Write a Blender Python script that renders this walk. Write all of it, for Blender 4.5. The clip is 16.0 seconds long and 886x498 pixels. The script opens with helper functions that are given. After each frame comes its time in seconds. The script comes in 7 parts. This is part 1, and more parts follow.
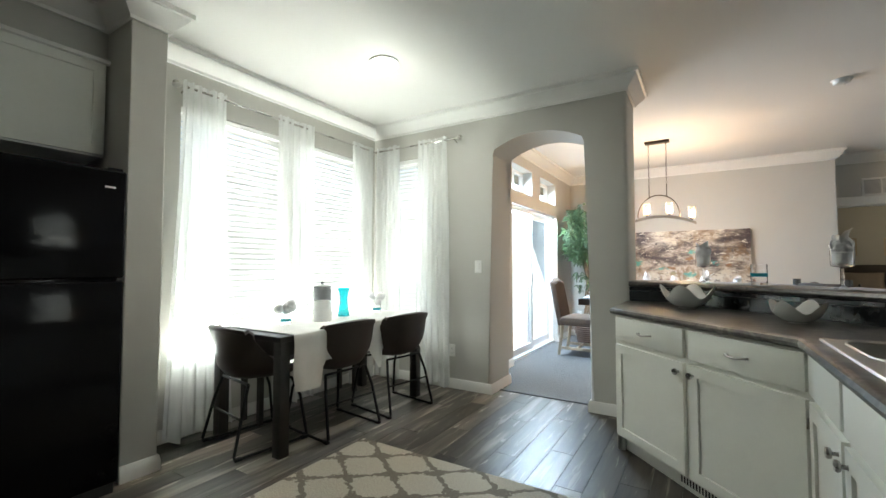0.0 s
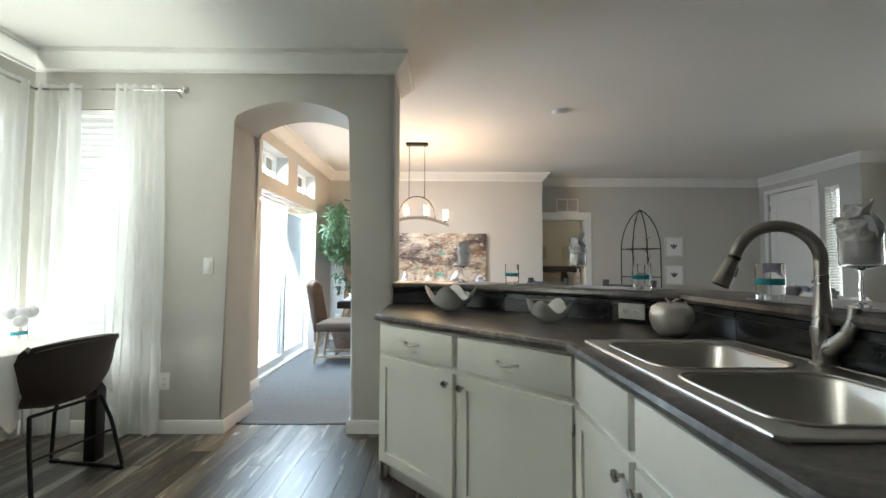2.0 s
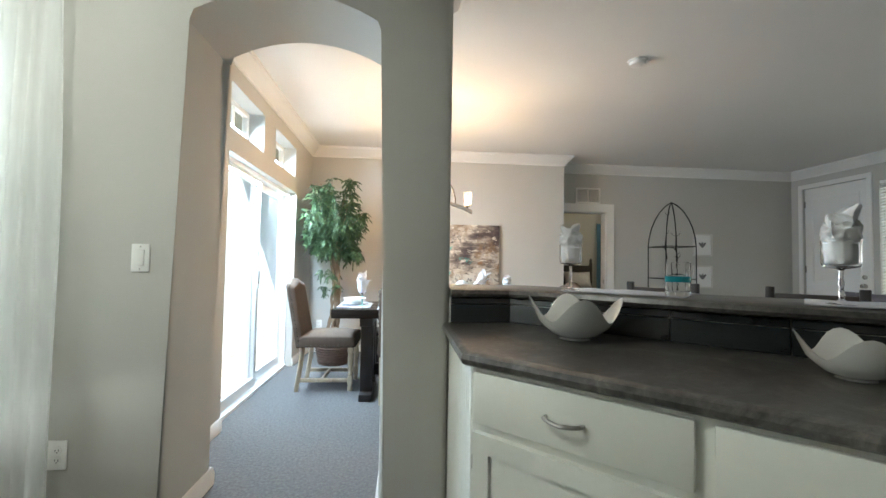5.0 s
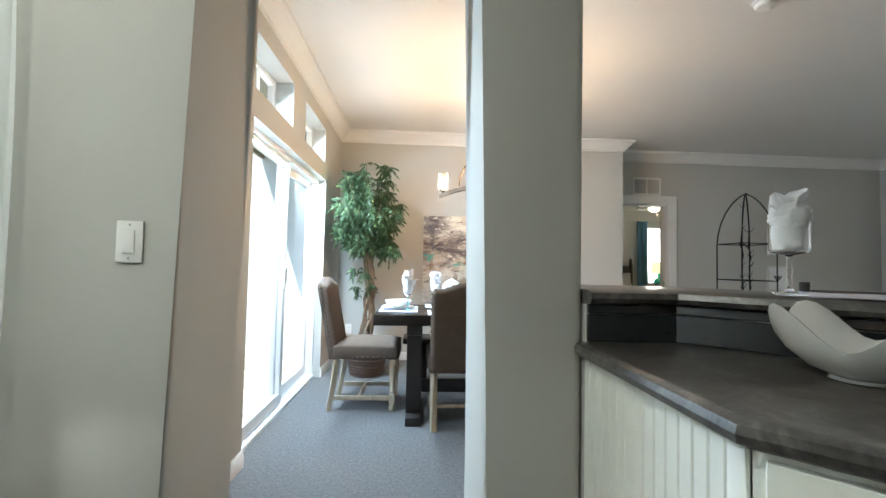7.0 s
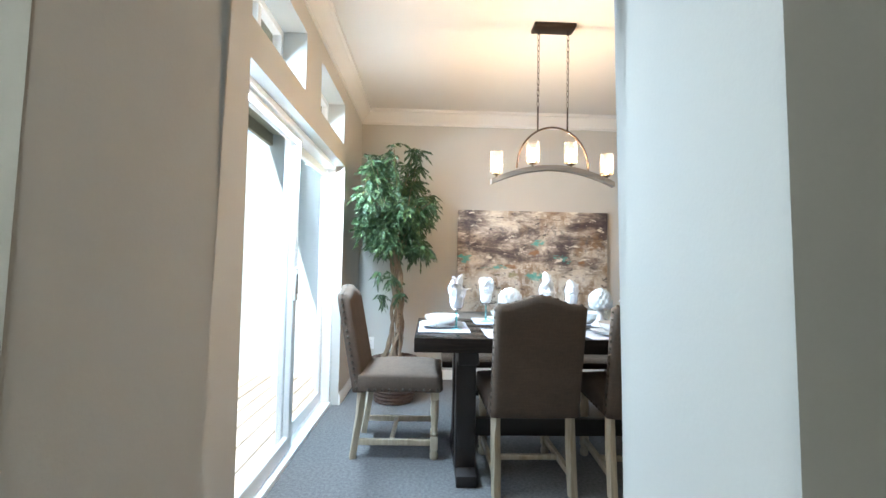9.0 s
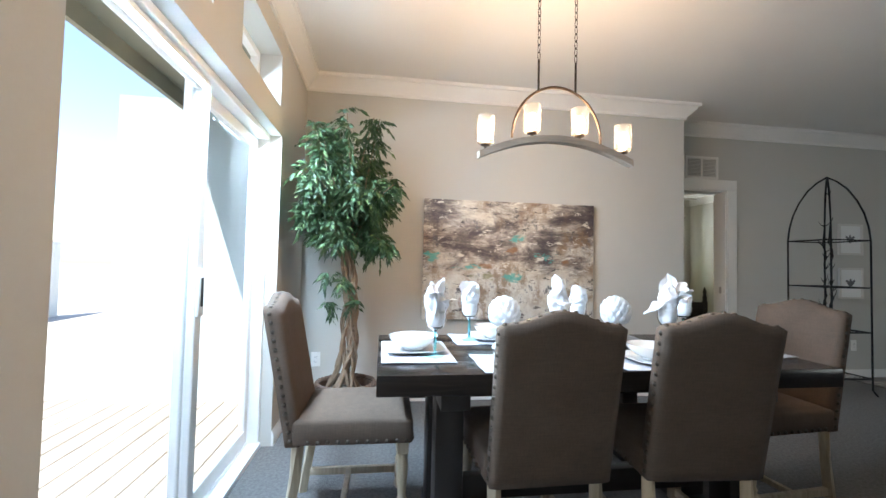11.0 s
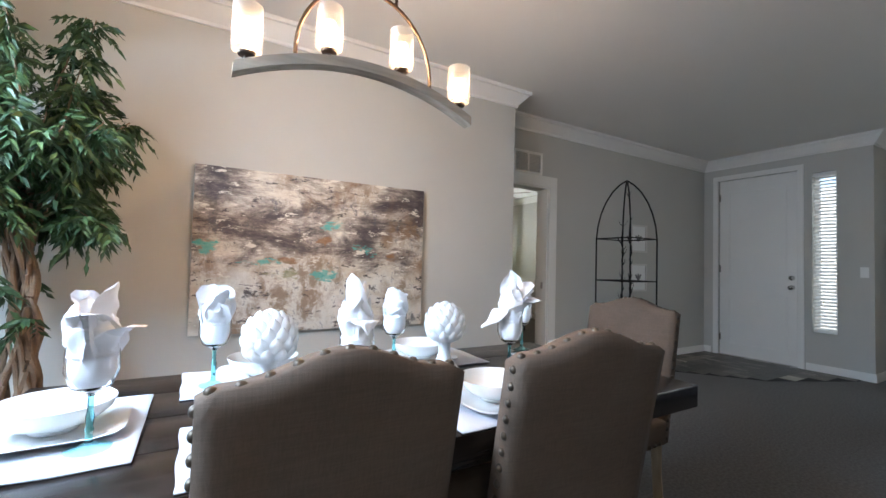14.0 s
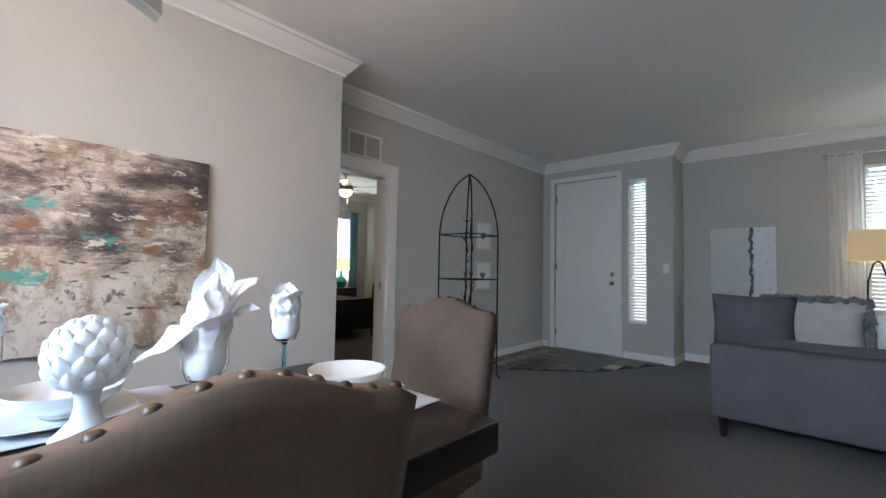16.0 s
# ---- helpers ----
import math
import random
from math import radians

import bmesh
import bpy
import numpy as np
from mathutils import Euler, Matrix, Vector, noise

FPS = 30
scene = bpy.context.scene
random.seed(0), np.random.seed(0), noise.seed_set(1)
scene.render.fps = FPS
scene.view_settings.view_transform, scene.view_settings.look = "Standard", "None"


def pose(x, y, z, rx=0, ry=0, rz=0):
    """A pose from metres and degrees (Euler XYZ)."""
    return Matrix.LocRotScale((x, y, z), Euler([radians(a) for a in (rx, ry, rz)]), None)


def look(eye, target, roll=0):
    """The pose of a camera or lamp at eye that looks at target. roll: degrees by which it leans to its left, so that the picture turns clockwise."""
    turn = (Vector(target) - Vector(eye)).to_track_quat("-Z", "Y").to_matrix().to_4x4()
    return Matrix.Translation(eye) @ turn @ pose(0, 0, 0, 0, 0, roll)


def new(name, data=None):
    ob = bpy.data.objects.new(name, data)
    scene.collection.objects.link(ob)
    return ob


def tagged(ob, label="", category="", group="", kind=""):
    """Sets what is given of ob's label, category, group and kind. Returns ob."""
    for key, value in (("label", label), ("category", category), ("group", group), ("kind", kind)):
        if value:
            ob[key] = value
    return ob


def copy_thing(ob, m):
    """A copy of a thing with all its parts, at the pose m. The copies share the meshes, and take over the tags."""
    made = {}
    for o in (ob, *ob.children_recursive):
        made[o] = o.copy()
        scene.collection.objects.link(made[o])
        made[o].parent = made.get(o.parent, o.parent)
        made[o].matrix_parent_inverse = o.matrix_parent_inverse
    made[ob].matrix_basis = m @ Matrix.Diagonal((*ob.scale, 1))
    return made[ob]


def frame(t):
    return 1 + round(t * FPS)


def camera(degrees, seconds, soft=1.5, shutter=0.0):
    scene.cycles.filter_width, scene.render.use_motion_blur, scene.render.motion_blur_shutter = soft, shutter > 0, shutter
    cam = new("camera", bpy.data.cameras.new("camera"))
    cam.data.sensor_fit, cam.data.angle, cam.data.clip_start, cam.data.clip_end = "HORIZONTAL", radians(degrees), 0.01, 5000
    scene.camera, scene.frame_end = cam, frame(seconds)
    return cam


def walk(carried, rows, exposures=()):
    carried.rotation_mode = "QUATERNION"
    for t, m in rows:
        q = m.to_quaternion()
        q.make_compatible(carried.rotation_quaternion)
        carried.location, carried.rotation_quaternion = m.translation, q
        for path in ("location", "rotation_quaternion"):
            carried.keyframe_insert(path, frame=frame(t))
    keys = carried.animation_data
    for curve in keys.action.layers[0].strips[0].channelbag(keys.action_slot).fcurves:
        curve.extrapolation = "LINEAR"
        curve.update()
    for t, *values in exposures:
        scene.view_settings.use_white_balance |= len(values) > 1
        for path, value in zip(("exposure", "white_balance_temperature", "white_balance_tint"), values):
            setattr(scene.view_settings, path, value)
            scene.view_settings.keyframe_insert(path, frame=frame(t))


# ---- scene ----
cam = camera(93.1, 16.0)
PATH = [
    (0, (0.018, 0.775, 1.192), (-1.029, 2.477, 1.273), -0.0),
    (0.5, (-0.04, 0.906, 1.191), (-0.823, 2.745, 1.274), 0.1),
    (1, (-0.062, 1.043, 1.189), (-0.548, 2.981, 1.278), 0.2),
    (1.5, (-0.09, 1.172, 1.197), (-0.276, 3.162, 1.284), 0.1),
    (2, (-0.136, 1.329, 1.185), (-0.119, 3.327, 1.27), 0.2),
    (2.5, (-0.181, 1.485, 1.191), (-0.059, 3.479, 1.271), 0.4),
    (3, (-0.276, 1.703, 1.18), (-0.121, 3.695, 1.261), 0.5),
    (3.5, (-0.372, 1.906, 1.189), (-0.2, 3.897, 1.269), 0.7),
    (4, (-0.464, 2.096, 1.182), (-0.284, 4.086, 1.264), 0.8),
    (4.2, (-0.511, 2.175, 1.182), (-0.326, 4.165, 1.26), 0.9),
    (6.5, (-0.906, 2.955, 1.146), (-0.757, 4.948, 1.22), 1.3),
    (7, (-0.973, 3.122, 1.136), (-0.859, 5.117, 1.215), 1.2),
    (7.5, (-1.053, 3.309, 1.151), (-0.957, 5.305, 1.224), 1.4),
    (8, (-1.122, 3.496, 1.168), (-1.05, 5.493, 1.239), 0.9),
    (8.5, (-1.167, 3.675, 1.164), (-1.107, 5.673, 1.238), 1.1),
    (10.8, (-1.278, 4.572, 1.145), (-1.048, 6.556, 1.233), 1.1),
    (11, (-1.266, 4.594, 1.169), (-0.982, 6.573, 1.241), 1.3),
    (11.5, (-1.233, 4.728, 1.175), (-0.784, 6.676, 1.243), 1.4),
    (12, (-1.182, 4.833, 1.176), (-0.591, 6.742, 1.244), 1.5),
    (12.5, (-1.13, 4.942, 1.172), (-0.425, 6.812, 1.246), 1.5),
    (13, (-1.063, 5.049, 1.171), (-0.272, 6.884, 1.248), 1.5),
    (13.5, (-0.969, 5.135, 1.157), (-0.092, 6.931, 1.235), 1.4),
    (14, (-0.879, 5.25, 1.166), (0.123, 6.979, 1.236), 1.5),
    (14.5, (-0.76, 5.316, 1.156), (0.383, 6.955, 1.238), 1.4),
    (15, (-0.598, 5.388, 1.137), (0.681, 6.924, 1.223), 1.3),
    (15.5, (-0.405, 5.397, 1.14), (0.973, 6.844, 1.229), 1.2),
    (16, (-0.265, 5.469, 1.138), (1.214, 6.812, 1.23), 1.1),
]
walk(cam, [(t, look(eye, target, roll)) for t, eye, target, roll in PATH], [(0, 2.28, 6700, 10), (2, 2.31, 6700, 10), (5, 2.36, 6600, 9), (8.5, 2.15, 6450, 9), (11, 2.05, 6350, 11), (13.5, 1.97, 6300, 14), (16, 2.02, 6050, 15)])

# ---- light ----
world = bpy.data.worlds.new("sky")
scene.world = world
world.use_nodes = True
wn = world.node_tree.nodes
sky = wn.new("ShaderNodeTexSky")
sky.sky_type = "NISHITA"
sky.sun_disc = False
sky.sun_elevation = radians(60)
sky.sun_rotation = radians(213)
wn["Background"].inputs["Strength"].default_value = 0.11
world.node_tree.links.new(sky.outputs[0], wn["Background"].inputs["Color"])


def lamp(name, kind, energy, m, colour=(1, 1, 1), **more):
    data = bpy.data.lights.new(name, kind)
    data.energy, data.color = energy, colour
    for key in more:
        if key == "size":
            data.size = more[key]
        elif key == "size_y":
            data.shape, data.size_y = "RECTANGLE", more[key]
        elif key == "angle":
            data.angle = more[key]
        elif key == "soft":
            data.shadow_soft_size = more[key]
    ob = new(name, data)
    ob.matrix_world = m
    return ob


SUN_FROM = Vector((-0.27, -0.42, 0.85))
lamp("sun", "SUN", 4.5, look(SUN_FROM * 20, (0, 0, 0)), (1, 0.95, 0.87), angle=radians(0.5))
DAY = (0.92, 1.0, 0.95)
BLUE_DAY = (0.58, 0.79, 1.0)
lamp("nook_window_light_south", "AREA", 4.5, look((-3.16, 2.73, 1.42), (0, 2.73, 1.42)), DAY, size=0.8, size_y=1.7)
lamp("nook_window_light_north", "AREA", 4.5, look((-3.16, 3.72, 1.42), (0, 3.72, 1.42)), DAY, size=0.8, size_y=1.7)
# Added strips inside the blinds; they stand in for daylight bounced up to the ceiling.
lamp("nook_sill_fill_south", "AREA", 7.5, look((-3.085, 2.73, 0.56), (-2.3, 2.73, 2.7)), DAY, size=0.8, size_y=0.05)
lamp("nook_sill_fill_north", "AREA", 7.5, look((-3.085, 3.72, 0.56), (-2.3, 3.72, 2.7)), DAY, size=0.8, size_y=0.05)
lamp("nook_window_light_side", "AREA", 1.2, look((-2.62, 4.44, 1.42), (-2.62, 0, 1.42)), DAY, size=0.5, size_y=1.7)
lamp("transom_light_south", "AREA", 2, look((-2.06, 5.91, 2.305), (-0.9, 5.91, 1.2)), BLUE_DAY, size=0.6, size_y=0.25)
lamp("transom_light_north", "AREA", 2, look((-2.06, 6.97, 2.305), (-0.9, 6.97, 1.2)), BLUE_DAY, size=0.6, size_y=0.25)
lamp("slider_light", "AREA", 33, look((-1.985, 6.475, 1.925), (-1.15, 6.475, 0.75)), BLUE_DAY, size=1.75, size_y=0.10)
lamp("living_window_light", "AREA", 10, look((6.06, 4.4, 1.45), (4.4, 4.4, 2.0)), DAY, size=1.3, size_y=1.6)
lamp("bedroom_window_light", "AREA", 14, look((4.93, 13.26, 1.5), (4.5, 0, 1.2)), DAY, size=0.6, size_y=1.3)
lamp("sidelight_light", "AREA", 0.3, look((5.56, 7.275, 1.42), (0, 7.275, 1.42)), DAY, size=0.2, size_y=1.8)
lamp("ceiling_lamp_light", "POINT", 0.4, pose(-2.005, 3.208, 2.54), (0.95, 1, 0.93), soft=0.12)
lamp("ceiling_lamp_disc", "AREA", 3.5, look((-2.005, 3.208, 2.74 - 0.06), (-2.005, 3.209, 0)), (0.95, 1, 0.93), size=0.12)
for bx, bz in ((-0.785, 1.84), (-0.55, 1.89), (-0.30, 1.89), (-0.065, 1.84)):
    lamp("bulb_light", "POINT", 2.9, pose(bx, 6.57, bz), (1, 0.62, 0.32), soft=0.02)
lamp("table_lamp_light", "POINT", 0.8, pose(5.6, 5.08, 1.42), (1, 0.75, 0.45), soft=0.05)
lamp("fan_light", "POINT", 2.5, pose(3.87, 11.5, 2.26), (1, 0.8, 0.55), soft=0.08)


# ---- materials ----
def nodes_of(name):
    m = bpy.data.materials.new(name)
    m.use_nodes = True
    t = m.node_tree
    return m, t.nodes, t.links, t.nodes["Principled BSDF"]


def coords(n, l, scale, kind="Object"):
    tc = n.new("ShaderNodeTexCoord")
    mp = n.new("ShaderNodeMapping")
    mp.inputs["Scale"].default_value = scale if isinstance(scale, tuple) else (scale,) * 3
    l.new(tc.outputs[kind], mp.inputs["Vector"])
    return mp.outputs[0]


def noise_of(n, l, scale, detail=4.0, rough=0.55, kind="Object", dist=0.0):
    t = n.new("ShaderNodeTexNoise")
    t.inputs["Scale"].default_value = 1.0
    t.inputs["Detail"].default_value = detail
    t.inputs["Roughness"].default_value = rough
    t.inputs["Distortion"].default_value = dist
    l.new(coords(n, l, scale, kind), t.inputs["Vector"])
    return t.outputs["Fac"]


def ramp(n, l, fac, stops):
    r = n.new("ShaderNodeValToRGB")
    while len(r.color_ramp.elements) < len(stops):
        r.color_ramp.elements.new(0.5)
    for e, (p, c) in zip(r.color_ramp.elements, stops):
        e.position, e.color = p, (*c, 1)
    l.new(fac, r.inputs[0])
    return r.outputs[0]


def mixed(n, l, fac, a, b, blend="MIX"):
    m = n.new("ShaderNodeMix")
    m.data_type, m.blend_type = "RGBA", blend
    for socket, v in ((m.inputs["Factor"], fac), (m.inputs[6], a), (m.inputs[7], b)):
        if isinstance(v, (int, float)):
            socket.default_value = v
        elif isinstance(v, tuple):
            socket.default_value = (*v, 1)
        else:
            l.new(v, socket)
    return m.outputs[2]


def bumped(n, l, p, height, strength, dist=0.002):
    b = n.new("ShaderNodeBump")
    b.inputs["Strength"].default_value, b.inputs["Distance"].default_value = strength, dist
    l.new(height, b.inputs["Height"])
    l.new(b.outputs[0], p.inputs["Normal"])


def mat(name, colour, rough=0.6, metal=0.0, vary=0.12, scale=3.0, grain=60.0, bump=0.15, bdist=0.002, rand=0.0, coat=0.0):
    """A plain surface: base colour with large and small variation, relief, and a roughness that varies."""
    m, n, l, p = nodes_of(name)
    lo = tuple(c * (1 - vary) for c in colour)
    hi = tuple(min(1, c * (1 + vary)) for c in colour)
    big = noise_of(n, l, scale, 3)
    small = noise_of(n, l, grain, 3)
    c = mixed(n, l, 0.3, ramp(n, l, big, ((0.3, lo), (0.7, hi))), ramp(n, l, small, ((0.3, lo), (0.7, hi))))
    if rand:
        info = n.new("ShaderNodeObjectInfo")
        c = mixed(n, l, 1.0, c, ramp(n, l, info.outputs["Random"], ((0, (1 - rand,) * 3), (1, (1 + 0 * rand,) * 3))), "MULTIPLY")
    l.new(c, p.inputs["Base Color"])
    rr = n.new("ShaderNodeMapRange")
    rr.inputs["To Min"].default_value, rr.inputs["To Max"].default_value = max(0.02, rough - 0.08), min(1, rough + 0.08)
    l.new(big, rr.inputs["Value"])
    l.new(rr.outputs[0], p.inputs["Roughness"])
    p.inputs["Metallic"].default_value = metal
    p.inputs["Coat Weight"].default_value = coat
    if bump:
        bumped(n, l, p, small, bump, bdist)
    return m


def glow(name, colour, strength):
    m, n, l, p = nodes_of(name)
    p.inputs["Base Color"].default_value = (*colour, 1)
    p.inputs["Emission Color"].default_value = (*colour, 1)
    p.inputs["Emission Strength"].default_value = strength
    return m


def glass(name, colour=(1, 1, 1), rough=0.0, ior=1.45):
    m, n, l, p = nodes_of(name)
    p.inputs["Base Color"].default_value = (*colour, 1)
    p.inputs["Transmission Weight"].default_value = 1
    p.inputs["Roughness"].default_value = rough
    p.inputs["IOR"].default_value = ior
    return m




def sheer_cloth(name, colour, clear):
    m, n, l, p = nodes_of(name)
    tr = n.new("ShaderNodeBsdfTransparent")
    tl = n.new("ShaderNodeBsdfTranslucent")
    df = n.new("ShaderNodeBsdfDiffuse")
    tl.inputs["Color"].default_value = (*colour, 1)
    df.inputs["Color"].default_value = (*colour, 1)
    a, b = n.new("ShaderNodeMixShader"), n.new("ShaderNodeMixShader")
    a.inputs[0].default_value = 0.32
    l.new(tl.outputs[0], a.inputs[1]), l.new(df.outputs[0], a.inputs[2])
    weave = noise_of(n, l, (25, 25, 4), 3)
    mr = n.new("ShaderNodeMapRange")
    mr.inputs["To Min"].default_value, mr.inputs["To Max"].default_value = clear - 0.12, clear + 0.12
    l.new(weave, mr.inputs["Value"]), l.new(mr.outputs[0], b.inputs[0])
    l.new(a.outputs[0], b.inputs[1]), l.new(tr.outputs[0], b.inputs[2])
    l.new(b.outputs[0], n["Material Output"].inputs["Surface"])
    return m


def wood(name, dark, mid, light, axis=1, rough=0.45, rand=0.35, stretch=3.0, across=45.0, bump=0.25, tight=False):
    """Boards with grain along one axis; each board takes its own tone."""
    m, n, l, p = nodes_of(name)
    s = [across] * 3
    s[axis] = stretch
    info = n.new("ShaderNodeObjectInfo")
    tc = n.new("ShaderNodeTexCoord")
    add = n.new("ShaderNodeVectorMath")
    add.operation = "MULTIPLY_ADD"
    sc = n.new("ShaderNodeMapping")
    sc.inputs["Scale"].default_value = s
    comb = n.new("ShaderNodeCombineXYZ")
    for i in range(3):
        l.new(info.outputs["Random"], comb.inputs[i])
    add.inputs[1].default_value = (37, 53, 29)
    l.new(comb.outputs[0], add.inputs[0]), l.new(tc.outputs["Object"], add.inputs[2])
    l.new(add.outputs[0], sc.inputs["Vector"])
    g = n.new("ShaderNodeTexNoise")
    g.inputs["Scale"].default_value, g.inputs["Detail"].default_value, g.inputs["Distortion"].default_value = 1, 6, 0.6
    l.new(sc.outputs[0], g.inputs["Vector"])
    big = n.new("ShaderNodeTexNoise")
    big.inputs["Scale"].default_value, big.inputs["Detail"].default_value = (0.22, 7) if tight else (0.12, 3)
    l.new(sc.outputs[0], big.inputs["Vector"])
    c1 = ramp(n, l, g.outputs["Fac"], ((0.36, dark), (0.54, mid), (0.60, mid), (0.66, light)) if tight else ((0.32, dark), (0.52, mid), (0.72, light)))
    c2 = ramp(n, l, big.outputs["Fac"], ((0.36, dark), (0.52, mid), (0.57, mid), (0.66, light)) if tight else ((0.3, dark), (0.6, mid), (0.8, light)))
    c = mixed(n, l, 0.5, c1, c2)
    tone = ramp(n, l, info.outputs["Random"], ((0, (1 - rand,) * 3), (0.7, (1, 1, 1)), (0.86, (1 + rand / 2,) * 3), (0.9, (1 + 4 * rand,) * 3)))
    c = mixed(n, l, 1.0, c, tone, "MULTIPLY")
    l.new(c, p.inputs["Base Color"])
    p.inputs["Roughness"].default_value = rough
    bumped(n, l, p, g.outputs["Fac"], bump, 0.001)
    return m


WALL = mat("grey_wall_paint", (0.50, 0.49, 0.455), 0.85, vary=0.03, scale=1.2, grain=120, bump=0.25, bdist=0.0012)
CEIL = mat("white_ceiling_paint", (0.74, 0.73, 0.70), 0.9, vary=0.02, scale=1, grain=90, bump=0.4, bdist=0.0015)
TRIM = mat("white_trim_paint", (0.76, 0.75, 0.72), 0.45, vary=0.03, scale=2, grain=40, bump=0.04)
CABINET = mat("white_cabinet_paint", (0.82, 0.825, 0.765), 0.42, vary=0.03, scale=2.5, grain=50, bump=0.05)
CARPET = mat("grey_carpet", (0.19, 0.184, 0.18), 1.0, vary=0.34, scale=58, grain=150, bump=1.0, bdist=0.02)
PLANK = wood("grey_vinyl_plank", (0.026, 0.021, 0.016), (0.088, 0.074, 0.058), (0.46, 0.42, 0.35), rough=0.36, rand=0.42, stretch=2.6, across=24, tight=True)
PLANK.node_tree.nodes["Principled BSDF"].inputs["Specular IOR Level"].default_value = 0.35
TABLE_WOOD = wood("black_stained_wood", (0.007, 0.005, 0.005), (0.015, 0.011, 0.009), (0.035, 0.026, 0.022), axis=0, rough=0.22, rand=0.15)
TABLE_WOOD.node_tree.nodes["Principled BSDF"].inputs["Specular IOR Level"].default_value = 0.3
BLACK_WOOD = mat("black_wood", (0.018, 0.014, 0.013), 0.38, vary=0.3, scale=4, grain=40)
LEG_WOOD = wood("washed_oak", (0.30, 0.24, 0.16), (0.46, 0.38, 0.27), (0.58, 0.5, 0.38), axis=2, rough=0.6, rand=0.1)
BEAM_WOOD = wood("weathered_beam", (0.16, 0.13, 0.10), (0.30, 0.25, 0.20), (0.45, 0.39, 0.32), axis=0, rough=0.7, rand=0.05)
BROWN_METAL = mat("bronze_metal", (0.05, 0.035, 0.025), 0.4, 0.8, vary=0.2, grain=80, bump=0.05)
BLACK_METAL = mat("black_iron", (0.012, 0.012, 0.012), 0.5, 0.6, vary=0.3, grain=80, bump=0.1)
NICKEL = mat("brushed_nickel", (0.44, 0.425, 0.40), 0.28, 1.0, vary=0.06, grain=150, bump=0.03)
STEEL = mat("stainless_steel", (0.60, 0.585, 0.555), 0.36, 1.0, vary=0.06, scale=5, grain=200, bump=0.04)
CHROME = mat("polished_chrome", (0.8, 0.8, 0.8), 0.08, 1.0, vary=0.02, bump=0)
FRIDGE = mat("black_gloss_enamel", (0.004, 0.004, 0.005), 0.10, vary=0.1, grain=90, bump=0.04, bdist=0.0005)
FRIDGE.node_tree.nodes["Principled BSDF"].inputs["Specular IOR Level"].default_value = 0.14
VINYL = mat("white_vinyl_frame", (0.80, 0.80, 0.79), 0.35, vary=0.02, bump=0.02)
SLAT = mat("white_blind_slat", (0.82, 0.83, 0.82), 0.5, vary=0.03, bump=0.03)
PLATE = mat("white_switch_plastic", (0.80, 0.79, 0.76), 0.3, vary=0.02, bump=0)
DARK_SLOT = mat("dark_slot", (0.03, 0.03, 0.03), 0.6, vary=0.1, bump=0)
PORCELAIN = mat("white_porcelain", (0.76, 0.76, 0.745), 0.12, vary=0.02, bump=0, coat=0.4)
MATTE_WHITE = mat("white_ceramic", (0.72, 0.72, 0.72), 0.45, vary=0.04, grain=50, bump=0.08)
NAPKIN = mat("white_linen", (0.72, 0.72, 0.74), 0.9, vary=0.04, grain=300, bump=0.3, bdist=0.0008)
CLOTH_W = mat("white_woven_cloth", (0.76, 0.76, 0.74), 0.95, vary=0.08, scale=8, grain=220, bump=0.6, bdist=0.002)
MAT_W = mat("pale_placemat_weave", (0.47, 0.485, 0.53), 0.9, vary=0.08, scale=10, grain=260, bump=0.6, bdist=0.0015)


def linen():
    """Coarse slubby weave: threads along both ways of the cloth."""
    m, n, l, p = nodes_of("taupe_linen_upholstery")
    across = noise_of(n, l, (16, 30, 260), 4, 0.65)
    along = noise_of(n, l, (260, 200, 14), 4, 0.65)
    blot = noise_of(n, l, 7, 3)
    c = mixed(n, l, 0.5, ramp(n, l, across, ((0.36, (0.072, 0.048, 0.033)), (0.64, (0.128, 0.086, 0.061)))), ramp(n, l, along, ((0.36, (0.072, 0.048, 0.033)), (0.64, (0.128, 0.086, 0.061)))))
    c = mixed(n, l, 0.45, c, ramp(n, l, blot, ((0.3, (0.075, 0.053, 0.039)), (0.7, (0.12, 0.086, 0.064)))))
    l.new(c, p.inputs["Base Color"])
    p.inputs["Roughness"].default_value = 0.95
    bumped(n, l, p, mixed(n, l, 0.5, across, along), 0.7, 0.002)
    return m


LINEN = linen()
LEATHER = mat("dark_brown_leather", (0.045, 0.032, 0.027), 0.5, vary=0.2, scale=6, grain=120, bump=0.3)
SOFA = mat("grey_sofa_fabric", (0.105, 0.102, 0.12), 0.95, vary=0.15, scale=6, grain=170, bump=0.5)
NAIL = mat("aged_nailhead", (0.10, 0.082, 0.066), 0.5, 1.0, vary=0.2, bump=0)
BARK = mat("brown_vine_bark", (0.19, 0.13, 0.085), 0.9, vary=0.35, scale=12, grain=80, bump=0.8, bdist=0.004)
WICKER = mat("brown_wicker", (0.11, 0.065, 0.045), 0.6, vary=0.35, scale=14, grain=90, bump=0.4, rand=0.3)
SOIL = mat("dark_moss_soil", (0.05, 0.045, 0.03), 1, vary=0.5, scale=30, grain=90, bump=1, bdist=0.01)
GLASS = glass("clear_glass", ior=1.2)
PANE = glass("window_glass", (0.97, 0.99, 0.99), ior=1.05)
TEAL_GLASS = glass("teal_glass", (0.02, 0.62, 0.66))
AQUA_STEM = glass("aqua_stem_glass", (0.25, 0.75, 0.80))
SEEDED = glass("seeded_glass", (1.0, 0.97, 0.92), 0.2)
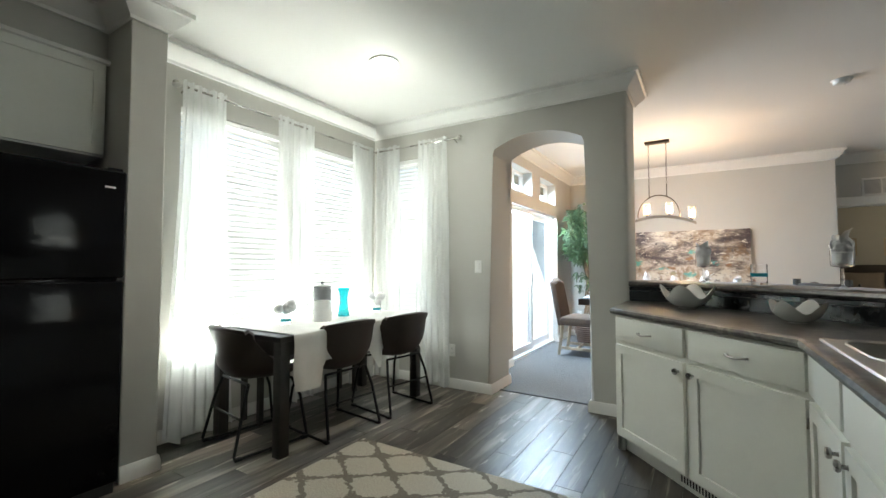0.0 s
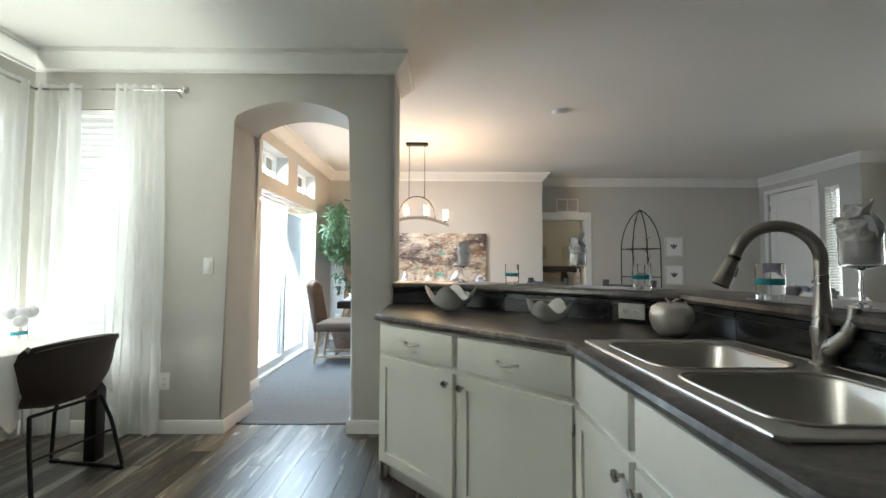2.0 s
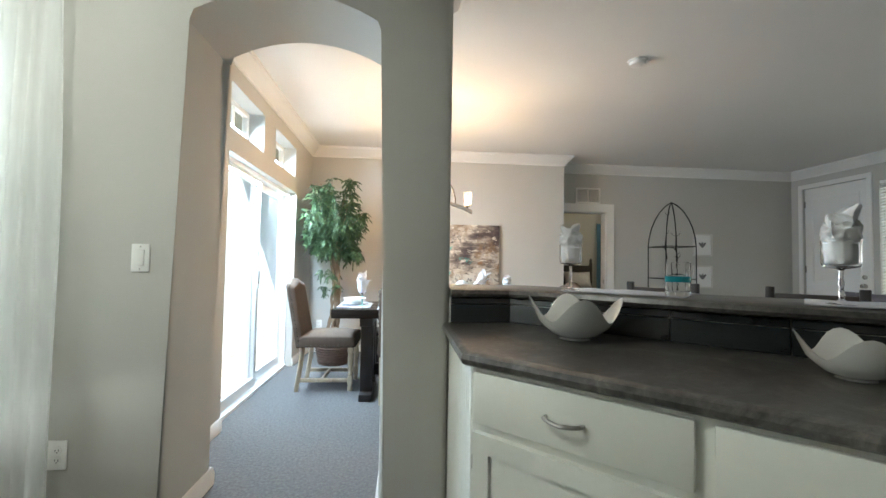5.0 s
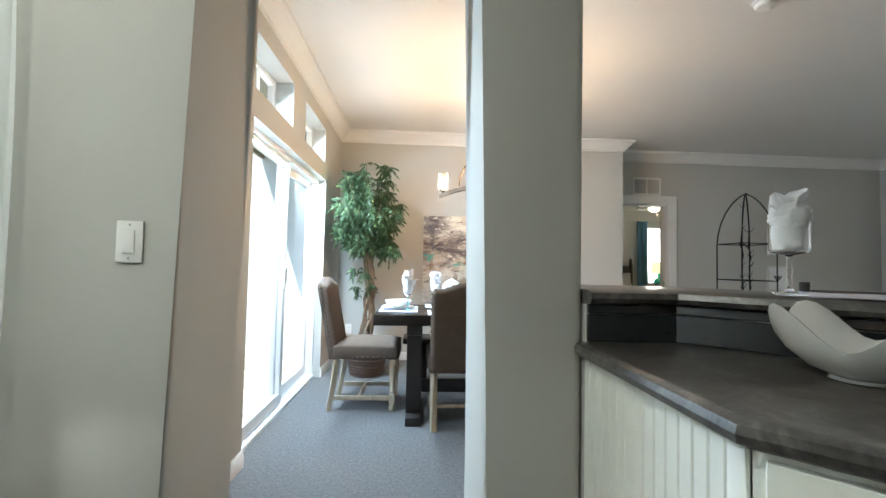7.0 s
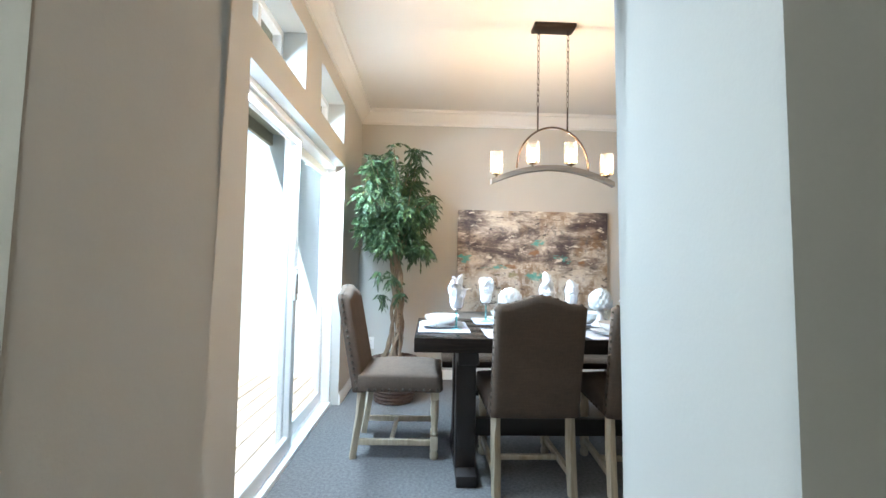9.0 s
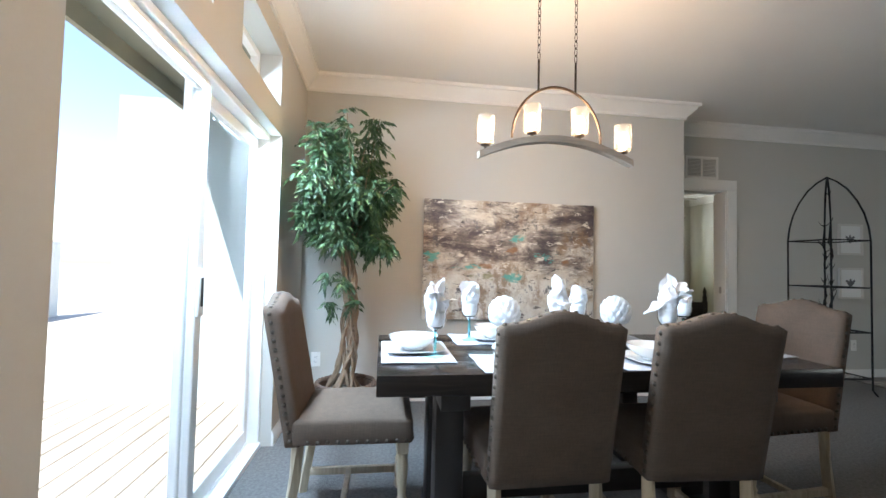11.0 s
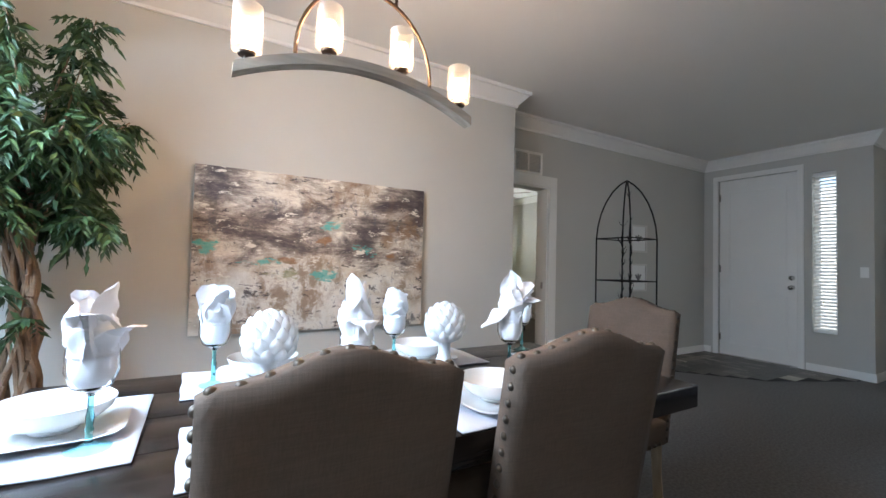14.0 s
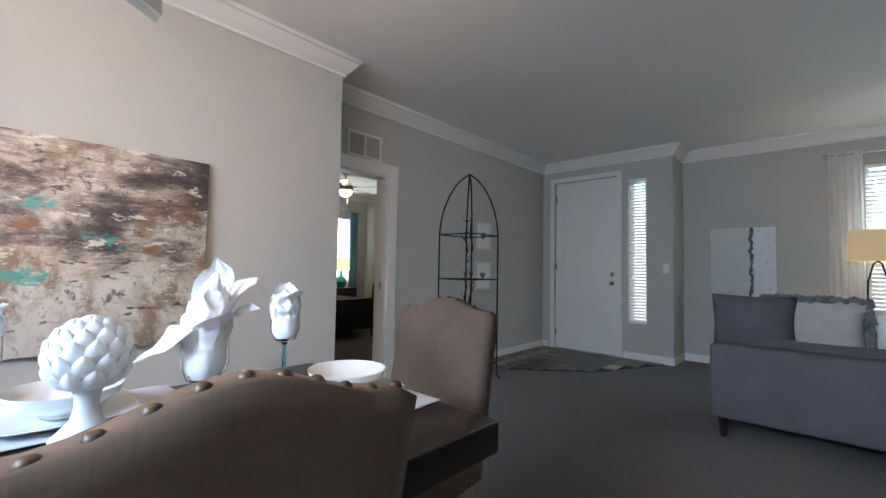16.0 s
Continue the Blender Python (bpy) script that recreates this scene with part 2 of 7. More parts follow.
TEAL_BAND = mat("teal_glass_band", (0.02, 0.30, 0.36), 0.15, vary=0.1, bump=0)
SHEER = sheer_cloth("white_sheer_fabric", (0.93, 0.94, 0.935), 0.24)
BLUE_CURTAIN = mat("blue_curtain", (0.10, 0.22, 0.32), 0.9, vary=0.15, grain=160, bump=0.3)
BULB = glow("warm_bulb", (1.0, 0.74, 0.44), 5)
DOME = glow("lit_dome", (1.0, 0.97, 0.92), 1.2)
SHADE_Y = glow("lit_drum_shade", (0.62, 0.44, 0.22), 0.10)
FAN_DOME = glow("lit_fan_bowl", (1.0, 0.85, 0.6), 1.2)
CONCRETE = mat("pale_concrete", (0.36, 0.345, 0.32), 0.9, vary=0.12, scale=1.5, grain=60, bump=0.4)
STUCCO = mat("pale_stucco", (0.62, 0.62, 0.58), 0.95, vary=0.06, scale=1, grain=60, bump=0.6, bdist=0.004)
# The blue-grey of the patio wall holds its shade and the haze on the glass.
SHADE_SIDING = mat("shade_tinted_siding", (0.31, 0.37, 0.385), 0.85, vary=0.08, scale=1.5, grain=70, bump=0.5, bdist=0.003)
OLIVE = mat("olive_beam_paint", (0.20, 0.19, 0.14), 0.7, vary=0.1)
TILE = mat("dark_glazed_tile", (0.022, 0.026, 0.028), 0.16, vary=0.3, scale=5, grain=60, bump=0.06, rand=0.25, coat=0.3)
GROUT = mat("dark_grout", (0.03, 0.03, 0.03), 0.9, vary=0.2)


def laminate():
    m, n, l, p = nodes_of("charcoal_stone_laminate")
    a = noise_of(n, l, 7, 9, 0.68, dist=1.0)
    b = noise_of(n, l, 55, 5, 0.6)
    c = mixed(n, l, 0.35, ramp(n, l, a, ((0.36, (0.018, 0.018, 0.018)), (0.49, (0.055, 0.053, 0.050)), (0.58, (0.125, 0.117, 0.108)), (0.68, (0.27, 0.25, 0.23)))),
              ramp(n, l, b, ((0.35, (0.032, 0.030, 0.029)), (0.7, (0.16, 0.145, 0.135)))))
    l.new(c, p.inputs["Base Color"])
    p.inputs["Roughness"].default_value = 0.30
    bumped(n, l, p, b, 0.05, 0.0005)
    return m


LAMINATE = laminate()


def rug_pile():
    """Cream pile with a taupe trellis of ogee diamonds."""
    m, n, l, p = nodes_of("cream_trellis_pile")
    v = n.new("ShaderNodeSeparateXYZ")
    l.new(coords(n, l, 1.0), v.inputs[0])

    def op(kind, a, b=None):
        k = n.new("ShaderNodeMath")
        k.operation = kind
        for i, s in enumerate((a, b)):
            if s is None:
                continue
            if isinstance(s, (int, float)):
                k.inputs[i].default_value = s
            else:
                l.new(s, k.inputs[i])
        return k.outputs[0]

    fx, fy = op("MULTIPLY", v.outputs[0], 2 * math.pi / 0.40), op("MULTIPLY", v.outputs[1], 2 * math.pi / 0.30)
    s = op("ADD", op("COSINE", fx), op("COSINE", fy))
    wob = op("MULTIPLY", op("SUBTRACT", noise_of(n, l, 38, 4), 0.5), 1.5)
    line = op("ABSOLUTE", op("ADD", s, wob))
    f = op("LESS_THAN", line, 0.30)
    tuft = noise_of(n, l, 140, 3)
    cream = ramp(n, l, tuft, ((0.3, (0.36, 0.33, 0.27)), (0.7, (0.62, 0.58, 0.49))))
    taupe = ramp(n, l, tuft, ((0.3, (0.13, 0.115, 0.095)), (0.7, (0.26, 0.23, 0.19))))
    l.new(mixed(n, l, f, cream, taupe), p.inputs["Base Color"])
    p.inputs["Roughness"].default_value = 1
    bumped(n, l, p, tuft, 1.0, 0.01)
    return m


def abstract_canvas():
    """Knife-scraped paint: cream over umber, slate and rust, paler below, with a few turquoise patches."""
    m, n, l, p = nodes_of("abstract_painted_canvas")
    a = noise_of(n, l, (1.9, 1, 4.6), 12, 0.74, dist=0.3)
    b = noise_of(n, l, (6, 1, 17), 10, 0.74, dist=0.2)
    c = noise_of(n, l, (7, 1, 5), 10, 0.74)
    d = noise_of(n, l, (1.7, 1, 1.5), 3, 0.5)
    sep = n.new("ShaderNodeSeparateXYZ")
    l.new(coords(n, l, 1.0), sep.inputs[0])

    def grade(out, lo, hi, to):
        k = n.new("ShaderNodeMapRange")
        k.inputs["From Min"].default_value, k.inputs["From Max"].default_value, k.inputs["To Max"].default_value = lo, hi, to
        l.new(out, k.inputs["Value"])
        return k.outputs[0]

    def sum_of(x, y, f=1.0):
        k = n.new("ShaderNodeMath")
        k.operation = "MULTIPLY_ADD"
        l.new(x, k.inputs[0])
        k.inputs[1].default_value = f
        l.new(y, k.inputs[2])
        return k.outputs[0]

    lift = sum_of(grade(sep.outputs[2], -0.06, -0.22, 1.0), a, 0.20)
    lift = sum_of(grade(sep.outputs[0], 0.15, 0.8, 1.0), lift, -0.05)
    lift = sum_of(d, lift, 0.5)
    k = ramp(n, l, lift, ((0.63, (0.06, 0.045, 0.05)), (0.685, (0.13, 0.105, 0.095)), (0.73, (0.27, 0.225, 0.195)), (0.78, (0.48, 0.43, 0.37)), (0.82, (0.62, 0.56, 0.47)), (0.92, (0.72, 0.69, 0.63))))
    warm = ramp(n, l, d, ((0.47, (0, 0, 0)), (0.58, (0.8, 0.8, 0.8))))
    k = mixed(n, l, mixed(n, l, 1.0, warm, ramp(n, l, c, ((0.44, (0, 0, 0)), (0.56, (1, 1, 1)))), "MULTIPLY"), k, (0.22, 0.12, 0.05))
    slate = ramp(n, l, c, ((0.37, (0.85, 0.85, 0.85)), (0.43, (0, 0, 0))))
    k = mixed(n, l, slate, k, (0.085, 0.085, 0.10))
    flake = ramp(n, l, b, ((0.575, (0, 0, 0)), (0.60, (0.9, 0.9, 0.9))))
    k = mixed(n, l, flake, k, (0.72, 0.67, 0.58))
    fleck = ramp(n, l, b, ((0.395, (0.9, 0.9, 0.9)), (0.42, (0, 0, 0))))
    k = mixed(n, l, fleck, k, (0.05, 0.04, 0.042))
    TQ, RUST, OLV = (0.06, 0.42, 0.38), (0.27, 0.11, 0.03), (0.30, 0.28, 0.14)
    for px, pz, w, h, colour in ((0.01, -0.15, 0.13, 0.07, TQ), (0.31, 0.03, 0.15, 0.06, TQ), (0.05, 0.19, 0.12, 0.06, TQ), (-0.36, -0.07, 0.18, 0.035, TQ), (-0.69, 0.02, 0.10, 0.08, TQ),
                                 (0.02, 0.09, 0.10, 0.07, RUST), (-0.22, -0.05, 0.10, 0.04, RUST), (0.5, 0.0, 0.08, 0.06, RUST), (-0.23, -0.16, 0.15, 0.06, OLV)):
        mp = n.new("ShaderNodeMapping")
        mp.vector_type = "TEXTURE"
        mp.inputs["Location"].default_value, mp.inputs["Scale"].default_value = (px, 0, pz), (w, 1, h)
        tc = n.new("ShaderNodeTexCoord")
        l.new(tc.outputs["Object"], mp.inputs["Vector"])
        ln = n.new("ShaderNodeVectorMath")
        ln.operation = "LENGTH"
        l.new(mp.outputs[0], ln.inputs[0])
        jag = n.new("ShaderNodeMath")
        jag.operation = "MULTIPLY"
        jag.inputs[1].default_value = 0.2
        l.new(sum_of(b, ln.outputs["Value"], 4.5), jag.inputs[0])
        patch = ramp(n, l, jag.outputs[0], ((0.51, (0.75, 0.75, 0.75)), (0.555, (0, 0, 0))))
        k = mixed(n, l, patch, k, colour)
    l.new(k, p.inputs["Base Color"])
    p.inputs["Roughness"].default_value = 0.5
    bumped(n, l, p, b, 0.5, 0.003)
    return m


def leaf_green():
    m, n, l, p = nodes_of("glossy_green_leaf")
    g = n.new("ShaderNodeNewGeometry")
    c = ramp(n, l, g.outputs["Random Per Island"], ((0, (0.008, 0.022, 0.008)), (0.5, (0.019, 0.046, 0.013)), (0.85, (0.044, 0.080, 0.021)), (1, (0.11, 0.16, 0.06))))
    l.new(mixed(n, l, 0.25, c, ramp(n, l, noise_of(n, l, 40, 2), ((0.3, (0.014, 0.045, 0.02)), (0.7, (0.06, 0.13, 0.05))))), p.inputs["Base Color"])
    p.inputs["Roughness"].default_value = 0.55
    p.inputs["Specular IOR Level"].default_value = 0.35
    return m


def birch_art():
    m, n, l, p = nodes_of("peeling_bark_canvas")
    sep = n.new("ShaderNodeSeparateXYZ")
    l.new(coords(n, l, 1.0), sep.inputs[0])
    jag = noise_of(n, l, (1, 9, 9), 6, 0.7)
    add = n.new("ShaderNodeMath")
    add.operation = "MULTIPLY_ADD"
    add.inputs[1].default_value = 0.16
    l.new(jag, add.inputs[0]), l.new(sep.outputs[1], add.inputs[2])
    off = n.new("ShaderNodeMath")
    off.operation = "ADD"
    off.inputs[1].default_value = 0.065
    l.new(add.outputs[0], off.inputs[0])
    side = ramp(n, l, off.outputs[0], ((0.04, (1, 1, 1)), (0.045, (0, 0, 0))))
    crack = ramp(n, l, off.outputs[0], ((0.03, (0, 0, 0)), (0.042, (1, 1, 1)), (0.062, (1, 1, 1)), (0.072, (0, 0, 0))))
    flecks = ramp(n, l, noise_of(n, l, (1, 14, 40), 6, 0.7), ((0.60, (0, 0, 0)), (0.68, (1, 1, 1))))
    k = mixed(n, l, side, (0.60, 0.62, 0.60), (0.74, 0.77, 0.82))
    k = mixed(n, l, flecks, k, (0.26, 0.25, 0.25))
    k = mixed(n, l, crack, k, (0.06, 0.06, 0.06))
    l.new(k, p.inputs["Base Color"])
    p.inputs["Roughness"].default_value = 0.6
    bumped(n, l, p, jag, 0.4, 0.004)
    return m


# ---- mesh helpers ----
def link(name, bm, material, parent=None, label="", m=None, smooth=True, sharp=35):
    me = bpy.data.meshes.new(name)
    bmesh.ops.recalc_face_normals(bm, faces=bm.faces)
    bm.to_mesh(me)
    bm.free()
    if material:
        me.materials.append(material)
    if smooth:
        me.polygons.foreach_set("use_smooth", [True] * len(me.polygons))
        me.set_sharp_from_angle(angle=radians(sharp))
    ob = new(name, me)
    if m is not None:
        ob.matrix_world = m
    if parent:
        ob.parent = parent
    if label:
        ob["label"] = label
    return ob


def part(name, bm, material, parent, label="", m=None, smooth=True, sharp=35):
    return link(name, bm, material, parent, label, m, smooth, sharp)


def again(name, ob, parent, m):
    """The same mesh once more, as an object of its own."""
    c = new(name, ob.data)
    c.parent = parent
    c.matrix_basis = m
    return c


def thing(name, label, category, m=None, group="", kind=""):
    ob = new(name)
    ob.empty_display_size = 0.1
    if m is not None:
        ob.matrix_world = m
    return tagged(ob, label, category, group, kind)


def box(x0, x1, y0, y1, z0, z1, bevel=0.0, seg=2, bm=None):
    b = bmesh.new()
    bmesh.ops.create_cube(b, size=1)
    for v in b.verts:
        v.co = ((x0 + x1) / 2 + v.co.x * (x1 - x0), (y0 + y1) / 2 + v.co.y * (y1 - y0), (z0 + z1) / 2 + v.co.z * (z1 - z0))
    if bevel:
        bmesh.ops.bevel(b, geom=b.edges[:], offset=bevel, segments=seg, affect="EDGES", profile=0.5)
    return into(bm, b)


def into(bm, b):
    if bm is None:
        return b
    me = bpy.data.meshes.new("tmp")
    b.to_mesh(me)
    b.free()
    bm.from_mesh(me)
    bpy.data.meshes.remove(me)
    return bm


def thick(b, t):
    """Gives a sheet its thickness."""
    bmesh.ops.recalc_face_normals(b, faces=b.faces)
    b.normal_update()
    bmesh.ops.solidify(b, geom=b.faces[:], thickness=t)


def lathe(profile, n=24, at=(0, 0, 0), bm=None, wave=None):
    """A turned body from (radius, height) pairs."""
    b = bm or bmesh.new()
    rings = []
    for r, z in profile:
        ring = []
        for i in range(n):
            a = 2 * math.pi * i / n
            k = wave(a, z) if wave else (1, 0)
            ring.append(b.verts.new((at[0] + r * k[0] * math.cos(a), at[1] + r * k[0] * math.sin(a), at[2] + z + k[1])))
        rings.append(ring)
    for p, q in zip(rings, rings[1:]):
        for i in range(n):
            b.faces.new((p[i], p[(i + 1) % n], q[(i + 1) % n], q[i]))
    if profile[0][0] > 0.0005:
        b.faces.new(rings[0][::-1])
    if profile[-1][0] > 0.0005:
        b.faces.new(rings[-1])
    return b


def tube(points, r, n=8, bm=None, closed=False, taper=None):
    """A round bar along points."""
    b = bm or bmesh.new()
    pts = [Vector(p) for p in points]
    rings = []
    up = Vector((0.13, 0.07, 1)).normalized()
    for i, p in enumerate(pts):
        if closed:
            d = pts[(i + 1) % len(pts)] - pts[i - 1]
        else:
            d = pts[min(i + 1, len(pts) - 1)] - pts[max(i - 1, 0)]
        d.normalize()
        s = d.cross(up)
        if s.length < 0.05:
            s = d.cross(Vector((1, 0, 0)))
        s.normalize()
        u = s.cross(d)
        rr = r * (1 if taper is None else 1 + (taper - 1) * i / (len(pts) - 1))
        rings.append([b.verts.new(p + (s * math.cos(2 * math.pi * k / n) + u * math.sin(2 * math.pi * k / n)) * rr) for k in range(n)])
    pairs = list(zip(rings, rings[1:]))
    if closed:
        pairs.append((rings[-1], rings[0]))
    for p, q in pairs:
        for k in range(n):
            b.faces.new((p[k], p[(k + 1) % n], q[(k + 1) % n], q[k]))
    if not closed:
        b.faces.new(rings[0][::-1]), b.faces.new(rings[-1])
    return b


def sweep(path, profile, bm=None, closed=False):
    """A profile of (right offset, height) pairs drawn along a plan path with mitred corners."""
    b = bm or bmesh.new()
    pts = [Vector((*p, 0)) for p in path]
    n = len(pts)
    rings = []
    for i in range(n):
        d0 = (pts[i] - pts[i - 1]).normalized() if (i or closed) else None
        d1 = (pts[(i + 1) % n] - pts[i]).normalized() if (i < n - 1 or closed) else None
        d0, d1 = d0 or d1, d1 or d0
        n0, n1 = Vector((d0.y, -d0.x, 0)), Vector((d1.y, -d1.x, 0))
        m = (n0 + n1) / max(0.2, 1 + n0.dot(n1))
        rings.append([b.verts.new(pts[i] + m * o + Vector((0, 0, z))) for o, z in profile])
    pairs = list(zip(rings, rings[1:])) + ([(rings[-1], rings[0])] if closed else [])
    k = len(profile)
    for p, q in pairs:
        for j in range(k):
            b.faces.new((p[j], p[(j + 1) % k], q[(j + 1) % k], q[j]))
    if not closed:
        b.faces.new(rings[0][::-1]), b.faces.new(rings[-1])
    return b


def holed(axis, face, back, a0, a1, z0, z1, holes):
    """A wall with openings that go through it. axis 'x': the wall's faces lie at x = face and x = back."""
    us = sorted({a0, a1, *(h[0] for h in holes), *(h[1] for h in holes)})
    zs = sorted({z0, z1, *(h[2] for h in holes), *(h[3] for h in holes)})
    us, zs = [u for u in us if a0 <= u <= a1], [z for z in zs if z0 <= z <= z1]

    def full(i, j):
        if not (0 <= i < len(us) - 1 and 0 <= j < len(zs) - 1):
            return False
        u, z = (us[i] + us[i + 1]) / 2, (zs[j] + zs[j + 1]) / 2
        return not any(h[0] < u < h[1] and h[2] < z < h[3] for h in holes)

    b = bmesh.new()
    made = {}

    def v(i, j, k):
        if (i, j, k) not in made:
            d = face if k == 0 else back
            made[i, j, k] = b.verts.new((d, us[i], zs[j]) if axis == "x" else (us[i], d, zs[j]))
        return made[i, j, k]

    for i in range(len(us) - 1):
        for j in range(len(zs) - 1):
            if not full(i, j):
                continue
            for k in (0, 1):
                b.faces.new((v(i, j, k), v(i + 1, j, k), v(i + 1, j + 1, k), v(i, j + 1, k)))
            for di, dj, p, q in ((-1, 0, (i, j), (i, j + 1)), (1, 0, (i + 1, j), (i + 1, j + 1)), (0, -1, (i, j), (i + 1, j)), (0, 1, (i, j + 1), (i + 1, j + 1))):
                if not full(i + di, j + dj):
                    b.faces.new((v(*p, 0), v(*q, 0), v(*q, 1), v(*p, 1)))
    return b


def setting(name, bm, material, label="", category="", smooth=False):
    return tagged(link(name, bm, material, smooth=smooth), label, category or name.split("_")[0], "", "structure")

# ---- the shell ----
CZ = 2.74


def slab(z0, z1, plan):
    b = bmesh.new()
    lo = [b.verts.new((x, y, z0)) for x, y in plan]
    hi = [b.verts.new((x, y, z1)) for x, y in plan]
    b.faces.new(lo[::-1]), b.faces.new(hi)
    for i in range(len(plan)):
        j = (i + 1) % len(plan)
        b.faces.new((lo[i], lo[j], hi[j], hi[i]))
    return b


HOUSE = ((-3.6, -2.76), (6.16, -2.76), (6.16, 8.95), (-2.12, 8.95), (-2.12, 4.515), (-3.6, 4.515))
setting("ceiling", slab(CZ, CZ + 0.15, HOUSE), CEIL, "white painted flat ceiling over kitchen and living room")
setting("subfloor", slab(-0.25, -0.032, HOUSE), GROUT, "plain slab under the floors", "floor")

# carpet of the dining and living rooms
b = bmesh.new()
vs = [b.verts.new((x, y, 0)) for x, y in ((-1.99, 4.555), (-0.5, 4.555), (0.0, 4.5), (1.1, 3.3), (1.1, -2.6), (6.2, -2.6), (6.2, 8.7), (-1.99, 8.7))]
b.faces.new(vs)
ext = bmesh.ops.extrude_face_region(b, geom=b.faces[:])
for v in ext["geom"]:
    if isinstance(v, bmesh.types.BMVert):
        v.co.z = -0.04
setting("floor_carpet", b, CARPET, "grey cut pile carpet of the dining and living rooms", "floor")
tagged(link("threshold", box(-1.66, -0.78, 4.535, 4.565, -0.02, 0.008, 0.003), DARK_SLOT), "dark edge strip between planks and carpet", "trim", "", "structure")

# walls
setting("wall_nook_west", holed("x", -3.1, -3.26, 1.84, 4.515, 0, CZ, [(2.30, 3.16, 0.52, 2.33), (3.29, 4.15, 0.52, 2.33)]), WALL, "pale grey painted wall with two windows")
setting("wall_nook_north", holed("y", 4.375, 4.515, -3.1, -2.08, 0, CZ, [(-2.90, -2.36, 0.52, 2.33)]), WALL, "pale grey painted wall with a narrow window")


def arch_wall():
    x0, x1, a0, a1, y0, y1, spring, rise = -2.08, -0.47, -1.672, -0.775, 4.375, 4.82, 2.262, 0.135
    half = (a1 - a0) / 2
    rad = (half * half + rise * rise) / (2 * rise)
    top = [(a0 + (a1 - a0) * i / 20, spring + rise - rad + math.sqrt(rad * rad - (a0 + (a1 - a0) * i / 20 - (a0 + a1) / 2) ** 2)) for i in range(21)]
    b = bmesh.new()
    front = [(x0, 0), (a0, 0), *top, (a1, 0), (x1, 0), (x1, CZ), (x0, CZ)]
    f = [b.verts.new((x, y0, z)) for x, z in front]
    k = [b.verts.new((x, y1, z)) for x, z in front]
    b.faces.new(f), b.faces.new(k[::-1])
    n = len(front)
    for i in range(n):
        b.faces.new((f[i], f[(i + 1) % n], k[(i + 1) % n], k[i]))
    inner = set(range(1, 24))
    rim = []
    for e in b.edges:
        i, j = (f.index(v) if v in f else k.index(v) for v in e.verts)
        same = (e.verts[0] in f) == (e.verts[1] in f)
        if same and i in inner and j in inner and abs(i - j) == 1:
            rim.append(e)
        if same and {i, j} == {24, 25}:
            rim.append(e)
    bmesh.ops.bevel(b, geom=rim, offset=0.03, segments=5, affect="EDGES", profile=0.5)
    bmesh.ops.triangulate(b, faces=[q for q in b.faces if len(q.verts) > 4])
    return b


tagged(link("wall_arch", arch_wall(), WALL, smooth=True, sharp=50), "thick pale grey wall with a segmental archway", "wall", "", "structure")
SL0, SL1 = 5.55, 7.40
setting("wall_dining_west", holed("x", -1.93, -2.12, 4.82, 8.21, 0, CZ, [(SL0, SL1, -1, 1.97), (5.55, 6.27, 2.14, 2.47), (6.60, 7.34, 2.14, 2.47)]), WALL, "grey wall around the sliding door and two transoms")
setting("wall_dining_north", box(-2.12, 1.56, 8.21, 8.80, 0, CZ), WALL, "pale grey painted wall behind the canvas")
setting("wall_bedroom", holed("y", 8.64, 8.80, 1.56, 5.66, 0, CZ, [(1.64, 2.405, -1, 2.03)]), WALL, "grey wall with the bedroom doorway")
setting("wall_entry", holed("x", 5.5, 5.66, 6.85, 8.64, 0, CZ, [(7.53, 8.445, -1, 2.44), (7.16, 7.39, 0.46, 2.38)]), WALL, "grey entry wall with door and sidelight")
setting("wall_entry_return", box(5.66, 6.0, 6.85, 7.0, 0, CZ), WALL, "short grey return wall beside the entry")
setting("wall_living_east", holed("x", 6.0, 6.16, -2.6, 7.0, 0, CZ, [(3.65, 5.13, 0.60, 2.33)]), WALL, "grey living room wall with a window")
setting("wall_south", box(-3.6, 6.16, -2.76, -2.6, 0, CZ), WALL, "plain grey wall closing the kitchen side")
setting("wall_kitchen_west", box(-3.6, -3.44, -2.6, 1.84, 0, CZ), WALL, "plain grey wall behind the fridge")
setting("wall_fridge_stub", box(-3.44, -2.72, 1.84, 2.03, 0, CZ, 0.006), WALL, "short grey wall stub beside the fridge")
setting("wall_soffit", box(-3.44, -3.03, -2.6, 1.838, 2.415, CZ), WALL, "grey soffit above the upper cabinets")

# bedroom beyond
setting("wall_bedroom_north", holed("y", 13.2, 13.36, 0.6, 5.7, 0, CZ, [(4.60, 5.17, 0.75, 2.2)]), WALL, "grey bedroom wall with a window")
setting("wall_bedroom_east", box(5.62, 5.76, 8.8, 13.2, 0, CZ), WALL, "plain grey bedroom wall")
setting("wall_bedroom_west", box(0.5, 0.62, 8.8, 13.2, 0, CZ), WALL, "plain grey bedroom wall")
setting("ceiling_bedroom", box(0.5, 5.76, 8.95, 13.4, CZ, CZ + 0.15), CEIL, "white bedroom ceiling", "ceiling")
setting("floor_bedroom", box(0.5, 5.76, 8.7, 13.4, -0.1, 0), CARPET, "grey bedroom carpet", "floor")

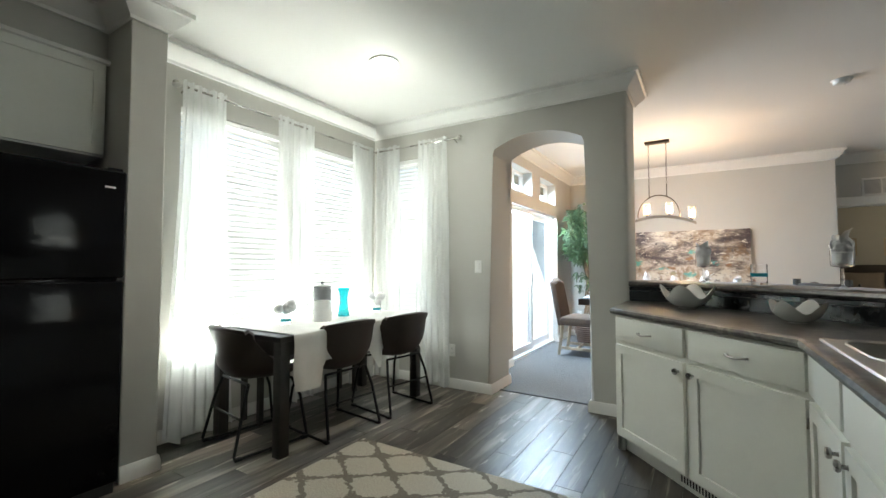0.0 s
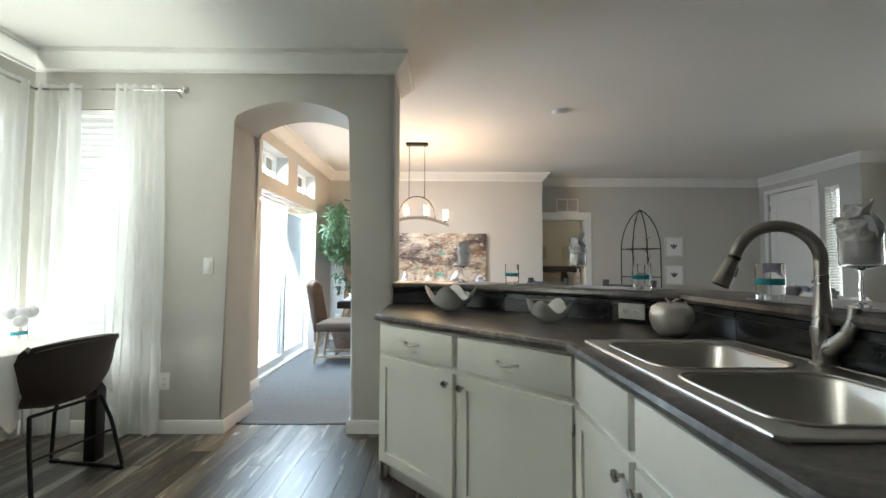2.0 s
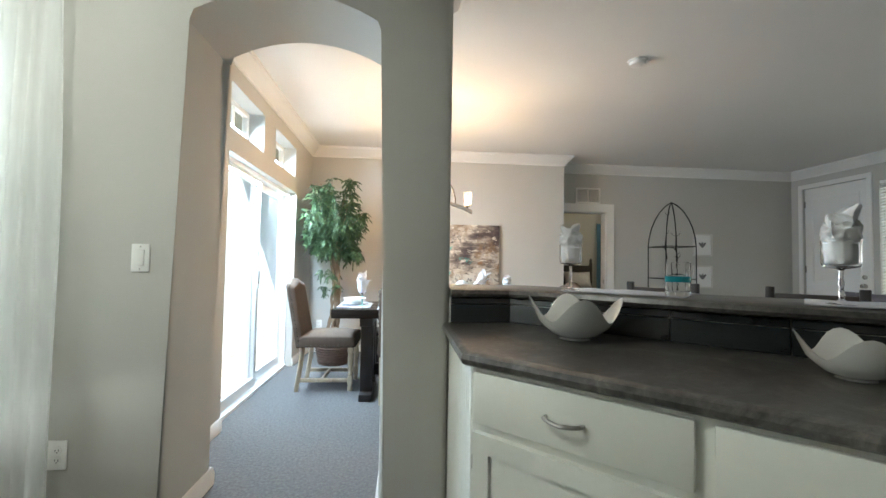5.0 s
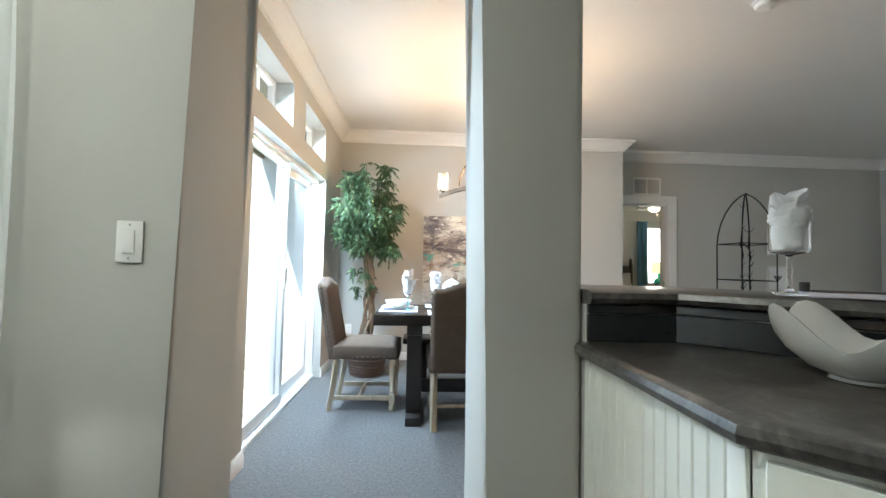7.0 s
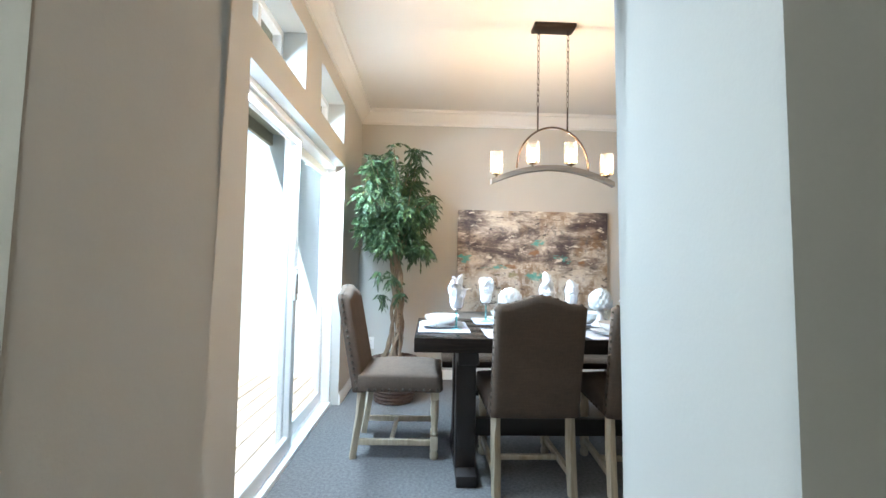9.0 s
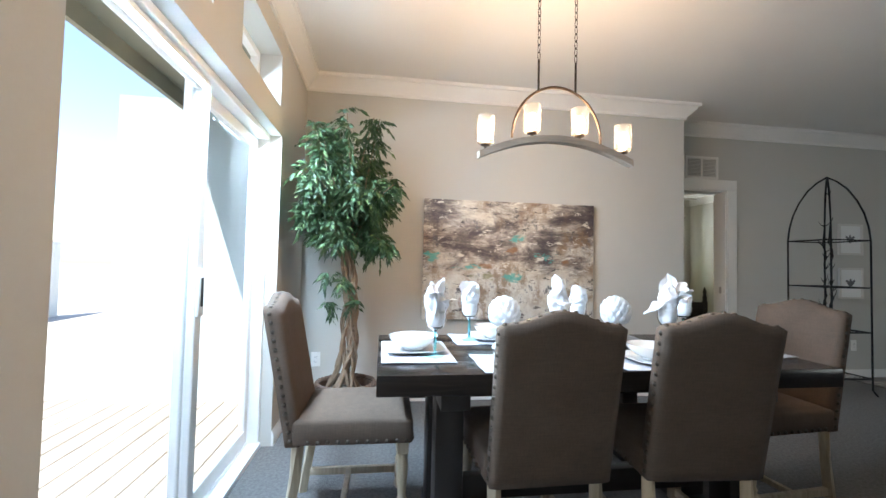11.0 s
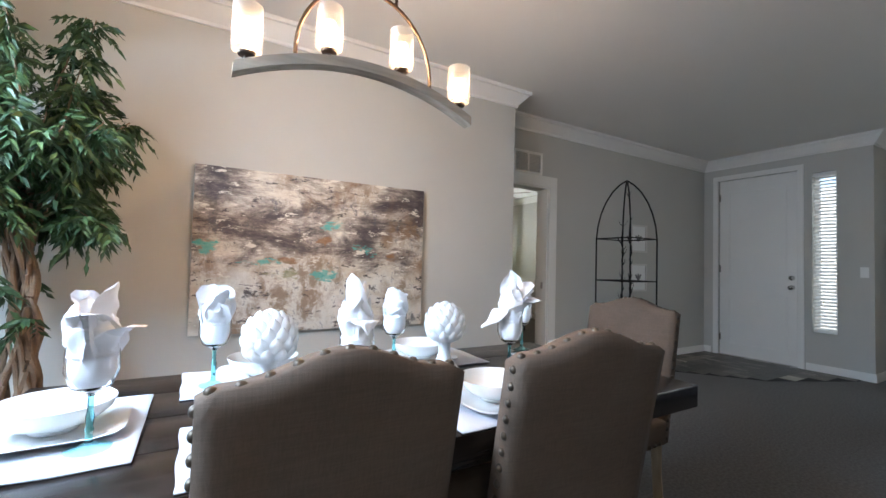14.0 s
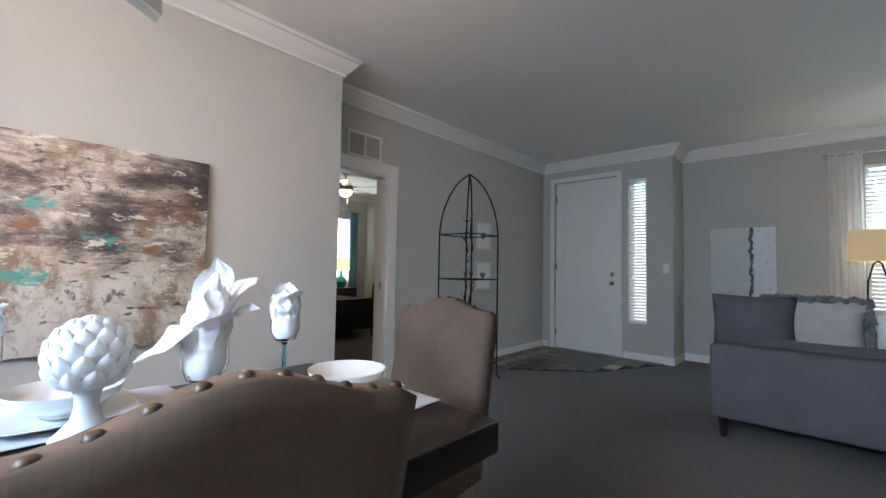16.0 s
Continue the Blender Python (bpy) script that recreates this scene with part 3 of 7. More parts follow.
# mouldings
CROWN = [(0, CZ - 0.138), (0.016, CZ - 0.138), (0.018, CZ - 0.118), (0.040, CZ - 0.095), (0.072, CZ - 0.058), (0.088, CZ - 0.034), (0.104, CZ - 0.030), (0.106, CZ - 0.002), (0, CZ - 0.002)]
ROOM = [(-3.03, -2.6), (-3.03, 1.84), (-2.72, 1.84), (-2.72, 2.03), (-3.1, 2.03), (-3.1, 4.375), (-0.47, 4.375), (-0.47, 4.82), (-1.93, 4.82), (-1.93, 8.21), (1.56, 8.21),
        (1.56, 8.64), (5.5, 8.64), (5.5, 6.85), (6.0, 6.85), (6.0, -2.6)]
setting("crown_moulding", sweep(ROOM, CROWN), TRIM, "white stepped crown moulding under the ceiling", "trim", smooth=True)
setting("crown_moulding_bedroom", sweep([(0.62, 13.2), (5.62, 13.2), (5.62, 8.8)], CROWN), TRIM, "white crown moulding of the bedroom", "trim", smooth=True)
BASE = [(0, 0), (0.015, 0), (0.015, 0.062), (0.011, 0.072), (0.010, 0.084), (0.004, 0.092), (0, 0.092)]
for run in ([(-2.72, 1.84), (-2.72, 2.03), (-3.1, 2.03), (-3.1, 4.375), (-1.672, 4.375), (-1.672, 4.82), (-1.93, 4.82), (-1.93, SL0)],
            [(-0.47, 4.82), (-0.78, 4.82), (-0.78, 4.375), (-0.475, 4.375)],
            [(-1.93, SL1), (-1.93, 8.21), (1.56, 8.21), (1.56, 8.64)],
            [(2.51, 8.64), (5.5, 8.64), (5.5, 8.54)], [(5.5, 7.45), (5.5, 6.85), (6.0, 6.85), (6.0, -2.6)],
            [(0.62, 8.8), (0.62, 13.2), (5.62, 13.2), (5.62, 8.8)]):
    setting("baseboard", sweep(run, BASE), TRIM, "white painted baseboard", "trim", smooth=True)


def casing(name, axis, face, a0, a1, top, w=0.095, t=0.018, sign=-1):
    """Flat door trim: two legs and a head, proud of the wall."""
    d0, d1 = sorted((face, face + sign * t))
    b = bmesh.new()
    for u0, u1, z0, z1 in ((a0 - w, a0, 0, top), (a1, a1 + w, 0, top), (a0 - w, a1 + w, top, top + w)):
        if axis == "x":
            box(d0, d1, u0, u1, z0, z1, 0.003, 1, b)
        else:
            box(u0, u1, d0, d1, z0, z1, 0.003, 1, b)
    return setting(name, b, TRIM, "white door casing", "trim")


casing("door_casing_bedroom", "y", 8.64, 1.64, 2.405, 2.03, w=0.115)
casing("door_casing_entry", "x", 5.5, 7.53, 8.445, 2.44, w=0.065)
b = box(1.64, 1.655, 8.64, 8.80, 0, 2.03)
box(2.39, 2.405, 8.64, 8.80, 0, 2.03, bm=b), box(1.655, 2.39, 8.64, 8.80, 2.015, 2.03, bm=b)
setting("door_jamb_bedroom", b, TRIM, "white jamb lining of the bedroom doorway", "trim")
part("strike_plate", box(2.386, 2.391, 8.69, 8.72, 0.92, 0.99), NICKEL, bpy.data.objects["door_jamb_bedroom"])

# entry door
door = tagged(link("door_entry", box(5.53, 5.57, 7.535, 8.44, 0.015, 2.435, 0.003), TRIM), "tall white panelled entry door, closed", "door", "", "structure")
for z0, z1 in ((0.16, 0.86), (1.0, 2.28)):
    b = holed("x", 5.522, 5.53, 7.65, 8.33, z0, z1, [(7.672, 8.308, z0 + 0.022, z1 - 0.022)])
    part("panel_moulding", b, TRIM, door, smooth=False)
for z in (0.98, 1.10):
    part("lock" if z > 1 else "knob", lathe([(0.032, 0), (0.032, 0.008), (0.012, 0.012), (0.012, 0.03), (0.026, 0.036), (0.028, 0.055), (0.016, 0.064), (0, 0.066)] if z < 1 else [(0.03, 0), (0.03, 0.014), (0.022, 0.02), (0, 0.021)], 20), NICKEL, door, "satin nickel", pose(5.53, 7.60, z, 0, -90, 0))
for z in (0.25, 1.2, 2.2):
    part("hinge", box(5.518, 5.531, 8.425, 8.455, z - 0.05, z + 0.05, 0.003), NICKEL, door)
part("threshold_bar", box(5.46, 5.56, 7.53, 8.445, 0, 0.014, 0.003), NICKEL, door)


# windows and blinds
def window(name, label, axis, inner, outer, a0, a1, z0, z1, depth=0.5, mid=None, slats=True, tilt=35, sill=True):
    """A vinyl window in its opening, with panes and a slatted blind on the room side."""
    w = thing(name, label, "window", kind="structure")
    at = inner + (outer - inner) * depth
    s = 1 if outer > inner else -1

    def bar(nm, u0, u1, q0, q1, t0, t1, material=VINYL, bev=0.003):
        lo, hi = sorted((at + s * t0, at + s * t1))
        bm = box(lo, hi, u0, u1, q0, q1, bev, 1) if axis == "x" else box(u0, u1, lo, hi, q0, q1, bev, 1)
        return part(nm, bm, material, w, smooth=False)

    f = 0.04
    bar("frame_side", a0, a0 + f, z0, z1, 0, 0.05), bar("frame_side", a1 - f, a1, z0, z1, 0, 0.05)
    bar("frame_rail", a0 + f, a1 - f, z0, z0 + f, 0, 0.05), bar("frame_rail", a0 + f, a1 - f, z1 - f, z1, 0, 0.05)
    if mid:
        kind, at_mid = mid
        if kind == "z":
            bar("meeting_rail", a0 + f, a1 - f, at_mid - 0.02, at_mid + 0.02, 0.005, 0.045)
        else:
            bar("meeting_stile", at_mid - 0.02, at_mid + 0.02, z0 + f, z1 - f, 0.005, 0.045)
    p = bar("pane", a0 + f, a1 - f, z0 + f, z1 - f, 0.022, 0.028, PANE, 0)
    p.visible_shadow = False
    return w


def blind(label, axis, at, s, a0, a1, z0, z1, tilt=35, pitch=0.043, group="window blinds"):
    w = thing("window_blind", label, "blind", group=group)
    mid, half = (a0 + a1) / 2, (a1 - a0) / 2 - 0.008
    part("head_rail", (box(at - 0.022, at + 0.022, a0 + 0.005, a1 - 0.005, z1 - 0.045, z1 - 0.005, 0.003, 1) if axis == "x" else box(a0 + 0.005, a1 - 0.005, at - 0.022, at + 0.022, z1 - 0.045, z1 - 0.005, 0.003, 1)), SLAT, w)
    part("bottom_rail", (box(at - 0.018, at + 0.018, a0 + 0.008, a1 - 0.008, z0 + 0.005, z0 + 0.023, 0.003, 1) if axis == "x" else box(a0 + 0.008, a1 - 0.008, at - 0.018, at + 0.018, z0 + 0.005, z0 + 0.023, 0.003, 1)), SLAT, w)
    bm = bmesh.new()
    prof = [(-0.024, 0.0), (-0.012, 0.003), (0, 0.004), (0.012, 0.003), (0.024, 0.0), (0.012, 0.0005), (0, 0.0015), (-0.012, 0.0005)]
    ends = [[bm.verts.new((o, e * half, z) if axis == "x" else (e * half, o, z)) for o, z in prof] for e in (-1, 1)]
    for i in range(8):
        bm.faces.new((ends[0][i], ends[0][(i + 1) % 8], ends[1][(i + 1) % 8], ends[1][i]))
    first, z = None, z0 + 0.05
    while z < z1 - 0.06:
        m = pose(at, mid, z, 0, tilt * s, 0) if axis == "x" else pose(mid, at, z, -tilt * s, 0, 0)
        if first is None:
            first = part("slat", bm, SLAT, w)
            first.matrix_basis = m
        else:
            again("slat", first, w, m)
        z += pitch
    for u in (a0 + 0.12, a1 - 0.12):
        bm = tube([(at, u, z0 + 0.02), (at, u, z1 - 0.03)] if axis == "x" else [(u, at, z0 + 0.02), (u, at, z1 - 0.03)], 0.0012, 5)
        part("cord", bm, SLAT, w)
    return w


window("window_1", "white vinyl window of the breakfast nook", "x", -3.1, -3.26, 2.30, 3.16, 0.52, 2.33, 0.55, ("z", 1.42))
window("window_2", "white vinyl window of the breakfast nook", "x", -3.1, -3.26, 3.29, 4.15, 0.52, 2.33, 0.55, ("z", 1.42))
window("window_3", "narrow white vinyl window of the breakfast nook", "y", 4.375, 4.515, -2.90, -2.36, 0.52, 2.33, 0.55, ("z", 1.42))
window("window_4", "high transom window over the sliding door", "x", -1.93, -2.12, 5.55, 6.27, 2.14, 2.47, 0.7, ("y", 5.95))
window("window_5", "high transom window over the sliding door", "x", -1.93, -2.12, 6.60, 7.34, 2.14, 2.47, 0.7, ("y", 7.0))
window("window_6", "tall narrow sidelight beside the entry door", "x", 5.5, 5.66, 7.16, 7.39, 0.46, 2.38, 0.6)
window("window_7", "white living room window", "x", 6.0, 6.16, 3.65, 5.13, 0.60, 2.33, 0.5, ("z", 1.45))
window("window_8", "white bedroom window", "y", 13.2, 13.36, 4.60, 5.17, 0.75, 2.2, 0.5, ("z", 1.4))
blind("closed white slatted blind in the nook window", "x", -3.125, 1, 2.30, 3.16, 0.52, 2.33, 65)
blind("closed white slatted blind in the nook window", "x", -3.125, 1, 3.29, 4.15, 0.52, 2.33, 65)
blind("closed white slatted blind in the narrow nook window", "y", 4.40, -1, -2.90, -2.36, 0.52, 2.33, 65)
blind("white slatted blind in the sidelight", "x", 5.525, -1, 7.16, 7.39, 0.46, 2.38, 34, 0.04)
blind("white slatted blind in the living room window", "x", 6.025, -1, 3.65, 5.13, 0.60, 2.33, 40)
blind("white slatted blind in the bedroom window", "y", 13.225, 1, 4.60, 5.17, 0.75, 2.2, 40)

# sliding glass door
sd = thing("door_sliding", "white two-panel sliding glass door to the patio", "door", kind="structure")


def stile(nm, x0, x1, y0, y1, z0, z1):
    return part(nm, box(x0, x1, y0, y1, z0, z1, 0.004, 1), VINYL, sd, smooth=False)


stile("jamb", -2.115, -2.0, SL0, SL0 + 0.03, 0.03, 1.97), stile("jamb", -2.115, -2.0, SL1 - 0.03, SL1, 0.03, 1.97)
stile("head", -2.115, -2.0, SL0 + 0.03, SL1 - 0.03, 1.935, 1.97), stile("sill", -2.115, -1.99, SL0, SL1, -0.005, 0.03)
stile("track", -2.07, -2.06, SL0 + 0.03, SL1 - 0.03, 0.03, 0.042)
for y0, y1, x in ((SL0 + 0.03, 6.50, -2.035), (6.45, SL1 - 0.03, -2.085)):
    stile("stile", x - 0.018, x + 0.018, y0, y0 + 0.06, 0.045, 1.93), stile("stile", x - 0.018, x + 0.018, y1 - 0.06, y1, 0.045, 1.93)
    stile("rail", x - 0.018, x + 0.018, y0 + 0.06, y1 - 0.06, 0.045, 0.13), stile("rail", x - 0.018, x + 0.018, y0 + 0.06, y1 - 0.06, 1.87, 1.93)
    g = part("pane", box(x - 0.003, x + 0.003, y0 + 0.055, y1 - 0.055, 0.125, 1.875), PANE, sd, smooth=False)
    g.visible_shadow = False
part("pull", box(-2.018, -2.0, 6.455, 6.475, 0.97, 1.09, 0.004), DARK_SLOT, sd, "dark pull handle")
part("latch", box(-2.018, -2.004, 6.44, 6.49, 0.93, 1.13, 0.004), VINYL, sd)

# outdoors
setting("ground", box(-90, 90, -90, 90, -0.6, -0.3), CONCRETE, "pale dusty ground around the house")
setting("eave", box(-2.93, -2.125, 4.55, 8.75, 2.54, 2.60), OLIVE, "olive underside of the roof eave over the patio", "roof")
setting("fascia", box(-2.97, -2.932, 4.55, 8.75, 2.42, 2.62), OLIVE, "olive painted fascia board of the eave", "trim")
setting("patio_wall", box(-3.5, -2.125, 8.45, 8.6, -0.3, 2.538), SHADE_SIDING, "wall at the end of the patio, shade put into its blue-grey colour", "wall")
# Two unseen slabs added over the ceilings; their edges set where sunlight falls.
setting("roof", box(-4.05, 6.6, -3.0, 4.55, 2.92, 3.05), OLIVE, "plain unseen slab added above the house to keep the sun off", "roof")
setting("roof_north", box(-2.9, 6.6, 4.552, 13.7, 2.92, 3.05), OLIVE, "plain unseen slab added above the house to keep the sun off", "roof")
deck = thing("patio_deck", "bleached timber patio deck", "deck", kind="structure")
DECK = wood("bleached_deck_board", (0.16, 0.14, 0.115), (0.24, 0.215, 0.185), (0.32, 0.29, 0.25), axis=1, rough=0.8, rand=0.12)
first = None
for i in range(20):
    m = pose(-2.21 - i * 0.142, 6.5, -0.06)
    if first is None:
        first = part("board", box(-0.068, 0.068, -2.2, 2.1, -0.02, 0.02, 0.004, 1), DECK, deck)
        first.matrix_basis = m
    else:
        again("board", first, deck, m)
part("joist", box(-5.0, -2.13, 4.3, 8.44, -0.29, -0.082), OLIVE, deck)
setting("garden_wall", box(-9.2, -9.0, -10, 16, -0.3, 1.5), STUCCO, "pale garden wall beyond the patio", "wall")
setting("neighbour_wall", box(10.5, 10.7, -10, 20, -0.3, 3.0), STUCCO, "pale wall of the neighbouring house", "wall")

# ---- kitchen: counters and bar ----
FA, FB, FE = (-0.50, 3.72), (0.325, 2.85), (-0.50, 4.37)
TOP = 0.918
SINK = (0.40, 0.905, 1.99, 2.83)
NOSE = [(0.0, TOP), (-0.014, TOP), (-0.025, TOP - 0.007), (-0.030, TOP - 0.02), (-0.026, TOP - 0.034), (-0.014, TOP - 0.041), (0.0, TOP - 0.041)]
counter = tagged(link("countertop", bmesh.new(), LAMINATE), "charcoal marbled laminate worktop with rounded edge", "countertop")


def counter_top():
    b = bmesh.new()
    x0, x1, y0, y1 = SINK
    xf = 0.352
    P = {k: b.verts.new((*v, TOP)) for k, v in dict(e=(-0.475, 4.31), a=(-0.475, 3.733), f=(xf, 2.862), w=(0.95, 3.17), v=(-0.19, 4.36), u=(-0.475, 4.36),
         f1=(xf, y1), f0=(xf, y0), fs=(xf, -1.6), ws=(0.95, -1.6), w0=(0.95, y0), w1=(0.95, y1), s00=(x0, y0), s10=(x1, y0), s11=(x1, y1), s01=(x0, y1)).items()}
    for q in ("e a f w v u", "f f1 s01 s11 w1 w", "f1 f0 s00 s01", "s10 w0 w1 s11", "f0 fs ws w0 s10 s00"):
        b.faces.new([P[k] for k in q.split()])
    r = bmesh.ops.extrude_face_region(b, geom=b.faces[:])
    for v in r["geom"]:
        if isinstance(v, bmesh.types.BMVert):
            v.co.z = TOP - 0.04
    return b


bm = counter_top()
bmesh.ops.recalc_face_normals(bm, faces=bm.faces)
bm.to_mesh(counter.data)
bm.free()
counter.data.polygons.foreach_set("use_smooth", [True] * len(counter.data.polygons))
counter.data.set_sharp_from_angle(angle=radians(40))
part("rounded_edge", sweep([(0.352, -1.6), (0.352, 2.862), (-0.475, 3.733), (-0.475, 4.36)], NOSE), LAMINATE, counter)

BAR = [(-0.468, 4.36), (-0.19, 4.36), (0.95, 3.17), (0.95, -1.6)]
setting("half_wall", sweep([(x, y) for x, y in BAR][::-1], [(0.0, 0), (0.13, 0), (0.13, 1.03), (0.0, 1.03)]), WALL, "painted half wall that carries the bar", "wall")
bar = thing("breakfast_bar", "raised charcoal laminate breakfast bar", "bar")
part("top", sweep(BAR[::-1], [(-0.012, 1.032), (-0.030, 1.036), (-0.040, 1.05), (-0.034, 1.066), (-0.018, 1.073), (0.36, 1.073), (0.376, 1.066), (0.382, 1.05), (0.374, 1.036), (0.36, 1.032)]), LAMINATE, bar, "rounded laminate bar top")
back = thing("backsplash", "dark glossy tiled backsplash under the bar", "backsplash")
for (p, q) in zip(BAR, BAR[1:]):
    d = Vector((q[0] - p[0], q[1] - p[1], 0))
    ln = d.length
    ang = math.degrees(math.atan2(d.y, d.x))
    k = max(1, round(ln / 0.325))
    w = ln / k
    first = None
    for i in range(k):
        m = pose(p[0], p[1], 0, 0, 0, ang) @ pose((i + 0.5) * w, -0.005, 0)
        if first is None:
            first = part("tile", box(-w / 2 + 0.0015, w / 2 - 0.0015, -0.005, 0.004, TOP + 0.002, TOP + 0.082, 0.0015, 1), TILE, back)
            strip = part("liner_tile", box(-w / 2 + 0.0015, w / 2 - 0.0015, -0.007, 0.004, TOP + 0.085, 1.03, 0.003, 1), TILE, back)
            first.matrix_basis = strip.matrix_basis = m
        else:
            again("tile", first, back, m), again("liner_tile", strip, back, m)


# cabinets
def knob_mesh():
    return lathe([(0.008, 0), (0.006, 0.004), (0.006, 0.014), (0.015, 0.018), (0.017, 0.024), (0.015, 0.030), (0, 0.031)], 16)


def shaker(x0, x1, z0, z1, rail=0.055):
    """A framed door front in the plane y = 0, facing -y."""
    return holed("y", -0.020, 0.0, x0, x1, z0, z1, [(x0 + rail, x1 - rail, z0 + rail, z1 - rail)])


def panel(x0, x1, z0, z1, rail=0.055):
    return box(x0 + rail - 0.001, x1 - rail + 0.001, -0.010, -0.001, z0 + rail - 0.001, z1 - rail + 0.001)


def pull_mesh():
    pts = [(-0.05, -0.002, 0), (-0.048, -0.02, 0.001), (-0.03, -0.028, -0.002), (0, -0.031, -0.006), (0.03, -0.028, -0.002), (0.048, -0.02, 0.001), (0.05, -0.002, 0)]
    return tube(pts, 0.0055, 8)


def base_cabinet(width, m, label, knob_side=0, pull=True, drawer=True, doors=1, group="kitchen base cabinets", sink=False):
    """A base cabinet: carcass, toe kick, drawer front, door with knob. Local x along the front, facing -y."""
    c = thing("base_cabinet", label, "cabinet", m, group)
    part("carcass", box(0, width, 0.0, 0.42, 0.10, 0.70 if sink else TOP - 0.042), CABINET, c)
    if sink:
        part("face_frame", box(0, width, 0.0, 0.022, 0.70, TOP - 0.042), CABINET, c)
    part("toe_kick", box(0, width, 0.06, 0.40, 0.0, 0.10), CABINET, c)
    zt = TOP - 0.055
    zd = 0.70 if drawer else zt
    if drawer:
        d = part("drawer_front", box(0.018, width - 0.018, -0.020, 0, 0.715, zt, 0.004, 2), CABINET, c)
        if pull:
            part("pull", pull_mesh(), NICKEL, d, "brushed nickel bow pull", pose(width / 2, -0.018, 0.79))
    w = (width - 0.036 - 0.006 * (doors - 1)) / doors
    for i in range(doors):
        x0 = 0.018 + i * (w + 0.006)
        d = part("door", shaker(x0, x0 + w, 0.115, zd - 0.012), CABINET, c, smooth=False)
        part("door_panel", panel(x0, x0 + w, 0.115, zd - 0.012), CABINET, d)
        right = knob_side > 0 if doors == 1 else i == 0
        kx = x0 + w - 0.03 if right else x0 + 0.03
        part("knob", knob_mesh(), NICKEL, d, "satin nickel knob", pose(kx, -0.019, zd - 0.06, 90, 0, 0))
        for z in (0.2, zd - 0.1):
            part("hinge", box((x0 - 0.004) if right else (x0 + w - 0.002), (x0 + 0.002) if right else (x0 + w + 0.004), -0.018, -0.002, z - 0.02, z + 0.02), NICKEL, d)
    return c


bpy.context.view_layer.update()
dv = Vector((FB[0] - FA[0], FB[1] - FA[1], 0))
da = math.degrees(math.atan2(dv.y, dv.x))
un = dv.normalized()
nn = Vector((-un.y, un.x, 0))
L = dv.length
o = Vector((*FA, 0)) + nn * 0.035 + un * 0.012
half = 0.606
corner_unit = base_cabinet(half, pose(*o, 0, 0, da), "white shaker base cabinet with drawer and door", 1)
base_cabinet(half, pose(*(o + un * half), 0, 0, da), "white shaker base cabinet with drawer and door", -1)
for i, (y1, y0, lab) in enumerate(((2.853, 2.40, "white sink base cabinet with false drawer front"), (2.40, 1.78, "white sink base cabinet with false drawer front"), (1.78, 0.95, "white shaker base cabinet with drawer and door"), (0.95, 0.1, "white shaker base cabinet with drawer and door"), (0.1, -1.5, "white shaker base cabinets along the bar"))):
    base_cabinet(y1 - y0, pose(0.368, y1, 0, 0, 0, -90), lab, 1 if i == 0 else -1, pull=i > 1, doors=1 if i < 2 else 2, sink=i < 2)
bpy.context.view_layer.update()
end = part("end_panel", box(-0.462, -0.445, 3.745, 4.376, 0.0, TOP - 0.042), CABINET, corner_unit, "white beadboard end panel")
end.matrix_parent_inverse = corner_unit.matrix_world.inverted()
part("corner_post", box(-0.470, -0.425, 3.745, 3.785, 0.0, TOP - 0.0425, 0.003), CABINET, end)
first = None
for i in range(14):
    m = pose(-0.461, 3.807 + i * 0.0415, 0)
    if first is None:
        first = part("bead_board", box(-0.009, 0.0, -0.0195, 0.0195, 0.0, TOP - 0.043, 0.003, 1), CABINET, end)
        first.matrix_basis = m
    else:
        again("bead_board", first, end, m)
grille = thing("toe_kick_register", "white slotted vent in the cabinet toe kick", "vent", pose(*(Vector((*FA, 0)) + un * 0.62 + nn * 0.092), 0, 0, da))
part("plate", box(-0.15, 0.15, -0.004, 0, 0.015, 0.085, 0.002, 1), CABINET, grille)
for i in range(14):
    part("slot", box(-0.13 + i * 0.02, -0.12 + i * 0.02, -0.0055, -0.003, 0.03, 0.07), DARK_SLOT, grille)

# sink and faucet
sink = thing("kitchen_sink", "stainless steel double bowl drop-in sink", "sink")
x0, x1, y0, y1 = SINK


def basin(ax0, ax1, ay0, ay1, depth):
    b = bmesh.new()
    rings = []
    for z, k, rr in ((TOP + 0.006, 0.0, 0.07), (TOP - 0.004, 0.006, 0.07), (TOP - depth * 0.8, 0.022, 0.075), (TOP - depth * 0.95, 0.04, 0.07), (TOP - depth, 0.07, 0.06)):
        ring = []
        for cx, cy, a in ((ax1 - rr - k, ay1 - rr - k, 0), (ax0 + rr + k, ay1 - rr - k, 90), (ax0 + rr + k, ay0 + rr + k, 180), (ax1 - rr - k, ay0 + rr + k, 270)):
            for s in range(6):
                t = radians(a + s * 18)
                ring.append(b.verts.new((cx + rr * math.cos(t), cy + rr * math.sin(t), z)))
        rings.append(ring)
    n = len(rings[0])
    for p, q in zip(rings, rings[1:]):
        for i in range(n):
            b.faces.new((p[i], p[(i + 1) % n], q[(i + 1) % n], q[i]))
    b.faces.new(rings[-1])
    return b, rings[0]


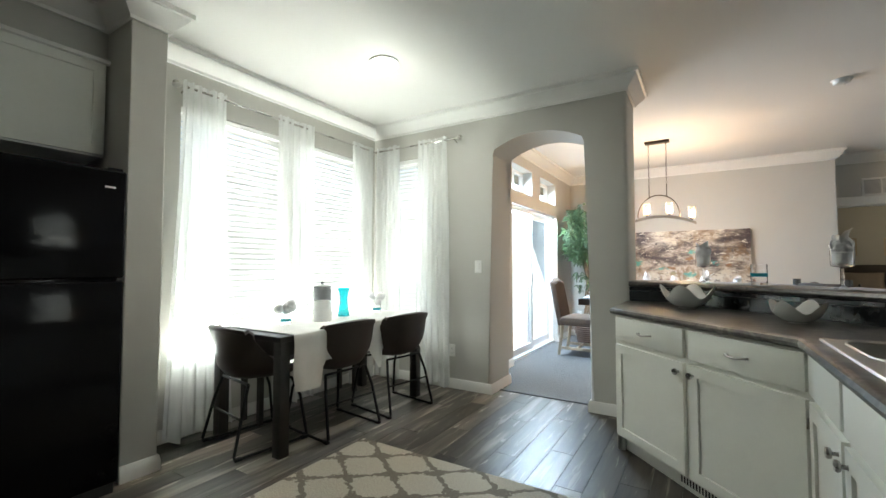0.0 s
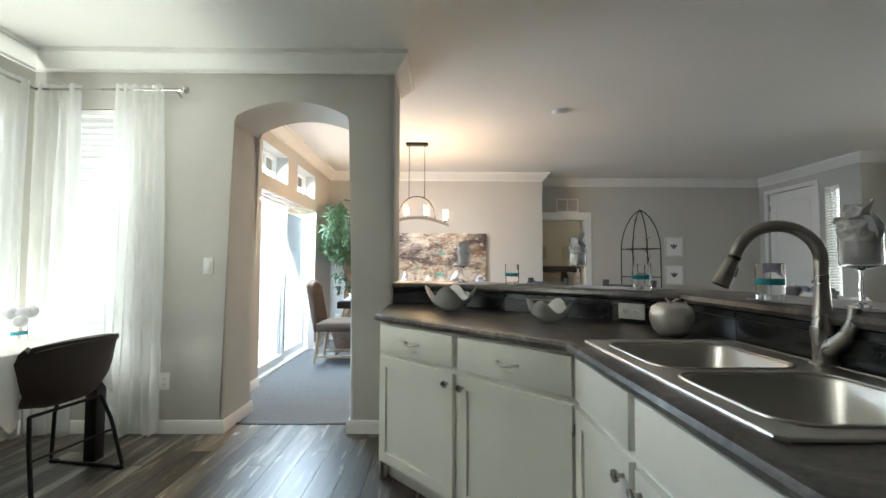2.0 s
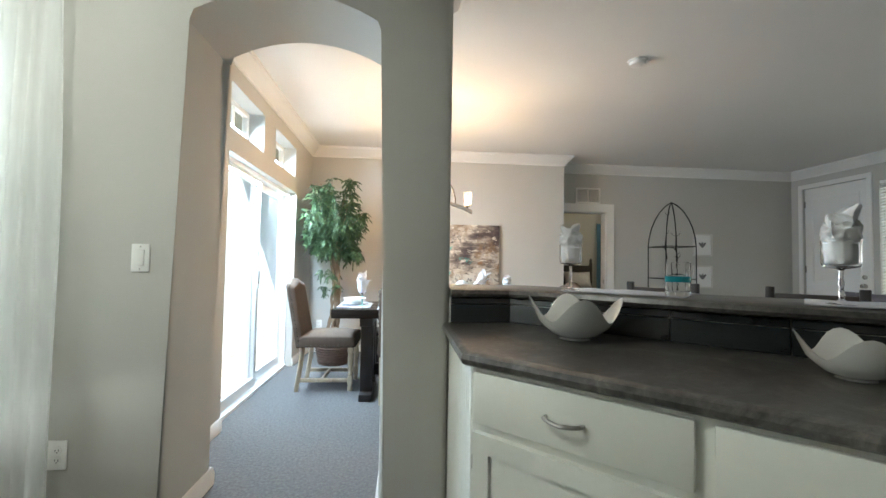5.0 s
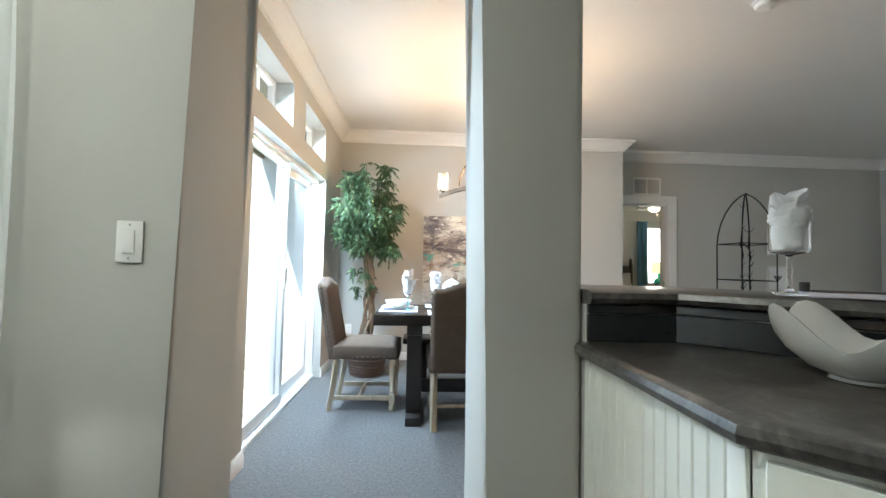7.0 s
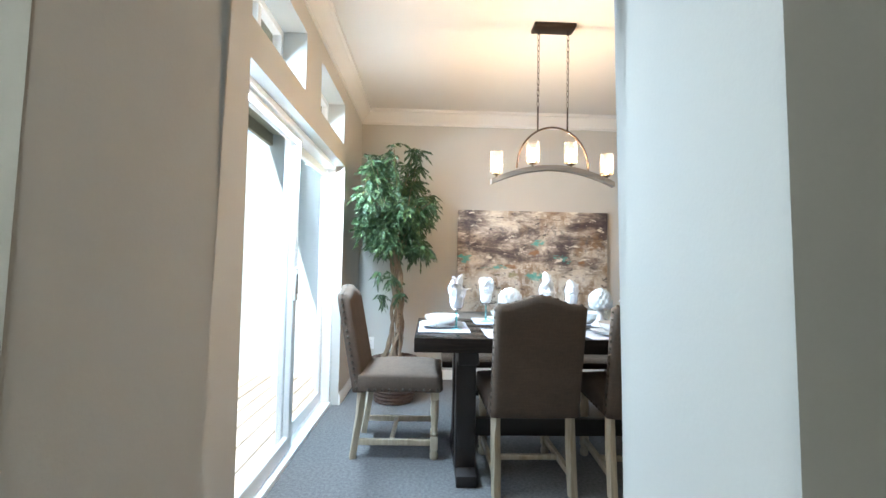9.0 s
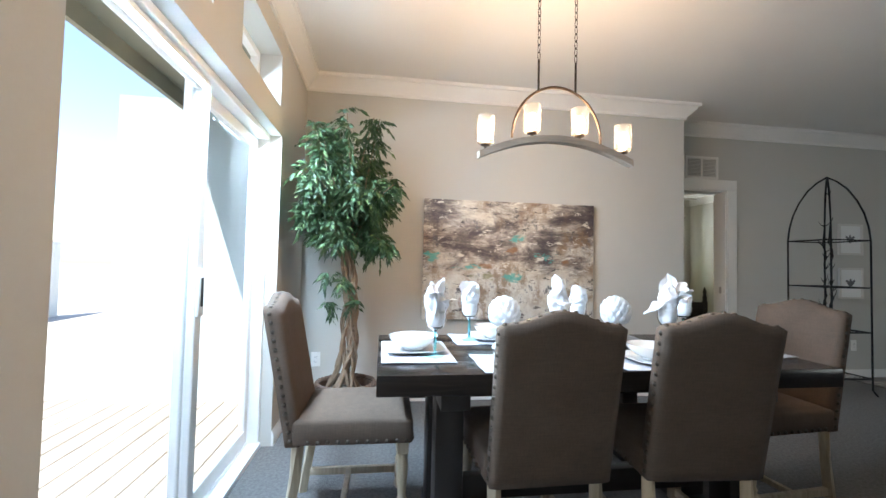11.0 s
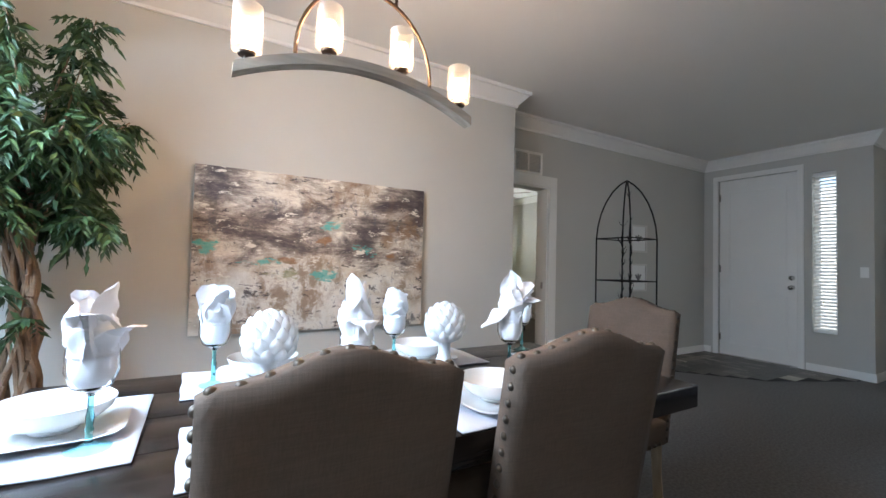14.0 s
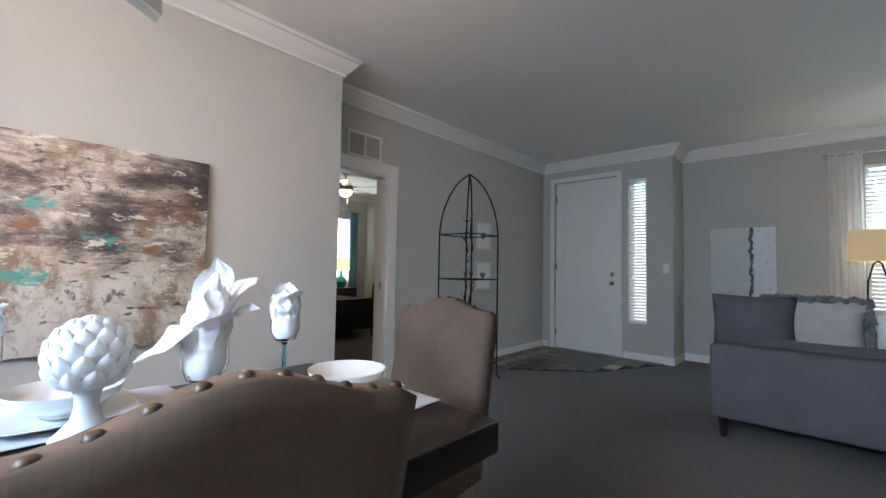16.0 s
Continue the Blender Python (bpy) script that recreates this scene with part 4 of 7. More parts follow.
ym = 2.40
halves = ((x0 + 0.035, x1 - 0.085, ym + 0.018, y1 - 0.035), (x0 + 0.035, x1 - 0.085, y0 + 0.035, ym - 0.018))
for h in halves:
    bm, _ = basin(*h, 0.19)
    part("bowl", bm, STEEL, sink)
    rim = [(cx + 0.07 * math.cos(radians(a + k * 18)), cy + 0.07 * math.sin(radians(a + k * 18)), TOP + 0.0065) for cx, cy, a in ((h[1] - 0.07, h[3] - 0.07, 0), (h[0] + 0.07, h[3] - 0.07, 90), (h[0] + 0.07, h[2] + 0.07, 180), (h[1] - 0.07, h[2] + 0.07, 270)) for k in range(6)]
    part("bowl_rim", tube(rim, 0.004, 8, closed=True), STEEL, sink)
    cx, cy = (h[0] + h[1]) / 2, (h[2] + h[3]) / 2
    part("drain", lathe([(0.055, 0), (0.055, 0.003), (0.04, 0.004), (0.036, 0.001), (0, 0.001)], 24, (cx, cy, TOP - 0.1895)), CHROME, sink)


def sink_deck():
    """The flat rim round both bowls, with rounded holes and a rolled outer edge."""
    b = bmesh.new()
    z = TOP + 0.006
    for (bx0, bx1, by0, by1), (ox0, ox1, oy0, oy1) in ((halves[0], (x0 - 0.012, x1 + 0.012, ym, y1 + 0.012)), (halves[1], (x0 - 0.012, x1 + 0.012, y0 - 0.012, ym))):
        inner, outer = [], []
        rr = 0.07
        for cx, cy, a in ((bx1 - rr, by1 - rr, 0), (bx0 + rr, by1 - rr, 90), (bx0 + rr, by0 + rr, 180), (bx1 - rr, by0 + rr, 270)):
            for s in range(6):
                t = radians(a + s * 18)
                inner.append((cx + rr * math.cos(t), cy + rr * math.sin(t)))
        mx, my = (bx0 + bx1) / 2, (by0 + by1) / 2
        corner = [(ox1, oy1), (ox0, oy1), (ox0, oy0), (ox1, oy0)]
        vi = [b.verts.new((*p, z)) for p in inner]
        vo = [b.verts.new((*p, z)) for p in corner]
        for c in range(4):
            for s in range(5):
                b.faces.new((vi[c * 6 + s], vi[c * 6 + s + 1], vo[c]))
            b.faces.new((vi[c * 6 + 5], vi[(c * 6 + 6) % 24], vo[(c + 1) % 4], vo[c]))
    return b


part("deck", sink_deck(), STEEL, sink, smooth=False)
part("rolled_rim", tube([(x0 - 0.012, y0 - 0.002, TOP + 0.003), (x0 - 0.012, y1 + 0.002, TOP + 0.003), (x0 - 0.002, y1 + 0.012, TOP + 0.003), (x1 + 0.002, y1 + 0.012, TOP + 0.003), (x1 + 0.012, y1 + 0.002, TOP + 0.003), (x1 + 0.012, y0 - 0.002, TOP + 0.003), (x1 + 0.002, y0 - 0.012, TOP + 0.003), (x0 - 0.002, y0 - 0.012, TOP + 0.003)], 0.006, 8, closed=True), STEEL, sink)

fx, fy = 0.914, 2.475
tap = thing("kitchen_faucet", "brushed nickel gooseneck pull-down kitchen faucet", "faucet", pose(fx, fy, TOP + 0.006))
part("base_ring", lathe([(0.033, 0), (0.033, 0.004), (0.030, 0.008), (0.027, 0.009)], 28), NICKEL, tap)
part("body", lathe([(0.0265, 0.006), (0.0265, 0.05), (0.029, 0.08), (0.0285, 0.10), (0.024, 0.13), (0.0195, 0.165), (0.0175, 0.21)], 28), NICKEL, tap)
neck = [(0, 0, 0.19), (0, 0, 0.23)] + [(-0.099 + 0.099 * math.cos(radians(a)), 0.026 * (1 - math.cos(radians(a))), 0.280 + 0.099 * math.sin(radians(a))) for a in range(0, 167, 8)]
e, f = Vector(neck[-1]), Vector(neck[-2])
d = (e - f).normalized()
neck.append(tuple(e + d * 0.022))
e = Vector(neck[-1])
part("gooseneck", tube(neck, 0.0165, 18), NICKEL, tap)
part("collar", tube([e, e + d * 0.010], 0.0172, 18), DARK_SLOT, tap, "dark rubber joint")
spray = part("spray_head", tube([e + d * 0.010, e + d * 0.024, e + d * 0.05, e + d * 0.085, e + d * 0.092], 0.0175, 20, taper=1.45), NICKEL, tap, "flared spray head")
part("spray_button", tube([e + d * 0.04 + Vector((0.016, -0.012, 0.002)), e + d * 0.066 + Vector((0.019, -0.014, 0.002))], 0.005, 8), DARK_SLOT, spray)
part("handle", tube([(0.002, -0.010, 0.045), (0.004, -0.032, 0.060), (0.007, -0.056, 0.084), (0.010, -0.072, 0.118), (0.011, -0.080, 0.160)], 0.025, 14, taper=0.52), NICKEL, tap, "thick lever handle of brushed nickel")

# ---- kitchen: fridge wall ----
fr = thing("refrigerator", "glossy black top-freezer refrigerator", "refrigerator")
part("body", box(-3.40, -2.70, 1.03, 1.80, 0.03, 1.70, 0.006), FRIDGE, fr)
for nm, z0, z1 in (("fresh_food_door", 0.06, 1.115), ("freezer_door", 1.128, 1.70)):
    d = part(nm, box(-2.69, -2.62, 1.03, 1.803, z0, z1, 0.014, 4), FRIDGE, fr)
    part("handle", box(-2.625, -2.585, 1.06, 1.09, z0 + (0.6 if z0 < 1 else 0.03), z0 + (1.03 if z0 < 1 else 0.4), 0.012, 3), FRIDGE, d)
part("nameplate", box(-2.621, -2.617, 1.70, 1.75, 1.60, 1.612, 0.001, 1), CHROME, fr, "small bright blank badge")
part("hinge_cover", box(-2.72, -2.64, 1.72, 1.79, 1.70, 1.715, 0.004), FRIDGE, fr)
part("toe_grille", box(-2.69, -2.65, 1.04, 1.79, 0.0, 0.05), DARK_SLOT, fr)
for y0, y1 in ((0.55, 1.19), (1.19, 1.83)):
    c = thing("upper_cabinet", "white shaker wall cabinet above the fridge", "cabinet", group="upper cabinets")
    part("carcass", box(-3.42, -3.02, y0, y1, 1.84, 2.41), CABINET, c)
    d = part("door", shaker(0.01, y1 - y0 - 0.01, 1.85, 2.395), CABINET, c, m=pose(-3.02, y0, 0, 0, 0, 90))
    part("door_panel", panel(0.01, y1 - y0 - 0.01, 1.85, 2.395), CABINET, d)
    part("knob", knob_mesh(), NICKEL, d, "satin nickel knob", pose(0.035, -0.019, 1.90, 90, 0, 0))
tagged(link("cabinet_trim", sweep([(-3.0, 0.5), (-3.0, 1.838)], [(0.0, 2.395), (0.018, 2.40), (0.022, 2.42), (0.0, 2.42)]), TRIM), "white scribe moulding over the wall cabinets", "trim", "", "structure")

# ---- breakfast nook ----
nt = thing("breakfast_table", "black rectangular wooden breakfast table", "table")
part("tabletop", box(-2.95, -2.20, 2.47, 4.02, 0.715, 0.75, 0.004), BLACK_WOOD, nt)
for u0, u1, w0, w1 in ((-2.88, -2.27, 2.50, 2.525), (-2.88, -2.27, 3.965, 3.99), (-2.905, -2.88, 2.53, 3.96), (-2.27, -2.245, 2.53, 3.96)):
    part("apron", box(u0, u1, w0, w1, 0.62, 0.715), BLACK_WOOD, nt)
for lx in (-2.90, -2.25):
    for ly in (2.52, 3.97):
        part("leg", box(lx - 0.036, lx + 0.036, ly - 0.036, ly + 0.036, 0, 0.715, 0.004), BLACK_WOOD, nt)


def cloth(x0, x1, y0, y1, z, drop, seed):
    """A cloth over the table's long front edge, hanging in slight waves."""
    rnd = random.Random(seed)
    b = bmesh.new()
    ny = 60
    prof = [(x0, z + 0.003)] + [(x0 + (x1 - x0) * i / 10, z + 0.003) for i in range(1, 10)] + [(x1, z + 0.003), (x1 + 0.006, z - 0.003), (x1 + 0.009, z - 0.03)] + [(x1 + 0.01, z - drop * k / 8) for k in range(1, 9)]
    ph = rnd.random() * 6
    rows = []
    for j in range(ny + 1):
        y = y0 + (y1 - y0) * j / ny
        row = []
        # the hem lies bunched on the two tucked seats
        up = max(0, min(1, (0.29 - abs(y - 3.06)) / 0.07), min(1, (0.29 - abs(y - 3.68)) / 0.07))
        for i, (x, q) in enumerate(prof):
            k = max(0, i - 12) / 8
            if i > 11:
                q = z + (q - z) * (1 - 0.42 * up)
            w = 0.010 * k * math.sin(y * 19 + ph) + 0.006 * k * math.sin(y * 41 + 2)
            row.append(b.verts.new((x + w, y + 0.012 * k * math.sin(q * 20), q + (0.012 * math.sin(y * 11) * k if i == len(prof) - 1 else 0))))
        rows.append(row)
    for p, q in zip(rows, rows[1:]):
        for i in range(len(prof) - 1):
            b.faces.new((p[i], p[i + 1], q[i + 1], q[i]))
    thick(b, 0.003)
    return b


tagged(link("tablecloth", cloth(-2.93, -2.19, 2.56, 3.99, 0.756, 0.36, 4), CLOTH_W, sharp=80), "white textured woven tablecloth on the breakfast table", "tablecloth")


def bucket_chair(m, label):
    """A leather bucket chair on a black sled frame. Faces +y."""
    c = thing("bucket_chair", label, "chair", m, "chairs round the breakfast table")
    b = bmesh.new()
    rows = []
    prof = [(0.23, 0.455, 0.20), (0.20, 0.465, 0.215), (0.10, 0.445, 0.225), (0.0, 0.44, 0.225), (-0.10, 0.45, 0.225), (-0.165, 0.475, 0.225), (-0.205, 0.53, 0.225), (-0.225, 0.60, 0.22), (-0.245, 0.70, 0.21), (-0.262, 0.79, 0.208), (-0.268, 0.815, 0.20)]
    for k, (y, z, w) in enumerate(prof):
        row = []
        for i in range(13):
            u = -1 + 2 * i / 12
            side = 0.465 + 0.345 * ((0.23 - y) / 0.50) ** 1.4
            lift = abs(u) ** 3.5 * max(0.0, side - z) * (1 if k < 9 else 0.5)
            wrap = 0.085 * abs(u) ** 2.5 * min(1, max(0, (k - 3) / 4))
            row.append(b.verts.new((u * w, y + wrap, z + (lift if k < 9 else -0.02 * abs(u) ** 3))))
        rows.append(row)
    for p, q in zip(rows, rows[1:]):
        for i in range(12):
            b.faces.new((p[i], p[i + 1], q[i + 1], q[i]))
    thick(b, 0.028)
    part("shell", b, LEATHER, c, "dark brown leather bucket seat", sharp=60)
    seam = [(u * 0.19 / 6, -0.262 + 0.085 * abs(u / 6) ** 2.5 - 0.014, 0.80 - 0.03 * abs(u / 6) ** 3) for u in range(-6, 7)]
    part("seam", tube(seam, 0.003, 6), LEATHER, c)
    for s in (-1, 1):
        pts = [(s * 0.17, 0.14, 0.43), (s * 0.185, 0.19, 0.30), (s * 0.205, 0.225, 0.03), (s * 0.206, 0.222, 0.011), (s * 0.206, 0.20, 0.009), (s * 0.206, -0.20, 0.009), (s * 0.206, -0.222, 0.012), (s * 0.205, -0.226, 0.03), (s * 0.185, -0.17, 0.30), (s * 0.16, -0.13, 0.44)]
        part("sled_leg", tube(pts, 0.009, 8), BLACK_METAL, c)
        for y in (0.205, -0.205):
            part("foot_cap", box(s * 0.206 - 0.013, s * 0.206 + 0.013, y - 0.022, y + 0.022, 0.0, 0.02, 0.005), BLACK_METAL, c)
    part("crossbar", tube([(-0.17, 0.14, 0.43), (0.17, 0.14, 0.43)], 0.009, 8), BLACK_METAL, c)
    part("crossbar", tube([(-0.16, -0.13, 0.44), (0.16, -0.13, 0.44)], 0.009, 8), BLACK_METAL, c)
    part("footrest_bar", tube([(-0.19, -0.185, 0.24), (0.19, -0.185, 0.24)], 0.007, 8), BLACK_METAL, c)
    return c


bc = bucket_chair(pose(-2.35, 3.06, 0, 0, 0, 84) @ Matrix.Diagonal((1.14, 1.10, 0.985, 1)), "dark brown leather bucket chair at the breakfast table")
copy_thing(bc, pose(-2.27, 3.66, 0, 0, 0, 80))
copy_thing(bc, pose(-2.62, 2.60, 0, 0, 0, -8))
nb = thing("window_bench", "grey upholstered bench under the nook window", "bench")
part("cushion", box(-3.06, -2.80, 2.72, 3.85, 0.42, 0.50, 0.02, 3), SOFA, nb)
part("frame", box(-3.05, -2.81, 2.74, 3.83, 0.38, 0.42), BLACK_WOOD, nb)
for lx in (-3.03, -2.83):
    for ly in (2.78, 3.79):
        part("leg", box(lx - 0.018, lx + 0.018, ly - 0.018, ly + 0.018, 0, 0.38), BLACK_WOOD, nb)


# curtains
def curtain(label, p, q, z0, z1, folds, amp=0.035, spread=1.0, group="sheer curtains", material=None, name="sheer_curtain", seed=1):
    """A pocket-hung panel from p to q in plan, gathered on its rod and wider at the floor."""
    rnd = random.Random(seed)
    d = Vector((q[0] - p[0], q[1] - p[1], 0))
    nrm = Vector((d.y, -d.x, 0)).normalized()
    mid = (Vector((*p, 0)) + Vector((*q, 0))) / 2
    b = bmesh.new()
    rows = []
    nu, nz = folds * 8, 24
    ph = [rnd.uniform(-1, 1) for _ in range(folds + 2)]
    for j in range(nz + 1):
        t = j / nz
        z = z1 + (z0 - z1) * t
        wide = 1 + (spread - 1) * t ** 1.5
        row = []
        for i in range(nu + 1):
            u = i / nu
            k = ph[int(u * folds)]
            a = amp * (0.35 + 0.65 * min(1, t * 3)) * (1 + 0.4 * k)
            off = a * math.sin(u * folds * 2 * math.pi + 0.5 * k * t) + 0.012 * math.sin(u * 9 + t * 5 + k)
            along = (u - 0.5) * wide + 0.006 * math.sin(t * 9 + u * 30)
            zz = z + (0.02 * math.sin(u * 14 + seed) if j == nz else 0) + (0.012 * abs(math.sin(u * folds * 6)) if j == 0 else 0)
            row.append(b.verts.new(mid + d * along + nrm * off + Vector((0, 0, zz))))
        rows.append(row)
    for r0, r1 in zip(rows, rows[1:]):
        for i in range(nu):
            b.faces.new((r0[i], r0[i + 1], r1[i + 1], r1[i]))
    return tagged(link(name, b, material or SHEER, sharp=180), label, "curtain", group)


def rod(label, p, q, z, wall, ends):
    """A thin metal rod with ball finials on brackets."""
    r = thing("curtain_rod", label, "curtain rod", group="curtain rods")
    part("pole", tube([(*p, z), (*q, z)], 0.009, 10), NICKEL, r)
    d = (Vector((*q, z)) - Vector((*p, z))).normalized()
    for e, s in ends:
        c = Vector((*e, z)) + d * s * 0.015
        part("finial", lathe([(0, -0.028), (0.014, -0.024), (0.026, -0.01), (0.028, 0.004), (0.02, 0.02), (0, 0.026)], 16), NICKEL, r, m=Matrix.Translation(c) @ (d * s).to_track_quat("Z", "Y").to_matrix().to_4x4())
        k = Vector((*e, z)) - d * s * 0.06
        part("bracket", tube([k, k + Vector((wall[0], wall[1], 0)) * 0.5 + Vector((0, 0, -0.004)), k + Vector((wall[0], wall[1], -0.02))], 0.006, 8), NICKEL, r)
    return r


rod("brushed metal curtain rod across the nook windows", (-3.015, 2.24), (-3.015, 4.30), 2.44, (-0.085, 0), (((-3.015, 2.24), -1),))
rod("brushed metal curtain rod over the narrow window", (-3.02, 4.29), (-1.97, 4.29), 2.44, (0, 0.085), (((-1.97, 4.29), 1),))
curtain("white sheer curtain at the nook window", (-3.01, 2.26), (-3.01, 2.58), 0.03, 2.47, 6, 0.03, 1.5, seed=2)
curtain("white sheer curtain between the nook windows", (-3.01, 3.04), (-3.01, 3.42), 0.03, 2.47, 6, 0.03, 1.15, seed=3)
curtain("white sheer curtain in the nook corner", (-3.01, 3.93), (-3.01, 4.24), 0.03, 2.47, 5, 0.03, 1.1, seed=4)
curtain("white sheer curtain in the nook corner", (-3.0, 4.295), (-2.69, 4.295), 0.03, 2.47, 4, 0.025, 1.1, seed=5)
curtain("white sheer curtain beside the light switch", (-2.445, 4.295), (-2.10, 4.295), 0.03, 2.47, 6, 0.03, 1.2, seed=6)

dome = thing("ceiling_light", "round white flush ceiling light, lit", "ceiling light", pose(-2.005, 3.208, CZ))
part("rim", lathe([(0.112, 0), (0.116, -0.012), (0.108, -0.016), (0.104, -0.012)][::-1], 40), TRIM, dome)
part("diffuser", lathe([(0.107, -0.013), (0.098, -0.036), (0.06, -0.05), (0, -0.055)][::-1], 40), DOME, dome)

rug = tagged(link("kitchen_rug", box(-0.88, 0.88, -0.75, 0.75, 0.0, 0.014, 0.006), rug_pile(), m=pose(-1.10, 2.235, 0.001)), "cream shaggy rug with taupe trellis pattern", "rug")

# ---- dining table ----
dt = thing("dining_table", "black-stained plank dining table on post legs", "table")
TY0, TY1, TX0, TX1 = 6.03, 6.85, -1.275, 0.56
w = (TY1 - TY0) / 4
for i in range(4):
    part("top_plank", box(TX0, TX1, TY0 + i * w + 0.0012, TY0 + (i + 1) * w - 0.0012, 0.716, 0.79 - 0.0008 * (i % 2), 0.005, 2), TABLE_WOOD, dt)
for lx in (-0.99, 0.28):
    for ly in (6.28, 6.56):
        part("leg", box(lx - 0.055, lx + 0.055, ly - 0.06, ly + 0.06, 0.06, 0.64, 0.005), BLACK_WOOD, dt)
    part("foot", box(lx - 0.055, lx + 0.055, 6.12, 6.72, 0, 0.06, 0.006), BLACK_WOOD, dt)
    part("top_rail", box(lx - 0.055, lx + 0.055, 6.10, 6.76, 0.64, 0.716, 0.005), BLACK_WOOD, dt)
part("stretcher", box(-0.93, 0.22, 6.395, 6.445, 0.16, 0.26, 0.005), BLACK_WOOD, dt)
bn = thing("dining_bench", "dark wooden dining bench behind the table", "bench")
part("seat", box(-1.10, 0.42, 6.95, 7.27, 0.42, 0.465, 0.006), TABLE_WOOD, bn)
for lx in (-0.93, 0.25):
    part("leg", box(lx - 0.05, lx + 0.05, 6.99, 7.23, 0, 0.42, 0.005), BLACK_WOOD, bn)
part("stretcher", box(-0.88, 0.20, 7.09, 7.13, 0.18, 0.26), BLACK_WOOD, bn)


def dining_chair(m, label):
    """A camel-back upholstered chair with nailhead trim and turned front legs. Faces +y."""
    c = thing("dining_chair", label, "chair", m, "chairs round the dining table")
    hw, zb = 0.225, 0.395

    def lean(z):
        k = max(0.0, (z - 0.40) / 0.60)
        return -0.235 - 0.115 * k

    def top(x):
        u = abs(x) / hw
        return 0.975 + 0.045 * (0.5 + 0.5 * math.cos(math.pi * min(1, u / 0.82))) - 0.016 * max(0, (u - 0.86) / 0.14) ** 2

    b = bmesh.new()
    nx, nz, th = 16, 16, 0.037
    grids = []
    for side in (-1, 1):
        rows = []
        for j in range(nz + 1):
            row = []
            for i in range(nx + 1):
                x = -hw + 2 * hw * i / nx
                z = zb + (top(x) - zb) * j / nz
                u, t = abs(x) / hw, j / nz
                edge = min(1, (1 - u) / 0.07) * min(1, (1 - t) / 0.04)
                puff = th * (0.74 + 0.26 * math.sqrt(max(0, edge * (2 - edge))))
                row.append(b.verts.new((x, lean(z) + side * puff + (0.005 * (1 - u * u) * math.sin(math.pi * t) if side > 0 else 0), z)))
            rows.append(row)
        for p, q in zip(rows, rows[1:]):
            for i in range(nx):
                b.faces.new((p[i], p[i + 1], q[i + 1], q[i]))
        grids.append(rows)
    g0, g1 = grids
    for j in range(nz):
        for i in (0, nx):
            b.faces.new((g0[j][i], g0[j + 1][i], g1[j + 1][i], g1[j][i]))
    for i in range(nx):
        for j in (0, nz):
            b.faces.new((g0[j][i], g0[j][i + 1], g1[j][i + 1], g1[j][i]))
    part("backrest", b, LINEN, c, "taupe linen camel back", sharp=88)
    b = box(-0.235, 0.235, -0.235, 0.265, 0.40, 0.50, 0.012, 2)
    bmesh.ops.subdivide_edges(b, edges=[e for e in b.edges if e.calc_length() > 0.2], cuts=8, use_grid_fill=True)
    for v in b.verts:
        if v.co.z > 0.47:
            u, w2 = v.co.x / 0.235, (v.co.y - 0.015) / 0.25
            v.co.z += 0.035 * max(0, 1 - u ** 4) * max(0, 1 - w2 ** 4)
    part("seat", b, LINEN, c, "taupe linen seat cushion", sharp=50)
    for s in (-1, 1):
        bl = bmesh.new()
        tube([(s * 0.195, -0.215, 0.41), (s * 0.195, -0.225, 0.25), (s * 0.195, -0.262, 0.0)], 0.026, 4, bl)
        part("back_leg", bl, LEG_WOOD, c, smooth=False)
        fl = lathe([(0.018, 0), (0.024, 0.008), (0.026, 0.03), (0.019, 0.045), (0.018, 0.055)], 16, (s * 0.195, 0.225, 0))
        box(s * 0.195 - 0.023, s * 0.195 + 0.023, 0.202, 0.248, 0.055, 0.135, 0.004, 1, fl)
        lathe([(0.017, 0.135), (0.024, 0.15), (0.017, 0.165), (0.021, 0.22), (0.027, 0.29), (0.022, 0.335), (0.026, 0.35)], 16, (s * 0.195, 0.225, 0), fl)
        box(s * 0.195 - 0.025, s * 0.195 + 0.025, 0.20, 0.25, 0.35, 0.405, 0.003, 1, fl)
        part("front_leg", fl, LEG_WOOD, c, "turned washed-oak leg")
        part("side_stretcher", box(s * 0.195 - 0.012, s * 0.195 + 0.012, -0.235, 0.205, 0.08, 0.115, 0.003), LEG_WOOD, c)
    part("cross_stretcher", box(-0.183, 0.183, -0.045, -0.02, 0.085, 0.112, 0.003), LEG_WOOD, c)
    nail = lathe([(0.0100, -0.003), (0.0097, 0.001), (0.0078, 0.0044), (0.0042, 0.0066), (0, 0.0073)], 10)
    first = None
    spots = []
    for s in (-1, 1):
        for k in range(15):
            z = 0.42 + k * 0.0375
            spots.append(((s * (hw + 0.0005), lean(z) - 0.004, z), (s, 0, 0)))
        for k in range(11):
            spots.append(((s * 0.236, -0.17 + k * 0.041, 0.415), (s, 0, 0)))
    for k in range(11):
        spots.append(((-0.205 + k * 0.041, 0.266, 0.415), (0, 1, 0)))
    for k in range(11):
        x = -0.205 + k * 0.041
        spots.append(((x, lean(top(x)), top(x) - 0.001), (0, -0.05, 1)))
    for at, nrm in spots:
        m2 = Matrix.Translation(at) @ Vector(nrm).to_track_quat("Z", "Y").to_matrix().to_4x4()
        if first is None:
            first = part("nailhead", nail, NAIL, c)
            first.matrix_basis = m2
        else:
            again("nailhead", first, c, m2)
    return c


